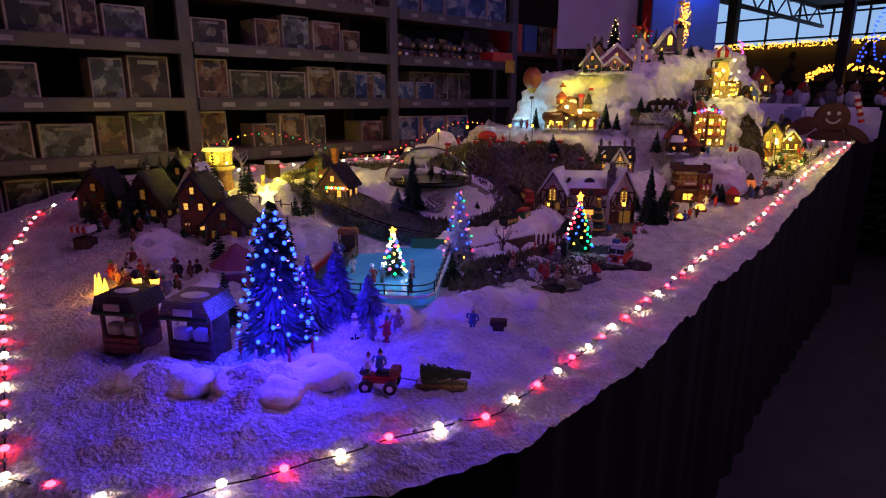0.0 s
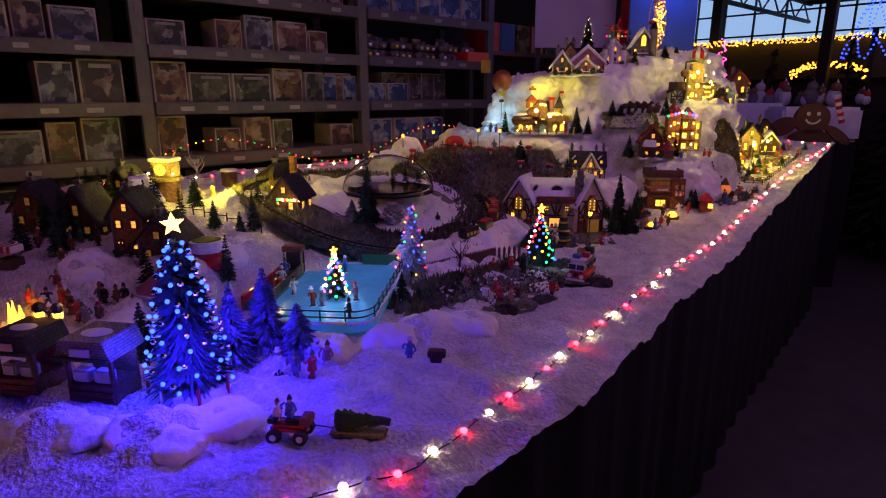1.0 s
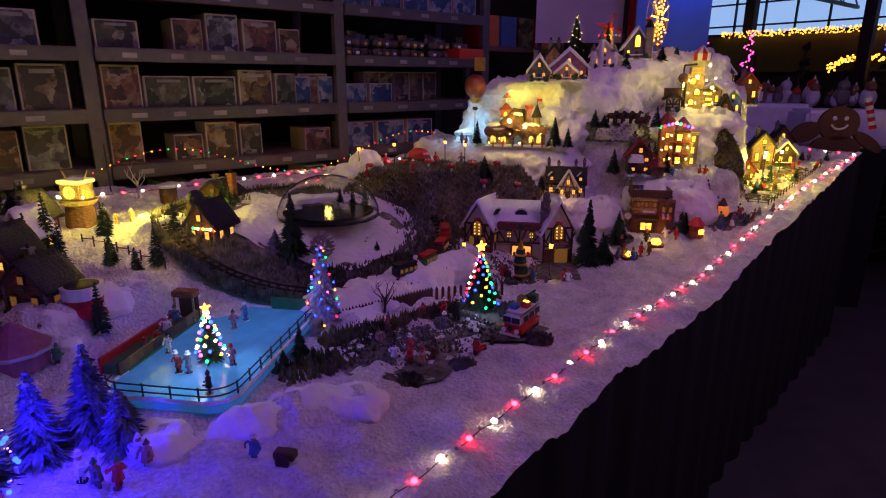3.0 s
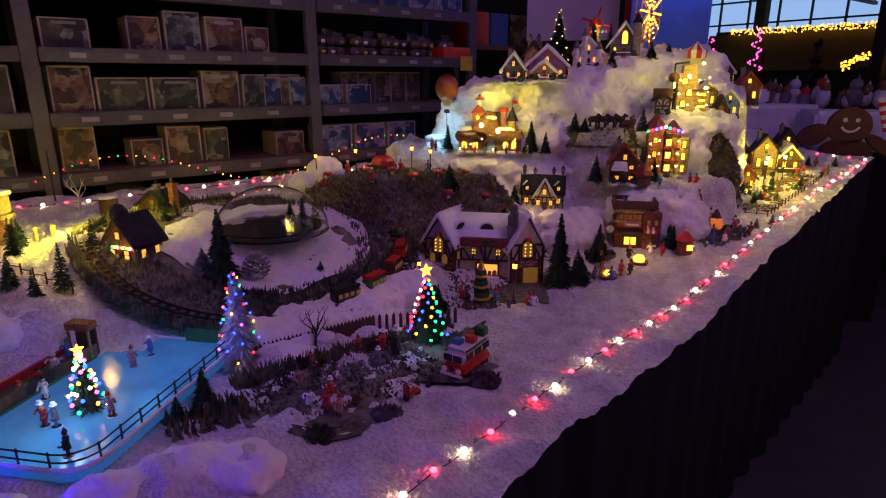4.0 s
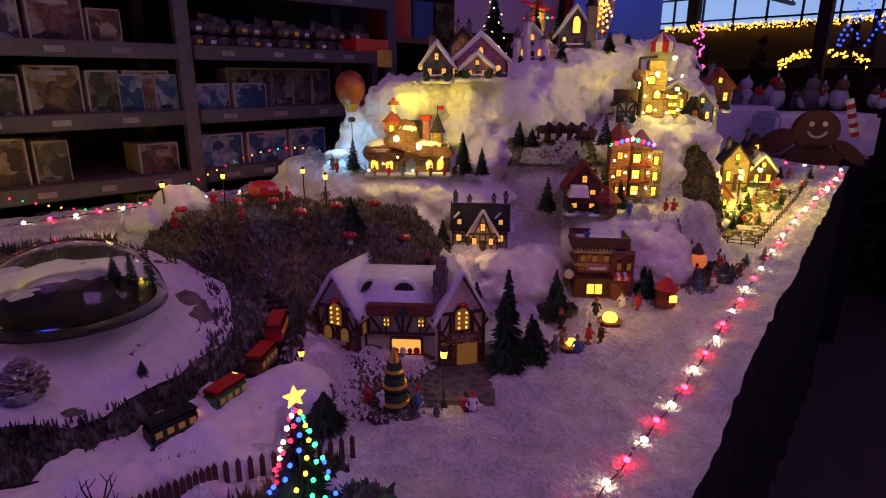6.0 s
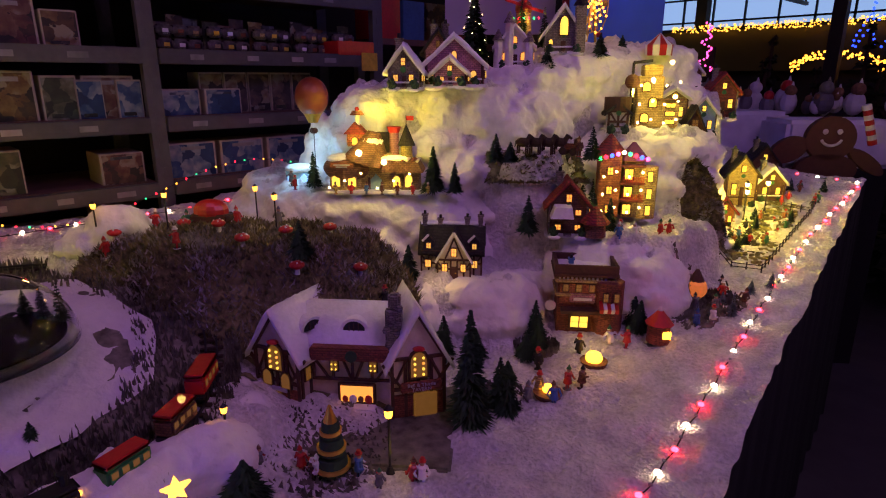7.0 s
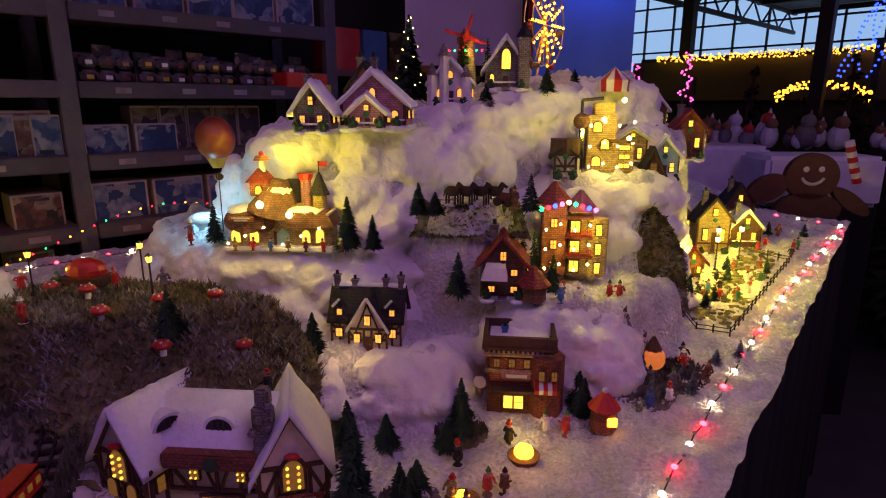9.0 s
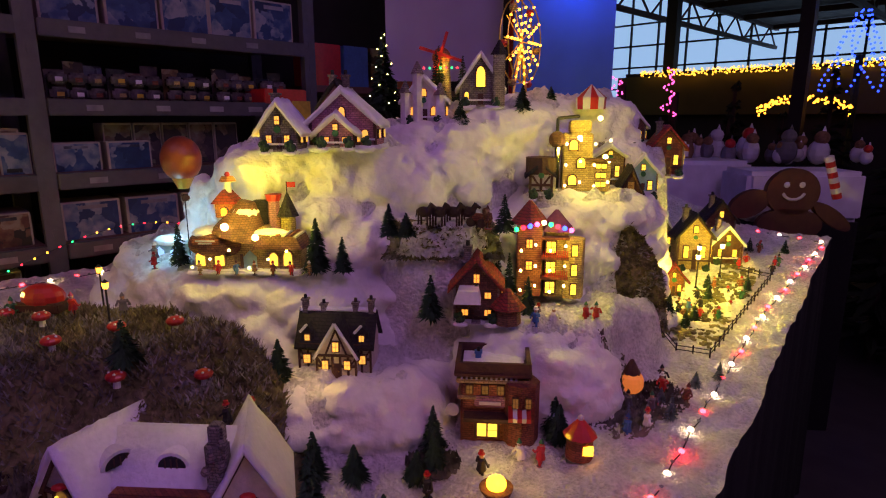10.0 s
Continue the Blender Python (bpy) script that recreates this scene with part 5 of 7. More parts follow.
# hall between the wings
part("hall_wall", box(0.235, 0.09, 0.13, -0.025, 0.105, 0), PLASTER, tv)
bm = prism([(0.0, 0.126), (0.012, 0.144), (0.075, 0.204), (0.145, 0.144), (0.145, 0.126)], 0.24)
bmesh.ops.transform(bm, matrix=Matrix.Translation((-0.145, 0.045, 0)) @ Matrix.Rotation(radians(90), 4, "Z") @ Matrix.Translation((0, -0.24, 0)), verts=bm.verts)
bmesh.ops.bevel(bm, geom=[e for e in bm.edges if e.calc_length() > 0.2], offset=0.006, segments=3, affect="EDGES")
part("hall_roof", bm, ROOFSNOW, tv, smooth=True)
part("red_eave", box(0.15, 0.03, 0.026, -0.02, 0.048, 0.112, bevel=0.003), REDBRICK, tv)
part("wreath", cone(0.011, 0.011, 0.005, -0.015, 0.032, 0.125, n=12, rot=Matrix.Rotation(radians(90), 4, "X")), FIR, tv)
beams(tv, 0.15, 0.05, -0.02, 0.057, 0.062, 4, 1, 0.005)
for x in (-0.055, 0.02):
    window(tv, x, 0.058, 0.08, 0.016, 0.026, DIMWIN)
    for q in range(4):
        part("window_bulb", ball(0.002, x - 0.004 + 0.008 * (q % 2), 0.050, 0.087 + 0.010 * (q // 2), n=5), YELLOW, tv)
for q in (-1, 1):
    part("brace", stick((-0.018 + q * 0.004, 0.054, 0.066), (-0.018 + q * 0.02, 0.054, 0.108), 0.003, n=4), TIMBER, tv)
part("show_window", box(0.074, 0.006, 0.044, -0.012, 0.052, 0.016, bevel=0.002), TIMBER, tv)
part("show_pane", box(0.062, 0.002, 0.032, -0.012, 0.048, 0.022), AMBER, tv, "lit window of the toy shop")
for k in range(4):
    part("shown_toy", ball(0.006 + 0.002 * (k % 2), -0.034 + 0.015 * k, 0.046, 0.028, n=7, sy=0.4, sz=1.2), (RED, WHITE, BROWNWALL, RED)[k], tv)
part("window_counter", box(0.08, 0.026, 0.014, -0.012, 0.036, 0.004, bevel=0.003), ROOFSNOW, tv)
x0, y0 = wing_at(0.108, 0.040, 19, 0.012, -0.004)
part("archway", box(0.045, 0.006, 0.052, x0, y0, 0.002, bevel=0.002, rot=Matrix.Rotation(radians(19), 4, "Z")), DIMWIN, tv, "dim yellow passage")
x0, y0 = wing_at(0.108, 0.040, 19, 0.004, -0.008)
sg = part("sign_board", box(0.078, 0.005, 0.022, x0, y0, 0.058, bevel=0.002, rot=Matrix.Rotation(radians(19), 4, "Z")), REDBRICK, tv, "red painted tavern sign")
x0, y0 = wing_at(-0.160, 0.040, -20, 0.006, -0.006)
part("shop_plate", box(0.036, 0.004, 0.009, x0, y0, 0.046, bevel=0.001, rot=Matrix.Rotation(radians(-20), 4, "Z")), LILACPANEL, tv, "small pale name plate")
x0, y0 = wing_at(-0.160, 0.040, -20, 0.0, -0.004)
door(tv, x0, y0, 0.003, 0.026, 0.042, DIMWIN)


def words(text, m, size, material, parent):
    cu = bpy.data.curves.new("lettering", "FONT")
    cu.body, cu.size, cu.align_x, cu.align_y, cu.extrude = text, size, "CENTER", "CENTER", 0.0004
    cu.materials.append(material)
    ob = new("lettering", cu)
    ob.parent = parent
    ob.matrix_basis = m
    return ob


x0, y0 = wing_at(0.108, 0.040, 19, 0.004, -0.0112)
words("TAVERN", pose(x0, y0, 0.064, 90, 0, 19), 0.010, LABEL, sg)
words("Bell & Thistle", pose(x0, y0, 0.073, 90, 0, 19), 0.010, LABEL, sg)
# eyebrow dormer in the hall roof, leaning dormer on the wing
for x, y, z, turn in ((-0.018, 0.074, 0.158, 0), (-0.098, 0.075, 0.158, 55)):
    m_ = Matrix.Translation((x, y, z)) @ Matrix.Rotation(radians(turn), 4, "Z")
    arc = [(0.021 * math.cos(q), 0.018 * math.sin(q)) for q in [math.pi * k / 10 for k in range(11)]]
    bm = prism([(px * 1.28, pz * 1.30) for px, pz in arc], 0.05, y=0.0)
    bmesh.ops.transform(bm, matrix=m_, verts=bm.verts)
    dmr = part("dormer", bm, ROOFSNOW, tv, smooth=False)
    bm = prism(arc, 0.003, y=-0.002)
    bmesh.ops.transform(bm, matrix=m_, verts=bm.verts)
    part("dormer_window", bm, BLACK, dmr, "dark arched window")
    for k in (-1, 0, 1):
        bm = box(0.0016, 0.002, 0.015, k * 0.009, -0.003, 0.0)
        bmesh.ops.transform(bm, matrix=m_, verts=bm.verts)
        part("glazing_bar", bm, TIMBER, dmr)
bm = box(0.03, 0.026, 0.085, 0.062, 0.055, 0.13, bevel=0.005)
box(0.022, 0.02, 0.03, 0.064, 0.055, 0.213, bm, 0.004)
for k in range(9):
    ball(0.008, 0.062 + 0.012 * math.cos(k * 2.4), 0.044 + 0.004 * math.sin(k), 0.135 + 0.010 * k, bm, n=6)
part("stone_chimney", bm, GREYSTONE, tv, "lumpy grey stone chimney")
lamp("tavern_glow", "POINT", (-0.88, 2.86, 0.83), 0.02, (1.0, 0.7, 0.15), 0.01)
topi = thing("topiary_tree", post(-0.96, 2.79), "dark tiered topiary with gold garlands in a pot", "topiary")
for k, (z, rr) in enumerate(((0.012, 0.030), (0.045, 0.024), (0.074, 0.018))):
    part("tier", cone(rr * 0.9, rr * 0.75, 0.026, z=z, n=16), FIR, topi)
    part("garland", cone(rr * 0.98, rr * 0.98, 0.006, z=z + 0.006, n=16), GOLD, topi)
part("top", cone(0.012, 0.002, 0.03, z=0.098, n=10), GOLD, topi)
for k in range(12):
    a = k / 11
    figurine(-1.085 + 0.26 * a + 0.02 * math.sin(k * 5), 2.70 + 0.21 * a - 0.015 * (k % 3), 0.042 + 0.008 * (k % 2), (BLACK, BLUE, GREYCOAT, RED, BROWNWALL, WHITE)[k % 6], "painted figurine in front of the tavern", None, 70 * k, "tavern guests")
street_lamp(-0.90, 2.86, 0.13)
street_lamp(-1.10, 2.68, 0.10)
conifer(post(-0.905, 3.05), 0.235, 0.05, "slim dark bottle-brush fir by the tavern", FIR, 120, 13, dense=46)
conifer(post(-0.91, 3.14), 0.11, 0.035, "dark green fir by the tavern", FIR, 121, 9)
conifer(post(-1.0, 2.66), 0.07, 0.05, "dark rounded fir bush behind the picket fence", FIR, 122, 8)
conifer(post(-0.93, 3.18), 0.07, 0.03, "dark green fir by the shop", FIR, 123, 8)
conifer(post(-0.985, 3.36), 0.085, 0.03, "dark green fir by the shop", FIR, 124, 8)

# ---- corner shop and fire bowls ----
sp = thing("corner_shop", pose(-0.965, 3.50, 0.815, 0, 0, 40), "brown flat-roofed corner shop with a lit yellow window", "model house", "village houses")
part("wall", box(0.125, 0.09, 0.155, 0, 0.03, 0, bevel=0.002), REDBRICK, sp)
part("corner_bay", cone(0.035, 0.035, 0.14, 0.055, -0.01, 0, n=8), REDBRICK, sp)
for z, g in ((0.10, 0.006), (0.135, 0.008), (0.15, 0.012)):
    part("cornice", box(0.125 + 2 * g, 0.09 + 2 * g, 0.009, 0, 0.03, z, bevel=0.002), YELLOWWALL if z < 0.14 else TIMBER, sp)
for s in (-1, 1):
    part("parapet", box(0.145, 0.008, 0.02, 0, 0.03 + s * 0.05, 0.158), TIMBER, sp)
    part("parapet", box(0.008, 0.1, 0.02, s * 0.068, 0.03, 0.158), TIMBER, sp)
part("roof_snow", box(0.12, 0.085, 0.006, 0, 0.03, 0.158), ROOFSNOW, sp)
part("facade_panel", box(0.10, 0.003, 0.05, -0.008, -0.0165, 0.082), ORANGEWALL, sp)
part("sign_board", box(0.06, 0.005, 0.024, -0.005, -0.019, 0.085, bevel=0.003), PINKWALL, sp)
part("hanging_sign", cone(0.013, 0.013, 0.004, -0.078, -0.012, 0.075, n=14, rot=Matrix.Rotation(radians(90), 4, "X")), LABEL, sp)
part("sign_bar", box(0.042, 0.002, 0.007, -0.005, -0.0225, 0.092), LABEL, sp)
window(sp, -0.01, -0.017, 0.022, 0.048, 0.032, YELLOW)
part("dark_awning", prism([(-0.055, 0.066), (0.045, 0.066), (0.045, 0.074), (-0.055, 0.074)], 0.03, y=-0.045), TIMBER, sp)
for k in range(5):
    part("awning_stripe", box(0.008, 0.03, 0.012, 0.034 + 0.0085 * k, -0.045, 0.082, rot=Matrix.Rotation(0.4, 4, "X")), (RED, WHITE)[k % 2], sp)
for x in (-0.045, -0.015, 0.015):
    window(sp, x, -0.017, 0.112, 0.014, 0.02, DIMWIN)
for k in range(12):
    part("cornice_bracket", box(0.004, 0.006, 0.007, -0.06 + 0.0095 * k, -0.019, 0.143), LABEL, sp)
for k in (-1, 1):
    window(sp, 0.055 + 0.012 * k, -0.046, 0.10, 0.012, 0.022, DIMWIN)
chimney(sp, -0.03, 0.04, 0.16, 0.014, 0.012, BLUE)
lamp("shop_glow", "POINT", (-0.90, 3.42, 0.85), 0.05, (1.0, 0.75, 0.15), 0.01)
for x, y, lab in ((-0.857, 3.385, "round wooden bowl with a glowing amber light"), (-0.865, 3.235, "brazier table with a glowing amber tray")):
    fb = thing("fire_bowl", post(x, y), lab, "fire bowl", "fire bowls")
    part("bowl", cone(0.026, 0.03, 0.012, n=18), BROWNWALL, fb)
    part("glow_ball", ball(0.018 if y > 3.3 else 0.012, 0, 0, 0.018, n=14, sz=0.8), FLAME, fb, "glowing amber ball")
lamp("fire_bowl_glow", "POINT", (-0.83, 3.35, 0.87), 0.06, (1.0, 0.5, 0.06), 0.015)
for k, (x, y) in enumerate(((-0.885, 3.23), (-0.84, 3.22), (-0.85, 3.28), (-0.83, 3.30), (-0.905, 3.40), (-0.87, 3.47), (-0.84, 3.49), (-0.88, 3.19), (-0.94, 3.30))):
    figurine(x, y, 0.055, (YELLOWWALL, BLUE, RED, BROWNWALL, BLACK, WHITE, RED, GREYCOAT, BLACK)[k], "painted figurine by the fire bowls", None, 45 * k, "fire bowl group")
lt = thing("lantern_hut", post(-0.80, 3.555), "dark red round hut with an orange glowing window", "lantern")
part("body", cone(0.026, 0.024, 0.045, n=10), REDBRICK, lt)
part("roof", cone(0.032, 0.006, 0.03, z=0.045, n=10), RED, lt)
part("finial", ball(0.006, 0, 0, 0.078, n=8), WHITE, lt)
part("glowing_window", box(0.018, 0.006, 0.016, 0.012, -0.022, 0.016), FLAME, lt)
pm2 = thing("pumpkin_stand", post(-0.826, 3.794), "glowing orange round lantern stand", "lantern")
part("bowl", ball(0.028, 0, 0, 0.02, n=12), mat("orange_shell", (0.5, 0.13, 0.04), 0.5, glow=(1.0, 0.25, 0.05), power=0.5), pm2)
part("cap", cone(0.02, 0.004, 0.03, z=0.04, n=8), TIMBER, pm2)
for k, (x, y) in enumerate(((-0.775, 3.84), (-0.76, 3.76), (-0.74, 3.70), (-0.79, 3.87), (-0.80, 3.74), (-0.76, 3.66), (-0.72, 3.83))):
    figurine(x, y, 0.05, (RED, GREYCOAT, WHITE, BLACK, GREYCOAT, BLUE, BROWNWALL)[k], "painted figurine walking along the table edge", None, 60 * k, "strollers")
for k, (x, y) in enumerate(((-0.73, 3.90), (-0.75, 3.72), (-0.72, 3.76), (-0.76, 3.80), (-0.70, 3.95), (-0.77, 3.68))):
    conifer(post(x, y), 0.04 + 0.01 * (k % 3), 0.016, "small frosted fir near the table edge", FROSTFIR, 130 + k, 7)

for k, (x, y, z, h) in enumerate(((-1.02, 3.39, None, 0.10), (-0.855, 3.57, None, 0.08), (-1.11, 3.18, None, 0.10), (-1.25, 3.20, 0.95, 0.09), (-1.09, 3.66, 1.03, 0.12), (-0.885, 3.60, None, 0.07),
                                (-1.14, 3.50, 1.03, 0.10), (-0.99, 3.32, None, 0.06), (-1.07, 3.24, None, 0.07), (-0.89, 3.14, None, 0.07), (-0.95, 3.21, None, 0.06), (-1.30, 2.95, None, 0.08), (-1.22, 2.88, None, 0.07))):
    conifer(post(x, y, z), h, 0.034, "dark green fir among the snow terraces", FIR, 400 + k, 9)
bm = bmesh.new()
r = random.Random(41)
for i in range(6200):
    cx, cy, cr = ((-1.0, 3.37, 0.05), (-0.80, 3.70, 0.07), (-0.78, 3.80, 0.07), (-1.02, 2.82, 0.12), (-0.93, 3.17, 0.05), (-0.79, 2.58, 0.05), (-0.82, 2.20, 0.12), (-0.79, 2.36, 0.12), (-0.65, 2.14, 0.025), (-0.635, 2.27, 0.025), (-0.62, 2.50, 0.03))[i % 11]
    a, q = r.random() * math.tau, cr * r.random() ** 0.5
    x, y = cx + q * math.cos(a), cy + q * math.sin(a)
    z, h = rest(x, y), 0.006 + 0.012 * r.random()
    bm.faces.new([bm.verts.new(p) for p in ((x - 0.005, y - 0.003, z), (x + 0.005, y + 0.003, z), (x + 0.016 * (r.random() - 0.5), y + 0.016 * (r.random() - 0.5), z + h))])
tagged(link("moss_clumps", bm, MOSSSNOW), "clumps of frosted moss on the snow between the houses", "moss", kind="stuff")

# ---- mountain village ----
inn = thing("timbered_inn", post(-1.215, 3.305, 0.945, 41), "small timbered inn with a dark snow-dusted roof, dormers and many chimneys", "model house", "village houses")
part("base", box(0.175, 0.115, 0.012, 0, 0.04, -0.008, bevel=0.004), ROOFSNOW, inn)
gable(inn, 0.085, 0.145, 0.062, 0.055, PLASTER, DARKROOF, 0.0725, 0.045, 0, 0.008, 0.006, 90)
gable(inn, 0.078, 0.05, 0.045, 0.068, PLASTER, DARKROOF, 0.008, -0.018, 0, 0.006, 0.005)
beams(inn, 0.145, 0.06, 0, 0.001, 0, 8, 2, 0.004)
beams(inn, 0.078, 0.045, 0.008, -0.019, 0, 5, 2, 0.004)
for s in (-1, 1):
    part("barge_board", stick((0.008 + s * 0.044, -0.025, 0.041), (0.008, -0.025, 0.114), 0.0032, n=5), ROOFSNOW, inn)
    part("gable_beam", stick((0.008 + s * 0.022, -0.020, 0.046), (0.008, -0.020, 0.10), 0.002, n=4), TIMBER, inn)
    dm = part("dormer", prism([(s * 0.055 - 0.013, 0.066), (s * 0.055 + 0.013, 0.066), (s * 0.055 + 0.013, 0.085), (s * 0.055, 0.099), (s * 0.055 - 0.013, 0.085)], 0.03, y=0.006), DARKROOF, inn)
    part("dormer_snow", stick((s * 0.055 - 0.015, 0.004, 0.085), (s * 0.055, 0.004, 0.101), 0.003, n=5), ROOFSNOW, dm)
    window(inn, s * 0.055, 0.005, 0.068, 0.012, 0.014, WARM)
    window(inn, s * 0.056, 0.0, 0.022, 0.016, 0.02, WARM)
    window(inn, 0.008 + s * 0.022, -0.019, 0.018, 0.014, 0.02, WARM)
window(inn, 0.008, -0.019, 0.055, 0.014, 0.022, WARM)
door(inn, 0.008, -0.020, 0.002, 0.014, 0.028)
part("roof_snow", stick((-0.078, 0.045, 0.121), (0.078, 0.045, 0.121), 0.006, n=7), ROOFSNOW, inn)
for x, h in ((-0.068, 0.036), (-0.03, 0.026), (0.036, 0.030), (0.068, 0.036)):
    chimney(inn, x, 0.045, 0.104, h, 0.012, GREYSTONE)
lamp("inn_glow", "POINT", (-1.165, 3.225, 0.985), 0.07, (1.0, 0.62, 0.15), 0.008)
cf = thing("ornate_cafe", post(-1.43, 3.235, 1.135, 43), "ornate yellow-lit cafe with curved roofs, turrets and lanterns", "model house", "village houses")
part("base", box(0.24, 0.12, 0.01, 0.005, 0.03, -0.006, bevel=0.004), ROOFSNOW, cf)
part("round_pavilion", cone(0.05, 0.048, 0.062, -0.062, 0.03, 0, n=16), YELLOWWALL, cf)
part("curved_awning", ball(0.064, -0.062, 0.028, 0.054, n=18, sz=0.55), BROWNWALL, cf, "brown domed awning")
part("awning_snow", ball(0.04, -0.075, 0.02, 0.077, n=12, sz=0.35), ROOFSNOW, cf)
part("sign_band", box(0.058, 0.004, 0.013, -0.066, -0.033, 0.060, bevel=0.002), ORANGEWALL, cf)
for k in range(2):
    part("sign_bar", box(0.04 - 0.012 * k, 0.002, 0.003, -0.066, -0.0362, 0.067 - 0.005 * k), LABEL, cf)
part("centre_wall", box(0.075, 0.07, 0.09, 0.012, 0.035, 0, bevel=0.003), YELLOWWALL, cf)
part("swept_roof", cone(0.062, 0.016, 0.075, -0.012, 0.022, 0.070, n=14, rot=Matrix.Rotation(0.25, 4, "Y")), BROWNWALL, cf, "swept brown roof")
part("roof_snow", ball(0.03, 0.0, 0.02, 0.118, n=10, sz=0.6), ROOFSNOW, cf)
part("upper_wall", box(0.042, 0.034, 0.032, -0.04, 0.03, 0.108, bevel=0.002), ORANGEWALL, cf)
part("upper_roof", prism([(-0.068, 0.138), (-0.012, 0.138), (-0.040, 0.168)], 0.044, y=0.008), REDROOF, cf)
window(cf, -0.04, 0.012, 0.112, 0.016, 0.02, AMBER, True)
part("mushroom_stem", cone(0.007, 0.007, 0.024, -0.036, 0.03, 0.160, n=10), WHITE, cf)
part("mushroom_top", cone(0.018, 0.012, 0.010, -0.036, 0.03, 0.184, n=14), ORANGEWALL, cf)
part("mushroom_knob", ball(0.006, -0.036, 0.03, 0.198, n=8), RED, cf)
part("dark_tower", box(0.036, 0.034, 0.11, 0.022, 0.056, 0.03, bevel=0.003), DARKROOF, cf)
part("pink_turret", cone(0.013, 0.012, 0.065, 0.052, 0.052, 0.075, n=10), PINKWALL, cf)
part("turret_crown", cone(0.014, 0.018, 0.014, 0.052, 0.052, 0.14, n=10), RED, cf)
part("right_wall", box(0.085, 0.055, 0.052, 0.078, 0.022, 0, bevel=0.003), YELLOWWALL, cf)
part("long_awning", prism([(0.028, 0.050), (0.132, 0.050), (0.118, 0.076), (0.042, 0.080)], 0.075, y=-0.028), BROWNWALL, cf, "long brown awning")
for k in range(7):
    part("awning_stripe", box(0.006, 0.076, 0.004, 0.045 + 0.012 * k, 0.010, 0.074 + 0.001 * (3 - abs(k - 3))), (LABEL, REDBRICK)[k % 2], cf)
part("awning_snow", ball(0.026, 0.058, 0.0, 0.080, n=10, sx=1.4, sz=0.35), ROOFSNOW, cf)
part("spire_base", cone(0.016, 0.015, 0.04, 0.084, 0.045, 0.072, n=10), YELLOWWALL, cf)
part("spire", cone(0.023, 0.002, 0.05, 0.084, 0.045, 0.108, n=10), DARKROOF, cf)
part("flagpole", stick((0.084, 0.045, 0.15), (0.084, 0.045, 0.182), 0.0012), BLACK, cf)
part("flag", box(0.018, 0.001, 0.011, 0.094, 0.045, 0.170), RED, cf)
for x, y, z, w, h in ((-0.085, -0.018, 0.012, 0.022, 0.03), (-0.045, -0.017, 0.012, 0.022, 0.03), (0.095, -0.0065, 0.010, 0.02, 0.034), (0.065, -0.0065, 0.010, 0.02, 0.03), (0.012, -0.001, 0.058, 0.018, 0.022)):
    window(cf, x, y, z, w, h, YELLOW, True, YELLOWWALL)
part("arched_door", prism([(-0.002, 0.0), (0.026, 0.0), (0.026, 0.028), (0.012, 0.042), (-0.002, 0.028)], 0.004, y=-0.002), BLUEWALL, cf)
part("door_frame", stick((-0.005, -0.004, 0), (-0.005, -0.004, 0.034), 0.003), TIMBER, cf)
for k in range(6):
    part("lantern_dot", ball(0.0030, -0.10 + 0.04 * k, -0.030 - 0.003 * (k % 2), 0.012 + 0.018 * (k % 3), n=6), BULB["warm"], cf)
part("spotlight", ball(0.008, -0.022, -0.038, 0.098, n=10), BULB["warm"], cf, "bright warm lamp")
part("spotlight", ball(0.007, 0.038, -0.034, 0.076, n=10), BULB["warm"], cf, "bright warm lamp")
lamp("cafe_glow", "POINT", (-1.40, 3.17, 1.28), 0.55, (1.0, 0.80, 0.05), 0.015)
lamp("cafe_glow", "POINT", (-1.34, 3.25, 1.25), 0.45, (1.0, 0.80, 0.05), 0.015)
lamp("cafe_glow", "POINT", (-1.45, 3.25, 1.36), 0.35, (1.0, 0.80, 0.05), 0.015)
lamp("ice_slide_glow", "POINT", (-1.64, 3.155, 1.22), 0.35, (0.25, 0.75, 1.0), 0.015)
conifer(post(-1.31, 3.335, 1.135), 0.115, 0.034, "slim green bristle fir beside the cafe", FIR, 140, 12, dense=46)
conifer(post(-1.275, 3.375, 1.13), 0.08, 0.024, "slim green bristle fir beside the cafe", FIR, 141, 10, dense=40)
conifer(post(-1.56, 3.15, 1.135), 0.095, 0.026, "slim dark fir beside the cafe", FIR, 142, 10)
for k in range(7):
    figurine(-1.47 + 0.028 * k, 3.155 + 0.026 * k, 0.032, (YELLOWWALL, RED, BLUE, BROWNWALL, REDBRICK, RED, YELLOWWALL)[k], "tiny figurine before the cafe", 1.132, 50 * k, "cafe guests")
gt = thing("ice_grotto", post(-1.665, 3.165, 1.13, 41), "pale blue-lit ice grotto hut with a snowy lid", "model house", "village houses")
part("wall", box(0.07, 0.05, 0.04, 0, 0.02, 0, bevel=0.006), BLUEWALL, gt)
part("lid", ball(0.042, 0, 0.02, 0.04, n=12, sy=0.75, sz=0.35), ROOFSNOW, gt)
for x in (-0.018, 0.018):
    part("lit_arch", prism([(x - 0.01, 0.004), (x + 0.01, 0.004), (x + 0.01, 0.02), (x, 0.03), (x - 0.01, 0.02)], 0.003, y=-0.0075), PALESKY, gt, "glowing blue arch")
figurine(-1.57, 3.10, 0.04, RED, "red bird figurine on the snow ledge", 1.135, 0)
figurine(-1.62, 3.12, 0.05, GREYCOAT, "grey figurine by the blue-lit slide", 1.135, 0)
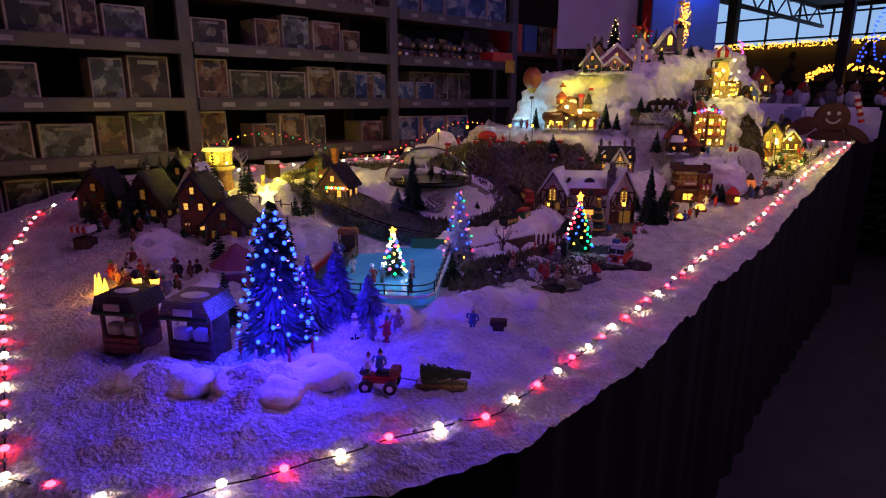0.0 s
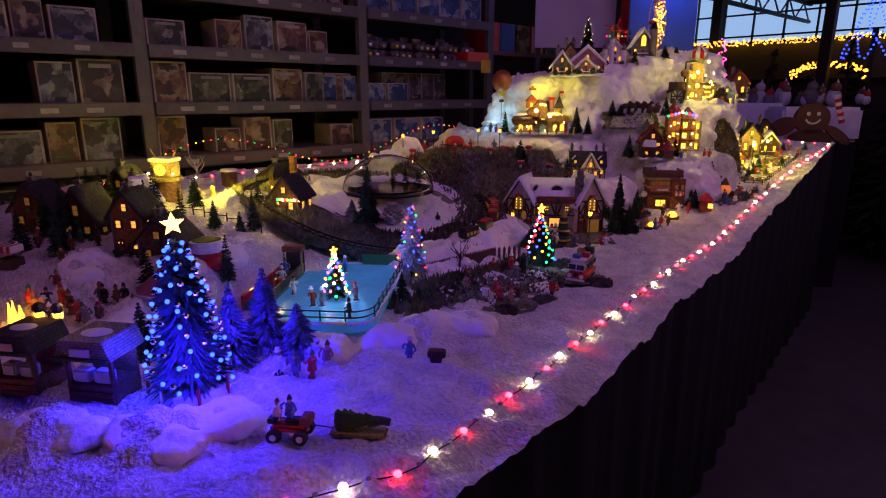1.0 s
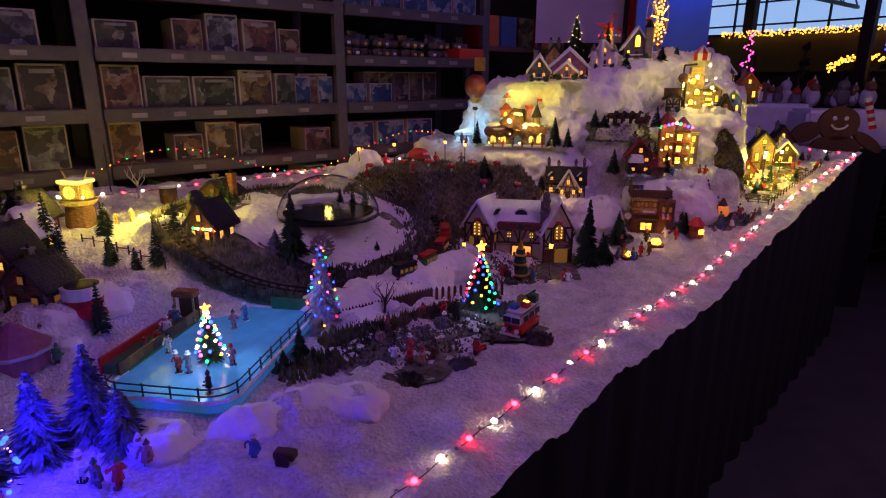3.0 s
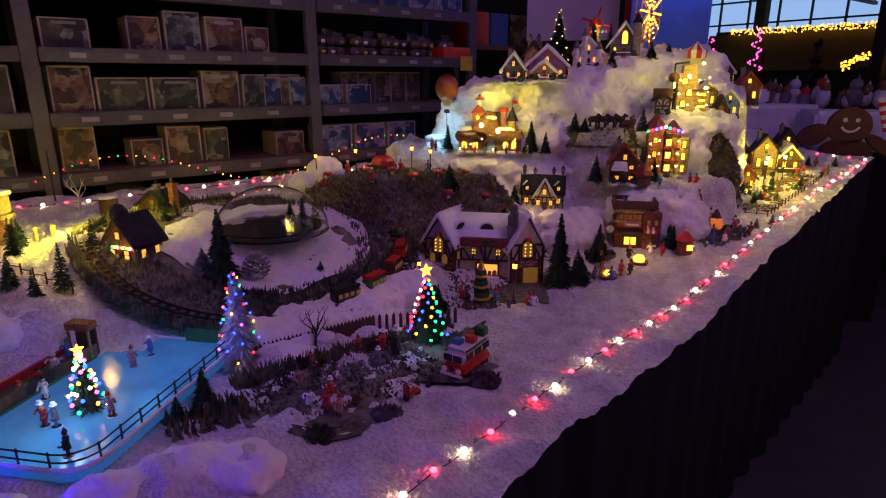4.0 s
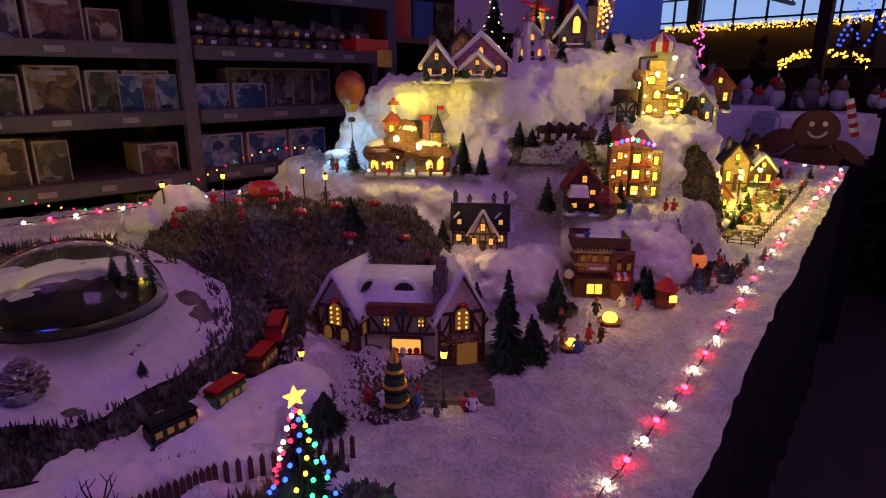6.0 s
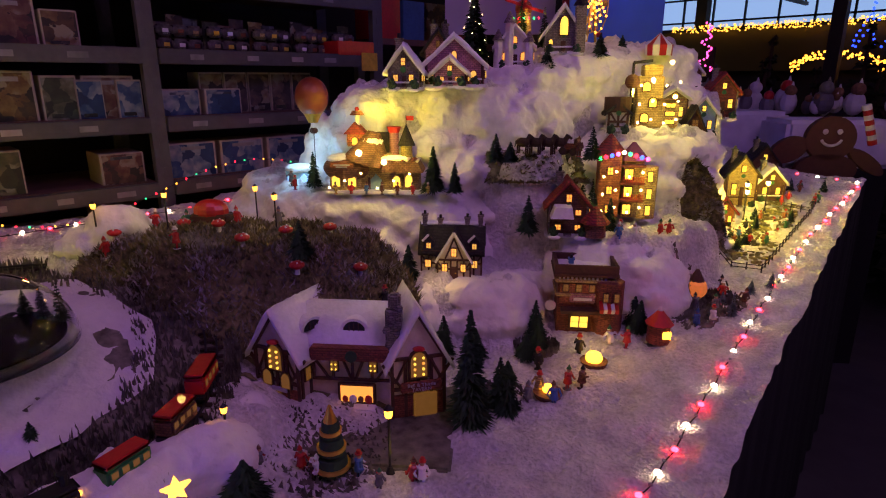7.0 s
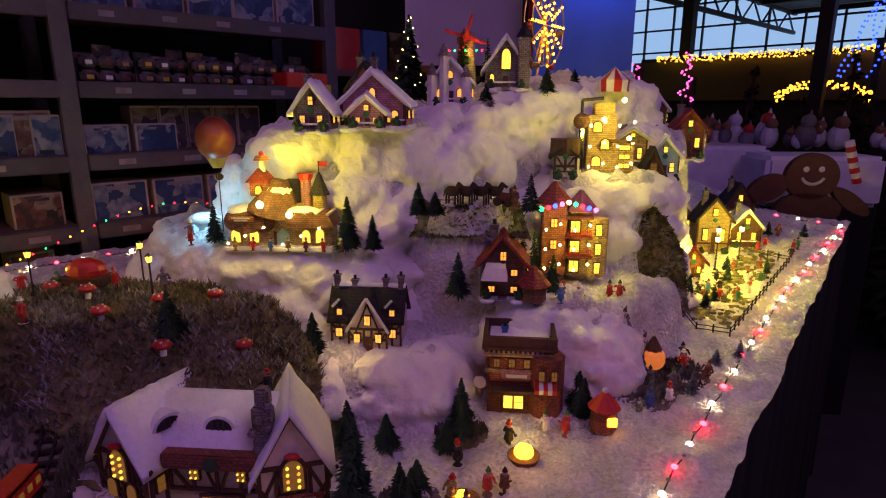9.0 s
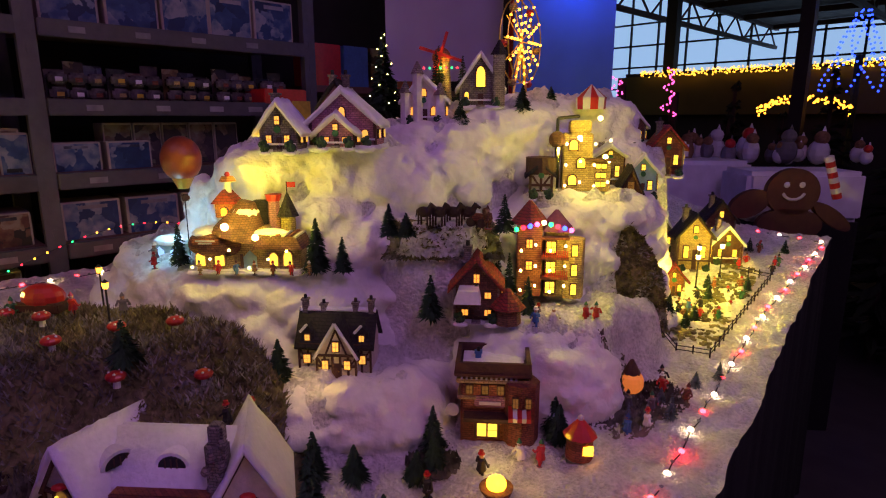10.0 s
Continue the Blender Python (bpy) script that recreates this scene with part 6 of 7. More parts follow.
rh = house(post(-1.06, 3.555, 1.032, 40), "red-roofed candy house with a snowy porch", 0.095, 0.08, 0.075, 0.055, BROWNWALL, REDROOF, AMBER, 2, 2)
part("porch_roof", prism([(-0.045, 0.05), (0.01, 0.05), (0.005, 0.078), (-0.035, 0.078)], 0.05, y=-0.045), ROOFSNOW, rh)
part("side_hut", cone(0.028, 0.026, 0.035, 0.065, -0.005, 0, n=8), BROWNWALL, rh)
part("side_roof", cone(0.038, 0.004, 0.04, 0.065, -0.005, 0.035, n=8), REDROOF, rh)
tw = thing("book_tower", pose(-1.025, 3.745, 1.052, 0, 0, 40), "narrow three-storey toy tower house glowing yellow with coloured bulbs", "model house", "village houses")
part("left_wall", box(0.055, 0.06, 0.165, -0.035, 0.03, 0, bevel=0.002), ORANGEWALL, tw)
part("right_wall", box(0.05, 0.055, 0.15, 0.025, 0.03, 0, bevel=0.002), YELLOWWALL, tw)
part("left_roof", cone(0.045, 0.004, 0.05, -0.035, 0.03, 0.165, n=8), REDROOF, tw)
part("right_roof", cone(0.042, 0.004, 0.045, 0.025, 0.03, 0.15, n=8), PURPLECLOTH, tw)
part("bay", cone(0.026, 0.026, 0.135, 0.062, 0.01, 0, n=8), YELLOWWALL, tw)
for k in range(3):
    part("gallery", box(0.06, 0.02, 0.006, 0.02, -0.01, 0.045 + 0.045 * k), REDBRICK, tw)
    window(tw, 0.012, 0.001, 0.008 + 0.046 * k, 0.024, 0.03, YELLOW)
    window(tw, -0.036, -0.001, 0.012 + 0.05 * k, 0.016, 0.022, AMBER)
    window(tw, 0.062, -0.017, 0.01 + 0.044 * k, 0.014, 0.028, YELLOW)
for k in range(9):
    part("bulb", ball(0.0055, -0.066 + 0.015 * k, -0.012, 0.172 - 0.004 * abs(k - 4), n=8), BULB[("green", "red", "blue", "pink", "warm")[k % 5]], tw)
for k in range(12):
    part("lantern_dot", ball(0.0036, -0.055 + 0.032 * (k % 4), -0.020 - 0.004 * (k % 3), 0.02 + 0.046 * (k // 4) + 0.012 * (k % 2), n=6), BULB["warm"], tw)
    part("baluster", stick((-0.006 + 0.0048 * k, -0.019, 0.05), (-0.006 + 0.0048 * k, -0.019, 0.066), 0.001, n=4), RED, tw)
    part("baluster", stick((-0.006 + 0.0048 * k, -0.019, 0.095), (-0.006 + 0.0048 * k, -0.019, 0.111), 0.001, n=4), RED, tw)
lamp("tower_glow", "POINT", (-0.93, 3.70, 1.18), 0.55, (1.0, 0.80, 0.05), 0.015)
lamp("tower_bulb_glow", "POINT", (-1.04, 3.69, 1.28), 0.02, (0.3, 0.5, 1.0), 0.01)
for k, (x, y, h) in enumerate(((-1.075, 3.68, 0.13), (-1.045, 3.645, 0.10), (-1.01, 3.665, 0.09))):
    conifer(post(x, y, 1.03), h, 0.026, "dark green fir beside the tower", FIR, 150 + k, 10)
for k, (x, y, c) in enumerate(((-0.955, 3.62, BLUE), (-0.93, 3.65, WHITE), (-0.90, 3.72, RED), (-0.885, 3.735, RED), (-0.965, 3.64, GREYCOAT))):
    figurine(x, y, 0.045, c, "painted figurine on the snow terrace", 1.03, 70 * k, "terrace group")
fc = thing("toy_factory", pose(-1.07, 3.93, 1.272, 0, 0, 40), "tall toy factory glowing yellow with pipes and a round boiler", "model house", "village houses")
part("main_wall", box(0.07, 0.06, 0.14, 0.0, 0.03, 0, bevel=0.003), YELLOWWALL, fc)
part("upper_block", box(0.05, 0.05, 0.03, 0.005, 0.03, 0.14, bevel=0.003), YELLOWWALL, fc)
part("side_block", box(0.05, 0.05, 0.075, 0.055, 0.02, 0, bevel=0.003), YELLOWWALL, fc)
part("boiler", ball(0.02, -0.052, -0.005, 0.125, n=14), BROWNWALL, fc)
part("boiler_leg", cone(0.008, 0.008, 0.11, -0.052, -0.005, 0, n=8), CHROME, fc)
part("pipe", stick((-0.052, -0.005, 0.145), (-0.052, -0.005, 0.175), 0.004), BLACK, fc)
part("pipe", stick((-0.052, -0.005, 0.175), (0.0, 0.01, 0.18), 0.004), BLACK, fc)
for k in range(3):
    window(fc, -0.012 + 0.02 * (k % 2), -0.001, 0.015 + 0.042 * k, 0.022, 0.026, YELLOW, True)
    window(fc, 0.055, -0.006, 0.012 + 0.022 * k, 0.03, 0.012, YELLOW)
part("balcony", box(0.07, 0.025, 0.006, 0.05, -0.015, 0.075), TIMBER, fc)
for x, z in ((0.045, 0.175), (0.0, 0.13), (0.062, 0.085)):
    part("spotlight", ball(0.006, x, -0.02, z, n=10), BULB["warm"], fc, "bright warm lamp")
for k in range(12):
    part("lantern_dot", ball(0.0038, -0.03 + 0.034 * (k % 4), -0.012 - 0.004 * (k % 3), 0.015 + 0.05 * (k // 4) + 0.009 * (k % 2), n=6), BULB["warm"], fc)
lamp("factory_glow", "POINT", (-1.02, 3.86, 1.47), 0.75, (1.0, 0.80, 0.05), 0.015)
lamp("factory_glow", "POINT", (-0.97, 3.89, 1.37), 0.6, (1.0, 0.80, 0.05), 0.015)
wt = house(post(-1.105, 3.83, 1.262, 40), "white timbered water tower with a dark lid", 0.05, 0.045, 0.055, 0.02, WHITEWALL, DARKROOF, DIMWIN, 1, 1, True, 0)
part("tank", cone(0.036, 0.036, 0.035, 0, 0.022, 0.06, n=14), TIMBER, wt)
ct = thing("circus_tent", pose(-1.14, 4.09, 1.47), "small red and white striped round tent", "tent")
for k in range(12):
    a0, a1 = math.tau * k / 12, math.tau * (k + 1) / 12
    bm = bmesh.new()
    v = [bm.verts.new(p) for p in ((0.04 * math.cos(a0), 0.04 * math.sin(a0), 0.03), (0.04 * math.cos(a1), 0.04 * math.sin(a1), 0.03), (0, 0, 0.065), (0.038 * math.cos(a0), 0.038 * math.sin(a0), 0), (0.038 * math.cos(a1), 0.038 * math.sin(a1), 0))]
    bm.faces.new(v[:3])
    bm.faces.new((v[3], v[4], v[1], v[0]))
    part("stripe", bm, (RED, WHITE)[k % 2], ct)
house(post(-0.99, 4.05, 1.232, 40), "dark brown pointed log hut on the ledge", 0.06, 0.05, 0.03, 0.06, TIMBER, DARKROOF, DIMWIN, 1, 1, False, 0)
house(post(-1.335, 3.43, 1.388, 41), "pink chalet with a wide snowy gable roof and lit porch", 0.145, 0.09, 0.05, 0.065, PINKWALL, ROOFSNOW, WARM, 3, 1, False, 0, True)
pg = house(post(-1.325, 3.405, 1.388, 41), "snowy front porch of the pink chalet", 0.08, 0.03, 0.03, 0.035, PINKWALL, ROOFSNOW, WARM, 2, 1, False, 0)
lamp("chalet_glow", "POINT", (-1.285, 3.36, 1.43), 0.03, (1.0, 0.7, 0.2), 0.008)
house(post(-1.375, 3.30, 1.382, 41), "white cottage with a tall snowy roof", 0.075, 0.07, 0.045, 0.05, GREYSTONE, ROOFSNOW, WARM, 2, 1, False, 1)
house(post(-1.50, 3.53, 1.41, 41), "pink and white turreted house", 0.075, 0.07, 0.07, 0.05, PINKWALL, DARKROOF, DIMWIN, 2, 2, False, 2)
wc = house(post(-1.365, 3.695, 1.432, 41), "white turreted church with orange lit arches", 0.10, 0.07, 0.06, 0.05, WHITEWALL, ROOFSNOW, AMBER, 2, 1, False, 0, True)
for x, h in ((-0.045, 0.075), (-0.015, 0.12), (0.04, 0.07)):
    part("turret", cone(0.013, 0.012, h, x, -0.004, 0, n=8), WHITEWALL, wc)
    part("turret_roof", cone(0.017, 0.002, 0.03, x, -0.004, h, n=8), GREYSTONE, wc)
cp = house(post(-1.295, 3.825, 1.476, 41), "grey stone chapel with a tall yellow lit window", 0.105, 0.08, 0.05, 0.075, GREYSTONE, ROOFSNOW, YELLOW, 3, 1, False, 0, True)
window(cp, 0, -0.004, 0.045, 0.026, 0.055, YELLOW, True)
part("bell_tower", box(0.03, 0.03, 0.125, 0.045, 0.0, 0, bevel=0.002), GREYSTONE, cp)
part("spire", cone(0.022, 0.002, 0.035, 0.045, 0.0, 0.125, n=4), DARKROOF, cp)
wm = thing("windmill", pose(-1.475, 3.865, 1.475, 0, 0, 41), "yellow-lit windmill with red sails and small lights", "windmill")
part("tower", cone(0.03, 0.022, 0.13, n=12), YELLOWWALL, wm)
part("cap", ball(0.026, 0, 0, 0.135, n=12), ORANGEWALL, wm)
for k in range(4):
    part("sail", box(0.008, 0.003, 0.06, 0, -0.03, 0.14, rot=Matrix.Rotation(k * math.pi / 2 + 0.3, 4, "Y")), RED, wm)
part("lit_door", box(0.014, 0.004, 0.03, 0, -0.03, 0.01), YELLOW, wm)
for k in range(7):
    part("bulb", ball(0.003, -0.045 + 0.015 * k, -0.03, 0.105, n=6), BULB[("red", "green")[k % 2]], wm)
lamp("windmill_glow", "POINT", (-1.43, 3.82, 1.57), 0.22, (1.0, 0.75, 0.1), 0.01)
xf = conifer(post(-1.525, 3.70, 1.44), 0.23, 0.055, "tall dark fir dotted with tiny white lights", FIR, 160, 13, "lit trees", dense=46)
bulbs_on(xf, 0.23, 0.05, 22, ["warm"], 15, 0.0016)
for k, (x, y, h) in enumerate(((-1.43, 3.80, 0.15), (-1.39, 3.86, 0.14), (-1.27, 3.46, 0.05), (-1.285, 3.74, 0.06), (-1.22, 3.90, 0.07), (-1.24, 4.05, 0.06), (-1.46, 3.84, 0.17))):
    conifer(post(x, y, rest(x, y) - 0.004), h, 0.03, "dark green fir on the mountain top", FIR, 165 + k, 9)
fw = thing("ferris_wheel", pose(-1.37, 4.08, 1.50, 0, 0, 104), "tall model ferris wheel covered in yellow bulbs", "ferris wheel")
for s in (-1, 1):
    part("stand", stick((s * 0.05, 0.0, 0), (0, 0, 0.16), 0.004), GOLD, fw)
hub = Vector((0, 0, 0.16))
bm = bmesh.new()
for k in range(28):
    a0, a1 = math.tau * k / 28, math.tau * (k + 1) / 28
    for yy in (-0.012, 0.012):
        stick(hub + Vector((0.115 * math.cos(a0), yy, 0.115 * math.sin(a0))), hub + Vector((0.115 * math.cos(a1), yy, 0.115 * math.sin(a1))), 0.002, bm, 5)
part("rim", bm, GOLD, fw)
for k in range(12):
    a = math.tau * k / 12
    v = Vector((math.cos(a), 0, math.sin(a)))
    sp_ = part("spoke", stick(hub, hub + v * 0.115, 0.0016), GOLD, fw)
    for q in (0.03, 0.05, 0.07, 0.09, 0.114):
        part("bulb", ball(0.0042, *(hub + v * q + Vector((0, -0.012, 0))), n=6), BULB["amber"], sp_)
    if k % 2 == 0:
        part("gondola", ball(0.013, *(hub + v * 0.115 - Vector((0, 0, 0.016))), n=8, sz=0.8), RED if k % 4 else YELLOWWALL, fw)
lamp("wheel_glow", "POINT", (-1.33, 4.0, 1.66), 0.05, (1.0, 0.7, 0.1), 0.02)
# moss ledge with horses
ml = sheet("moss_ledge", 24, 24, lambda u, v: back(1.62 + 0.13 * (u - 0.5) * 2, 3.375 + 0.09 * v), lambda x, y: max(rest(x, y), 1.15) + 0.006 + 0.012 * noise.noise((x * 40, y * 40, 4)), MOSSSNOW)
tagged(ml, "dark frosted moss on the snow ledge", "moss", kind="structure")
for k in range(4):
    hs = thing("toy_horse", post(-1.19 + 0.022 * k, 3.53 + 0.022 * k, 1.222, 10), "small dark brown toy horse in harness", "horse toy", "toy horses")
    part("body", ball(0.012, 0, 0, 0.03, n=10, sx=1.6), BARK, hs)
    part("neck", stick((0.012, 0, 0.032), (0.021, 0, 0.046), 0.0065, r2=0.0045), BARK, hs)
    part("mane", stick((0.009, 0, 0.038), (0.018, 0, 0.051), 0.0025), BLACK, hs)
    part("tail", stick((-0.018, 0, 0.033), (-0.023, 0, 0.016), 0.003, r2=0.001), BLACK, hs)
    part("head", stick((0.019, 0, 0.047), (0.031, 0, 0.041), 0.0048, r2=0.003), BARK, hs)
    for q in ((-0.012, -0.005), (-0.012, 0.005), (0.012, -0.005), (0.012, 0.005)):
        part("leg", stick((q[0], q[1], 0), (q[0], q[1], 0.026), 0.0022), BARK, hs)
ct_ = thing("toy_carriage", post(-1.10, 3.605, 1.222, 10), "small red toy carriage behind the horses", "carriage")
part("body", box(0.04, 0.02, 0.016, 0, 0, 0.012, bevel=0.004), REDBRICK, ct_)
part("seat_back", box(0.006, 0.02, 0.016, 0.016, 0, 0.026, bevel=0.002), TIMBER, ct_)
for sx in (-0.014, 0.014):
    for sy in (-0.012, 0.012):
        part("wheel", cone(0.010, 0.010, 0.002, sx, sy, 0.010, n=12, rot=Matrix.Rotation(radians(90), 4, "X")), BARK, ct_)
figurine(-1.07, 3.60, 0.05, BROWNWALL, "brown coachman figurine on the ledge", 1.222, 0)
for k, (x, y, h) in enumerate(((-1.20, 3.44, 0.07), (-1.055, 3.635, 0.085), (-1.175, 3.465, 0.05))):
    conifer(post(x, y, 1.21), h, 0.026, "dark fir on the moss ledge", FIR, 180 + k, 9)
# dark moss cliff under the right-hand ledge
cl = sheet("moss_cliff", 30, 20, lambda u, v: back(1.97 + 0.19 * u, 3.462 + 0.055 * v + 0.010 * math.sin(u * 17)), lambda x, y: 0.96 + 0.22 * ease((slant(x, y)[1] - 3.464) / 0.045) * (1 - min(1.0, abs(slant(x, y)[0] - 2.065) / 0.10) ** 3) + 0.035 * noise.noise((x * 28, y * 28, 1)) + 0.016 * noise.noise((x * 70, y * 70, 1)), MOSS)
tagged(cl, "dark moss-covered cliff face below the snow ledge", "moss", kind="structure")

ledge, rime = bmesh.new(), bmesh.new()
r = random.Random(53)
for i in range(5200):
    if i % 2:
        x, y = back(1.49 + 0.26 * r.random(), 3.335 + 0.10 * r.random())
        z = max(rest(x, y), 1.15) + 0.004
    else:
        q = r.random()
        x, y = back(1.975 + 0.18 * r.random(), 3.466 + 0.045 * q)
        z = 0.955 + 0.22 * ease((slant(x, y)[1] - 3.464) / 0.045) * (1 - min(1.0, abs(slant(x, y)[0] - 2.065) / 0.10) ** 3) + 0.035 * noise.noise((x * 28, y * 28, 1)) + 0.016 * noise.noise((x * 70, y * 70, 1))
    to = rime if noise.noise((x * 22, y * 22, z * 22)) > 0.12 else ledge
    ca, sa, h = 0.004 * (r.random() - 0.5), 0.008 * (r.random() - 0.5), 0.006 + 0.014 * r.random()
    to.faces.new([to.verts.new(p) for p in ((x - 0.004, y - sa, z - ca), (x + 0.004, y + sa, z + ca), (x + 0.5 * h + 0.014 * (r.random() - 0.5), y - 0.5 * h + 0.014 * (r.random() - 0.5), z + h * (r.random() - 0.3)))])
tagged(link("ledge_tufts", ledge, MOSS), "dark moss tufts hanging over the snow ledges", "moss", kind="stuff")
tagged(link("ledge_frost", rime, FROSTMOSS), "frosted moss tufts on the snow ledges", "moss", kind="stuff")

# ---- moss hill with toadstools ----
hill = sheet("moss_hill", 110, 70, lambda u, v: back(0.45 + 0.95 * u, 2.86 + 0.46 * v), lambda x, y: rise(x, y, HILLS, 0.7) - 0.006 + 0.016 * noise.noise((x * 16, y * 16, 3)) + 0.010 * noise.noise((x * 45, y * 45, 3)), MOSS)
tagged(hill, "dark mossy hill with grey frost", "moss hill", kind="structure")
bm = bmesh.new()
r = random.Random(31)
frost = bmesh.new()
for i in range(26000):
    x, y = back(0.52 + 0.84 * r.random(), 2.90 + 0.42 * r.random())
    z = rise(x, y, HILLS, 0.7)
    if z < deck(x, y) + 0.02:
        continue
    z -= 0.006
    z += 0.016 * noise.noise((x * 16, y * 16, 3)) + 0.010 * noise.noise((x * 45, y * 45, 3))
    h, a = 0.006 + 0.012 * r.random(), r.random() * math.tau
    ca, sa = 0.0035 * math.cos(a), 0.0035 * math.sin(a)
    to = frost if noise.noise((x * 14, y * 14, 5)) + 0.9 * (r.random() - 0.5) > 0.12 else bm
    to.faces.new([to.verts.new(p) for p in ((x - ca, y - sa, z), (x + ca, y + sa, z), (x + 0.024 * (r.random() - 0.5), y + 0.024 * (r.random() - 0.5), z + h))])
tagged(link("moss_tufts", bm, MOSS), "fine dark moss tufts on the hill", "moss", kind="stuff")
tagged(link("frosted_tufts", frost, FROSTMOSS), "frosted grey moss tufts on the hill", "moss", kind="stuff")
for k, (l, s) in enumerate(((0.98, 3.02), (1.05, 3.09), (1.14, 3.12), (1.22, 3.04), (0.88, 3.14), (0.66, 3.10), (1.10, 2.99), (0.78, 3.18))):
    x, y = back(l, s)
    t = thing("toadstool", post(x, y, rise(x, y, HILLS, 0.7)), "red toadstool with white dots and stem", "toadstool", "toadstools")
    part("stem", cone(0.006, 0.005, 0.02, n=8), WHITE, t)
    cpz = part("cap", ball(0.016, 0, 0, 0.02, n=12, sz=0.55), RED, t)
    for q in range(4):
        part("dot", ball(0.0025, 0.010 * math.cos(q * 1.7), 0.010 * math.sin(q * 1.7), 0.0265, n=5), WHITE, cpz)
for k, (l, s) in enumerate(((0.84, 3.02), (0.78, 3.2), (0.70, 3.2), (0.62, 3.22), (0.9, 3.2), (1.0, 3.2), (0.66, 3.06), (1.28, 2.98), (1.31, 3.02))):
    x, y = back(l, s)
    figurine(x, y, 0.05, (RED, GREENP, RED, BROWNWALL, RED, GREYCOAT, RED, BLACK, BLACK)[k], "small elf figurine in red on the moss hill", max(rest(x, y), rise(x, y, HILLS, 0.7)), 50 * k, "hill elves")
for l, s in ((0.62, 3.10), (0.74, 3.18), (1.02, 3.12), (0.93, 3.25)):
    x, y = back(l, s)
    street_lamp(x, y, 0.10, max(rest(x, y), rise(x, y, HILLS, 0.7)))
for l, s in ((0.74, 3.16), (1.02, 3.10)):
    x, y = back(l, s)
    lamp("hill_lamp_glow", "POINT", (x + 0.02, y - 0.02, rise(x, y, HILLS, 0.7) + 0.12), 0.12, (1.0, 0.65, 0.15), 0.01)
wgn = thing("covered_cart", post(*back(0.83, 3.22), rise(*back(0.83, 3.22), HILLS, 0.7)), "cart heaped with red sacks", "cart")
part("bed", box(0.09, 0.05, 0.02, 0, 0, 0.008, bevel=0.003), TIMBER, wgn)
part("red_load", ball(0.04, 0, 0, 0.035, n=12, sx=1.1, sy=0.7, sz=0.7), RED, wgn)
# hot-air balloon on a rod
bl = thing("hot_air_balloon", pose(-1.63, 3.20, 1.36), "red and gold toy hot-air balloon on a thin rod", "balloon")
bm = ball(0.044, 0, 0, 0, n=16, sz=1.15)
part("envelope", bm, mat("balloon_red_gold", (0.30, 0.09, 0.035), 0.35, 0.4, 40, 0.1, second=(0.16, 0.015, 0.015)), bl, "", True)
part("skirt", cone(0.012, 0.026, 0.028, z=-0.066, n=12), GOLD, bl)
part("basket", box(0.018, 0.018, 0.014, 0, 0, -0.094, bevel=0.003), TIMBER, bl)
part("rod", stick((0, 0, -0.094), (0, 0, -0.28), 0.0012), BLACK, bl)
# thin light string across the back
ls = thing("light_string", pose(0, 0, 0), "thin string of tiny red and amber lights along the back", "light string", "light strings")
for k in range(52):
    f = k / 51
    x, y = -2.44 + 0.35 * f, 1.9 + 1.55 * f
    z = 1.03 + 0.07 * math.sin(f * 9) + 0.05 * f
    part("bulb", ball(0.0028, x, y, z, n=6), BULB[("red", "amber", "amber", "red", "green")[k % 5]], ls)
    if k:
        part("wire", stick((px_, py_, pz_), (x, y, z), 0.0008, n=4), BLACK, ls)
    px_, py_, pz_ = x, y, z
for x, y in ((-2.43, 1.95), (-2.1, 3.43)):
    part("string_post", stick((x, y, deck(x, y) - 0.01), (x, y, 1.14), 0.003), BLACK, ls)

# ---- lit village at the far end ----
FARV = [(-1.02, 4.17, 0.06, 0.05, 0.035, BLUEWALL, ROOFSNOW, "pale blue gabled house with yellow windows"), (-1.08, 4.10, 0.06, 0.06, 0.02, YELLOWWALL, ROOFSNOW, "ochre house glowing yellow"),
        (-1.06, 4.40, 0.07, 0.06, 0.04, REDBRICK, REDROOF, "red-roofed house glowing yellow"), (-1.02, 4.56, 0.08, 0.08, 0.05, YELLOWWALL, DARKROOF, "tall ochre house with bright lamps"),
        (-0.96, 4.68, 0.07, 0.05, 0.04, TIMBER, ROOFSNOW, "dark timber house with yellow windows"), (-1.05, 4.85, 0.08, 0.06, 0.05, BROWNWALL, DARKROOF, "brown house with dim windows"), (-1.15, 4.62, 0.07, 0.07, 0.05, GREYSTONE, ROOFSNOW, "grey house with a snowy roof"),
        (-1.2, 4.45, 0.08, 0.07, 0.05, BROWNWALL, ROOFSNOW, "brown house with a snowy roof"), (-0.98, 4.33, 0.05, 0.04, 0.03, ORANGEWALL, REDROOF, "small orange booth glowing yellow"), (-1.1, 4.98, 0.09, 0.06, 0.05, REDBRICK, DARKROOF, "dark red house at the far end")]
for x, y, w, hw, hr, wall, roof, lab in FARV:
    k = 1.3 if x > -1.09 else 0.9
    house(post(x, y, None, 40), lab, w * k, 0.07, hw * k * 1.1, hr * k, wall, roof, YELLOW, 2, 1, wall is TIMBER)
for x, y in ((-0.965, 4.20), (-0.95, 4.42), (-0.93, 4.55), (-0.98, 4.50), (-1.0, 4.30)):
    street_lamp(x, y, 0.12, None, BULB["warm"], "tall street lamp with a bright warm lantern")
for x, y, p in ((-0.93, 4.18, 1.4), (-0.93, 4.40, 1.3), (-0.93, 4.60, 0.9), (-0.85, 4.30, 0.9)):
    lamp("village_lamp_glow", "POINT", (x, y, rest(x, y) + 0.12), p, (1.0, 0.80, 0.05), 0.012)
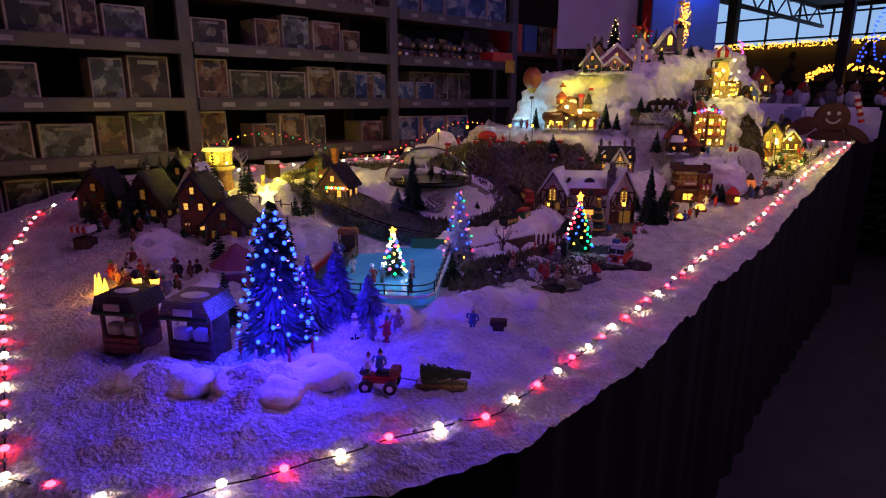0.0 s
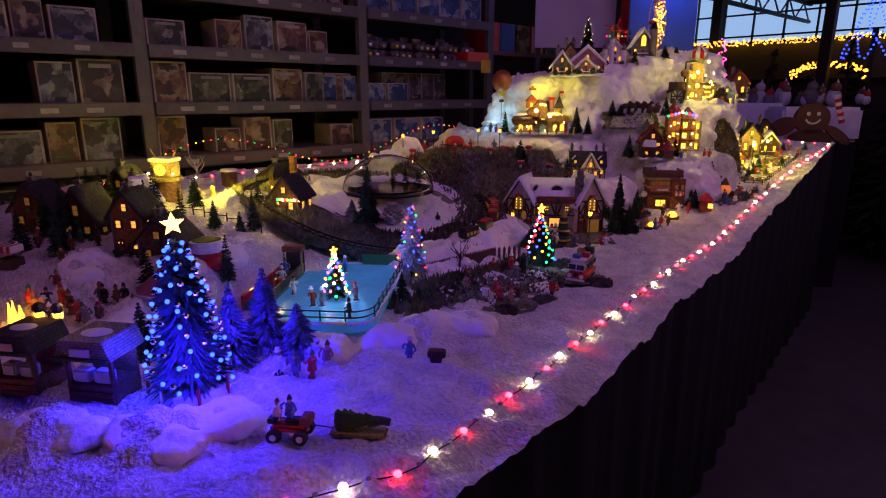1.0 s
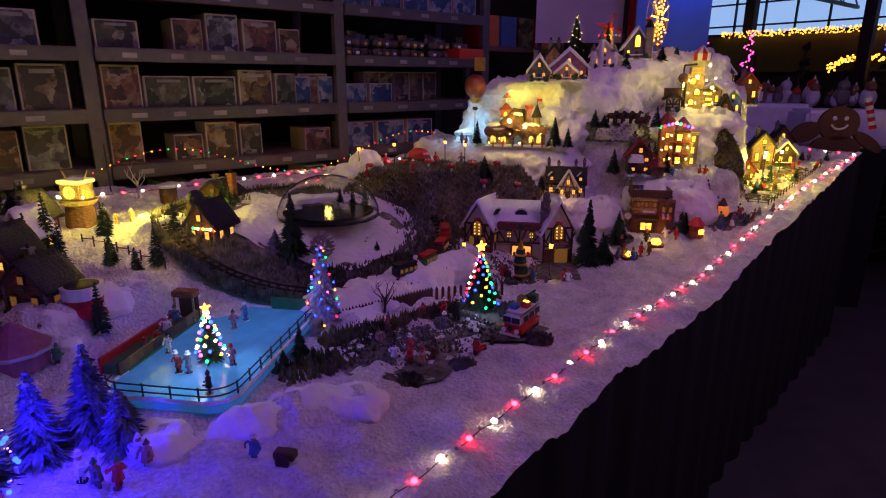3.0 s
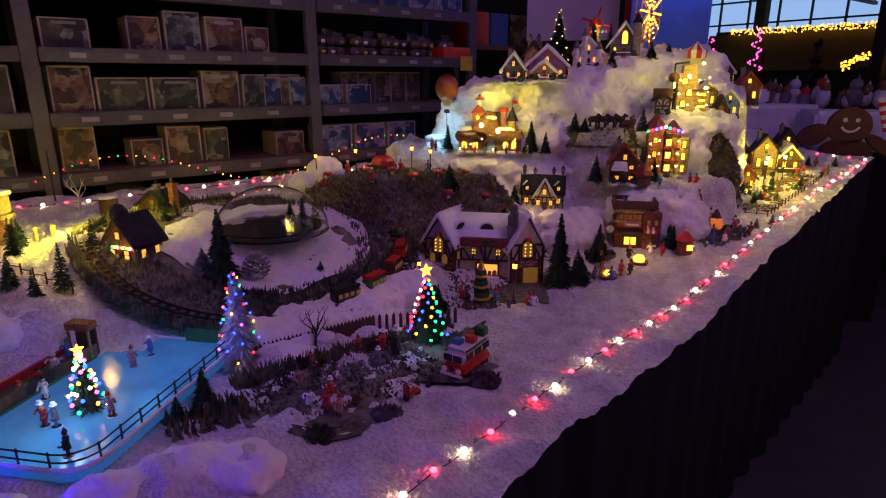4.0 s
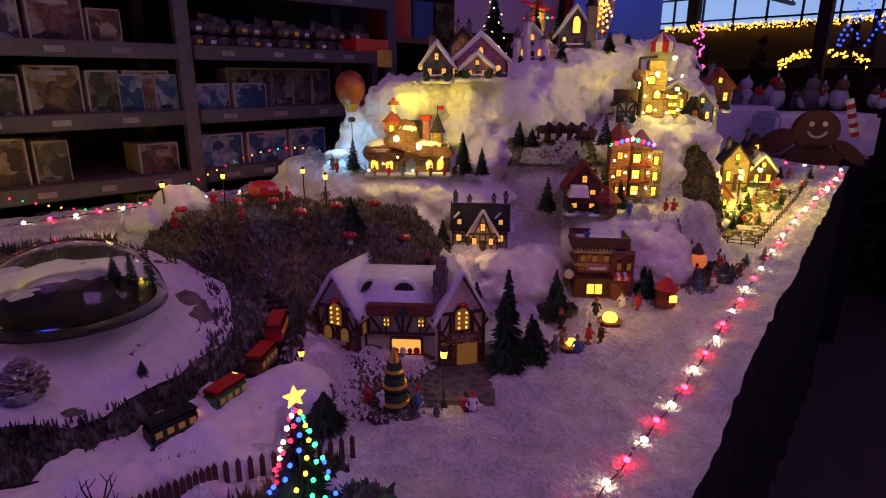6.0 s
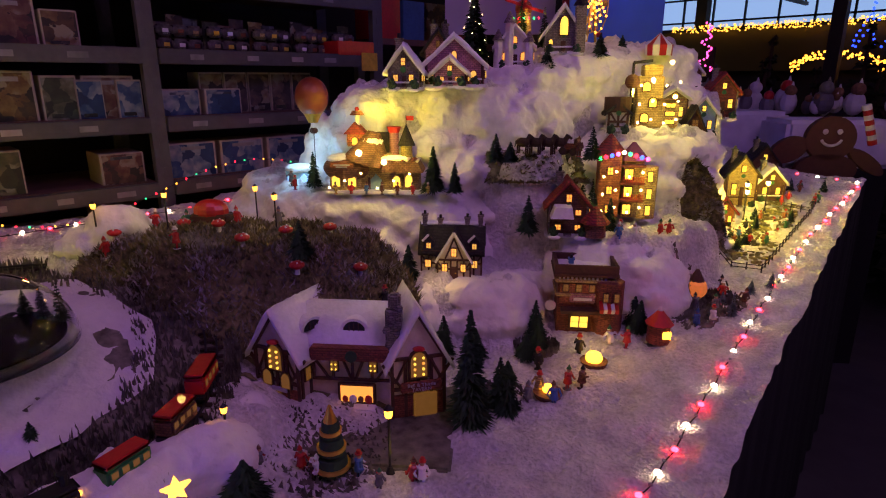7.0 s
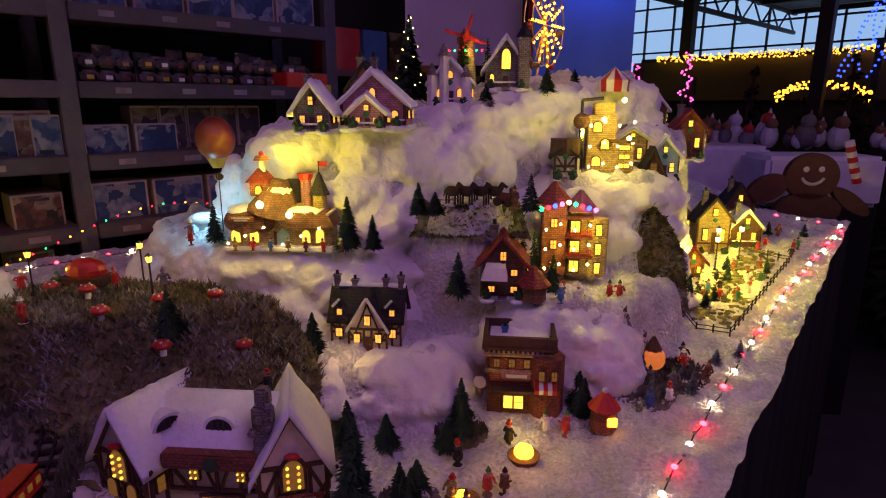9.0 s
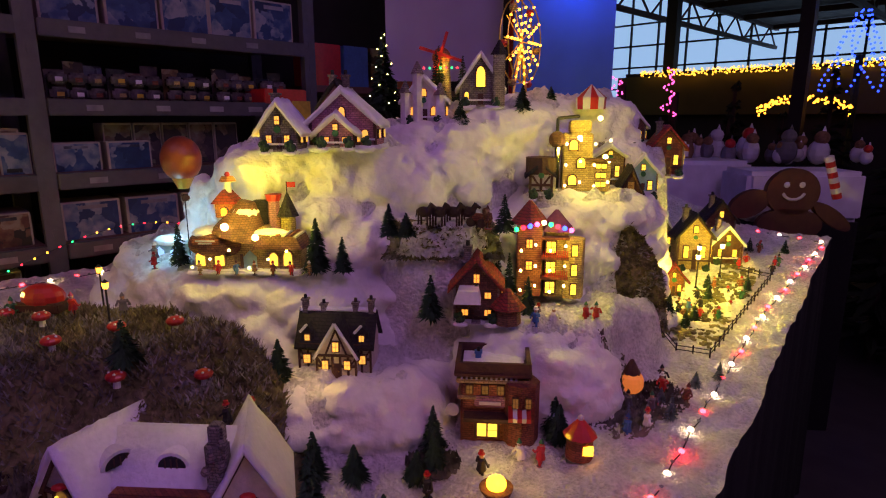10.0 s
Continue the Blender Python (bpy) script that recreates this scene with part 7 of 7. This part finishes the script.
vt = conifer(post(-0.915, 4.16), 0.09, 0.03, "small green tree lit yellow", FIR, 200, 9)
for k in range(34):
    f = rnd.random()
    x, y = -0.96 + 0.16 * rnd.random(), 4.12 + 0.75 * f
    if k % 4:
        figurine(x, y, 0.042, rnd.choice((RED, BLUE, BROWNWALL, WHITE, BLACK, GREENP, ORANGEWALL)), "tiny villager figurine in the lit village", None, rnd.random() * 360, "villagers")
    else:
        conifer(post(x, y), 0.05, 0.02, "small dark fir in the lit village", FIR, 210 + k, 7)
gr = bmesh.new()
r = random.Random(77)
for i in range(420):
    x, y = -0.95 + 0.2 * r.random(), 4.08 + 0.6 * r.random()
    if x > edge(y) - 0.14:
        continue
    a, q = r.random() * math.tau, 0.006 + 0.02 * r.random()
    box(q, q * 0.5, 0.006, x, y, rest(x, y), gr, rot=Matrix.Rotation(a, 4, "Z"))
tagged(link("moss_scraps", gr, MOSS), "scraps of dark moss scattered on the snow", "moss", kind="stuff")
ff = thing("rail_fence", pose(0, 0, 0), "low dark rail fence round the lit village", "fence", "fences")
line = [(-0.90, 4.00), (-0.755, 4.04), (-0.80, 4.60), (-0.90, 4.62)]
for (x0, y0), (x1, y1) in zip(line, line[1:]):
    n = max(3, int(math.hypot(x1 - x0, y1 - y0) / 0.035))
    for k in range(n):
        f, g = k / n, (k + 1) / n
        x, y, X, Y = x0 + (x1 - x0) * f, y0 + (y1 - y0) * f, x0 + (x1 - x0) * g, y0 + (y1 - y0) * g
        part("fence_post", stick((x, y, rest(x, y)), (x, y, rest(x, y) + 0.028), 0.002, n=5), BLACK, ff)
        for q in (0.012, 0.022):
            part("fence_rail", stick((x, y, rest(x, y) + q), (X, Y, rest(X, Y) + q), 0.0012, n=4), BLACK, ff)

# ---- light string along the table's edge ----
es = thing("edge_light_string", pose(0, 0, 0), "string of glowing red and white lamps along the table edge", "light string", "light strings")
LINE = [(-2.40, 3.6), (-2.38, 2.5), (-2.26, 1.28), (-1.7, 1.10), (-1.07, 1.04), (-0.6, 0.99), (-0.43, 1.10), (-0.38, 1.28), (-0.345, 1.43), (-0.30, 1.55), (-0.345, 1.77), (-0.41, 2.05), (-0.55, 2.79), (-0.61, 3.28), (-0.685, 3.87), (-0.735, 4.34), (-0.76, 5.03), (-1.0, 5.06)]
bulb_me = {}
run, count, last = 0.0, 0, None
for (x0, y0), (x1, y1) in zip(LINE, LINE[1:]):
    ln = math.hypot(x1 - x0, y1 - y0)
    while run < ln:
        f = run / ln
        x, y = x0 + (x1 - x0) * f + 0.003 * math.sin(count * 2.1), y0 + (y1 - y0) * f
        z = rest(x, y) + 0.009
        c = ("off", "red", "off", "white")[count % 4]
        if c not in bulb_me:
            ob = part("lamp_bulb", ball(0.004 if c == "off" else 0.0062, n=8, sz=0.7), OFFBULB if c == "off" else LED[c], es)
            bulb_me[c] = ob.data
        else:
            ob = new("lamp_bulb", bulb_me[c])
            ob.parent = es
        ob.matrix_basis = pose(x, y, z)
        if last:
            part("cable", stick(last, (x, y, z - 0.003), 0.0013, n=4), BLACK, es)
        last = (x, y, z - 0.003)
        run += 0.0362
        count += 1
    run -= ln

# ---- beyond the table: white tables, gingerbread figure, greenhouse ----
tb = thing("sheeted_table", pose(-1.62, 5.75, 0, 0, 0, 42), "table covered with a white cloth carrying ornaments", "table", "sheeted tables")
part("cloth", box(0.6, 0.4, 0.3, 0, 0, 0.94, bevel=0.02), SHEET, tb)
# black boxes under both sheets stand in for the darkness below them
part("skirt", box(0.58, 0.38, 0.94, 0, 0, 0), CLOTH, tb)
part("step", box(0.45, 0.3, 0.09, -0.2, 0.05, 1.24, bevel=0.015), SHEET, tb)
tb2 = thing("sheeted_table", pose(-1.0, 5.62, 0, 0, 0, 42), "table covered with a white cloth behind the gingerbread figure", "table", "sheeted tables")
part("cloth", box(0.5, 0.3, 0.22, 0.0, 0.1, 1.0, bevel=0.02), SHEET, tb2)
part("skirt", box(0.48, 0.28, 1.0, 0.0, 0.1, 0), CLOTH, tb2)
gb = thing("gingerbread_figure", pose(-0.955, 5.34, 1.0, 0, 0, 42), "big flat brown gingerbread figure with white icing smile", "ornament")
bm = prism([(0.105 * math.cos(a), 0.155 + 0.095 * math.sin(a)) for a in [math.tau * k / 28 for k in range(28)]], 0.03)
prism([(0.13 * math.cos(a), 0.02 + 0.07 * math.sin(a)) for a in [math.tau * k / 24 for k in range(24)]], 0.03, bm)
for s in (-1, 1):
    prism([(s * 0.165 + 0.075 * math.cos(a) - (0.02 * math.sin(a)), (0.105 if s < 0 else 0.055) + 0.048 * math.sin(a) - s * 0.035 * math.cos(a)) for a in [math.tau * k / 20 for k in range(20)]], 0.03, bm, 0.002)
part("body", bm, GINGER, gb)
for s in (-1, 1):
    part("icing_eye", ball(0.012, s * 0.03, -0.002, 0.185, n=10, sy=0.4), WHITE, gb)
bm = bmesh.new()
for k in range(8):
    a0, a1 = math.pi * (1.12 + 0.76 * k / 8), math.pi * (1.12 + 0.76 * (k + 1) / 8)
    stick((0.045 * math.cos(a0), -0.003, 0.165 + 0.04 * math.sin(a0)), (0.045 * math.cos(a1), -0.003, 0.165 + 0.04 * math.sin(a1)), 0.006, bm)
part("icing_smile", bm, WHITE, gb)
part("easel", stick((0, 0.03, 0.15), (0, 0.14, -0.2), 0.01), BARK, gb)
cc = thing("candy_cane", pose(-0.83, 5.47, 1.13, 0, -18, 42), "large red and white striped candy cane", "ornament")
for k in range(8):
    part("stripe", cone(0.018, 0.018, 0.022, 0, 0, 0.022 * k - 0.0, n=10), (RED, WHITE)[k % 2], cc)
for k in range(36):
    a = rnd.random()
    x, y = -1.95 + 1.35 * a, 5.65 + 0.25 * rnd.random() + 0.5 * a
    z = 1.25 + 0.02 * rnd.random()
    t = thing("ornament", pose(x, y, z - 0.02), rnd.choice(("white snow owl ornament on the sheeted table", "white snowman ornament on the sheeted table", "brown plush animal on the sheeted table")), "ornament", "table ornaments")
    c = rnd.choice((SHEET, SHEET, PLUSH, GREYCOAT))
    q = 0.55 + 0.5 * rnd.random()
    part("body", ball(0.05 * q, 0, 0, 0.04 * q, n=10, sz=1.1 + 0.4 * rnd.random()), c, t)
    part("head", ball(0.034 * q, 0.01 * q, -0.01, 0.11 * q, n=10), rnd.choice((c, RED, PLUSH)), t)
    part("ear", cone(0.012 * q, 0.002, 0.03 * q, 0.015 * q, -0.005, 0.135 * q, n=6), c, t)
for k in range(26):
    x, y = -2.2 + 3.2 * rnd.random(), 6.6 + 1.5 * rnd.random()
    conifer(pose(x, y, 0.0), 1.5 + 0.35 * rnd.random(), 0.35, "dim dark artificial tree in the shop beyond", PLANT, 300 + k, 7, "shop trees", dense=18)
back_wall = box(9, 0.06, 0.42, 0.6, 9.2, 1.48)
tagged(link("hanging_backdrop", back_wall, OCHREBACK), "long ochre cloth hung below the roof lights", "backdrop", kind="structure")
# added dark board in place of the unlit depth behind the trees
tagged(link("wall_far", box(9, 0.1, 1.95, 0.6, 9.4, 0), DARKWALL), "dark board standing in for the unlit depth beyond the shop tables", "wall", kind="structure")
gv, gf = [], []
for k in range(1500):
    c, q = Vector((-3.6 + 8.4 * rnd.random(), 9.1 + 0.05 * rnd.random(), 1.885 + 0.07 * rnd.random())), 0.006 + 0.006 * rnd.random()
    o = len(gv)
    gv += [tuple(c + Vector(d) * q) for d in ((1, 0, 0), (-1, 0, 0), (0, 1, 0), (0, -1, 0), (0, 0, 1), (0, 0, -1))]
    gf += [(o + a, o + b, o + e) for a in (0, 1) for b in (2, 3) for e in (4, 5)]
gm = bpy.data.meshes.new("garland_lights")
gm.from_pydata(gv, [], gf)
gm.materials.append(lit("garland_glow", (1.0, 0.50, 0.05), 2.6))
tagged(new("garland_lights", gm), "dense band of amber fairy lights", "garland", kind="stuff")
for cx, cy, cz, c, n, lab in ((-1.75, 8.3, 1.50, "amber", 110, "arch of amber fairy lights"), (-2.15, 6.75, 1.62, "pink", 30, "spiral of pink lights"), (-2.5, 6.65, 1.70, "pink", 18, "spiral of pink lights"), (-1.45, 8.6, 1.95, "blue", 110, "tall tree with blue lights")):
    t = thing("light_garland", pose(cx, cy, 0), lab, "light garland", "light garlands")
    me = None
    for k in range(n):
        f = k / n
        if c == "amber":
            x, z = 0.32 * math.cos(f * 3.1) + 0.05 * rnd.random(), cz - 0.05 + 0.12 * math.sin(f * 3.1) + 0.06 * rnd.random()
        else:
            x, z = 0.10 * (1.2 - f) * math.cos(f * (97 if c == "blue" else 16)) * (2.2 if c == "blue" else 0.35), cz - (0.3 if c == "blue" else 0.16) + (0.65 if c == "blue" else n * 0.011) * f
        if me is None:
            ob = part("bulb", ball(0.007 if c == "pink" else 0.010, n=6), lit(c + "_garland_bulb", tuple(BULB[c].node_tree.nodes["Principled BSDF"].inputs["Emission Color"].default_value[:3]), 4), t)
            me = ob.data
        else:
            ob = new("bulb", me)
            ob.parent = t
        ob.matrix_basis = pose(x, 0.05 * math.sin(k), z)
    part("stand", stick((0, 0.08, 0), (0, 0.08, cz), 0.03), PLANT, t)
# greenhouse roof and glazed gable
RUST = mat("rusty_truss_steel", (0.10, 0.055, 0.045), 0.7, 0.4, 12, 0.2)
gh = thing("greenhouse_frame", pose(0, 0, 0), "dark steel roof trusses and columns of the greenhouse", "steel frame", kind="structure")
for x, y, w in ((-3.41, 9.45, 0.12), (-1.6, 7.7, 0.09), (0.9, 8.6, 0.09), (3.2, 8.6, 0.09)):
    part("column", box(w, w, 3.12, x, y, 0), BLACK, gh)
for x in (-4.1, -2.0, 0.2, 2.9):
    for z in (2.70, 3.03):
        part("chord", box(0.06, 10.2, 0.06, x, 10.2, z), RUST, gh)
    for k in range(24):
        part("web", stick((x, 5.2 + 0.42 * k, 2.73 + 0.32 * (k % 2)), (x, 5.62 + 0.42 * k, 2.73 + 0.32 * ((k + 1) % 2)), 0.016, n=5), RUST, gh)
for k in range(7):
    part("purlin", box(8.2, 0.06, 0.08, -0.05, 6.0 + 1.5 * k, 3.02), RUST, gh)
tagged(link("ceiling", box(9.5, 10.3, 0.08, 0.6, 10.2, 3.12), mat("roof_board", (0.20, 0.15, 0.13), 0.8, 0.4, 6, 0.2)), "dark greenhouse roof lining", "ceiling", kind="structure")
# unseen filler, added to keep sky light from leaking between the two roofs
tagged(link("wall_lintel", box(9.2, 0.1, 0.6, 1.0, 5.1, 3.05), DARKWALL), "dark filler added between the shop ceiling and the greenhouse roof to stop sky light", "wall", kind="structure")
tagged(link("backdrop", box(16, 0.05, 2.6, 0, 15.5, 1.6), PALESKY), "pale blue dusk sky behind the glazing", "sky", kind="structure")
win = thing("window_1", pose(0, 15.2, 0), "glazed greenhouse gable with dark bars", "window", kind="structure")
for k in range(24):
    part("glazing_bar", box(0.035, 0.05, 2.6, -7 + 0.62 * k, 0, 1.6), BLACK, win)
for z in (2.05, 2.5, 2.95, 3.4):
    part("glazing_bar", box(15, 0.05, 0.035, 0, 0, z), BLACK, win)
# panels behind the mountain
for x, y, w, h, z, m_, lab in ((-1.77, 4.88, 0.42, 1.6, 1.2, BLUEPANEL, "tall blue panel behind the display"), (-2.35, 4.75, 0.55, 1.3, 1.62, LILACPANEL, "lilac banner behind the display")):
    pn = thing("back_panel", pose(x, y, 0, 0, 0, 45), lab, "panel", "back panels")
    part("board", box(w, 0.03, h, 0, 0, z), m_, pn)
    for s in (-1, 1):
        part("leg", box(0.03, 0.03, z + 0.1, s * (w / 2 - 0.03), 0.035, 0), BLACK, pn)
pn = thing("red_stand", pose(-2.06, 4.95, 0, 0, 0, 45), "tall red and white stand column", "stand")
part("column", box(0.09, 0.05, 2.3, bevel=0.01), RED, pn)
part("stripe", box(0.05, 0.05, 2.25, 0.08, 0.01), WHITE, pn)
# blue garland over the panel
bg = thing("light_garland", pose(0, 0, 0), "bunch of blue lights over the tall panel", "light garland", "light garlands")
for k in range(60):
    f = k / 59
    x, y, z = -1.80 + 0.24 * f + 0.02 * math.sin(k * 5.1), 4.84 + 0.22 * f, 2.01 + 0.03 * math.sin(k * 2.3) + 0.02 * rnd.random()
    part("bulb", ball(0.0065, x, y, z, n=6), BULB[("blue", "blue", "blue", "green")[k % 4]], bg)
part("wire", stick((-1.82, 4.83, 2.01), (-1.55, 5.06, 2.01), 0.004, n=5), BLACK, bg)
lamp("blue_garland_glow", "POINT", (-1.62, 4.80, 2.02), 2.2, (0.05, 0.16, 1.0), 0.03)
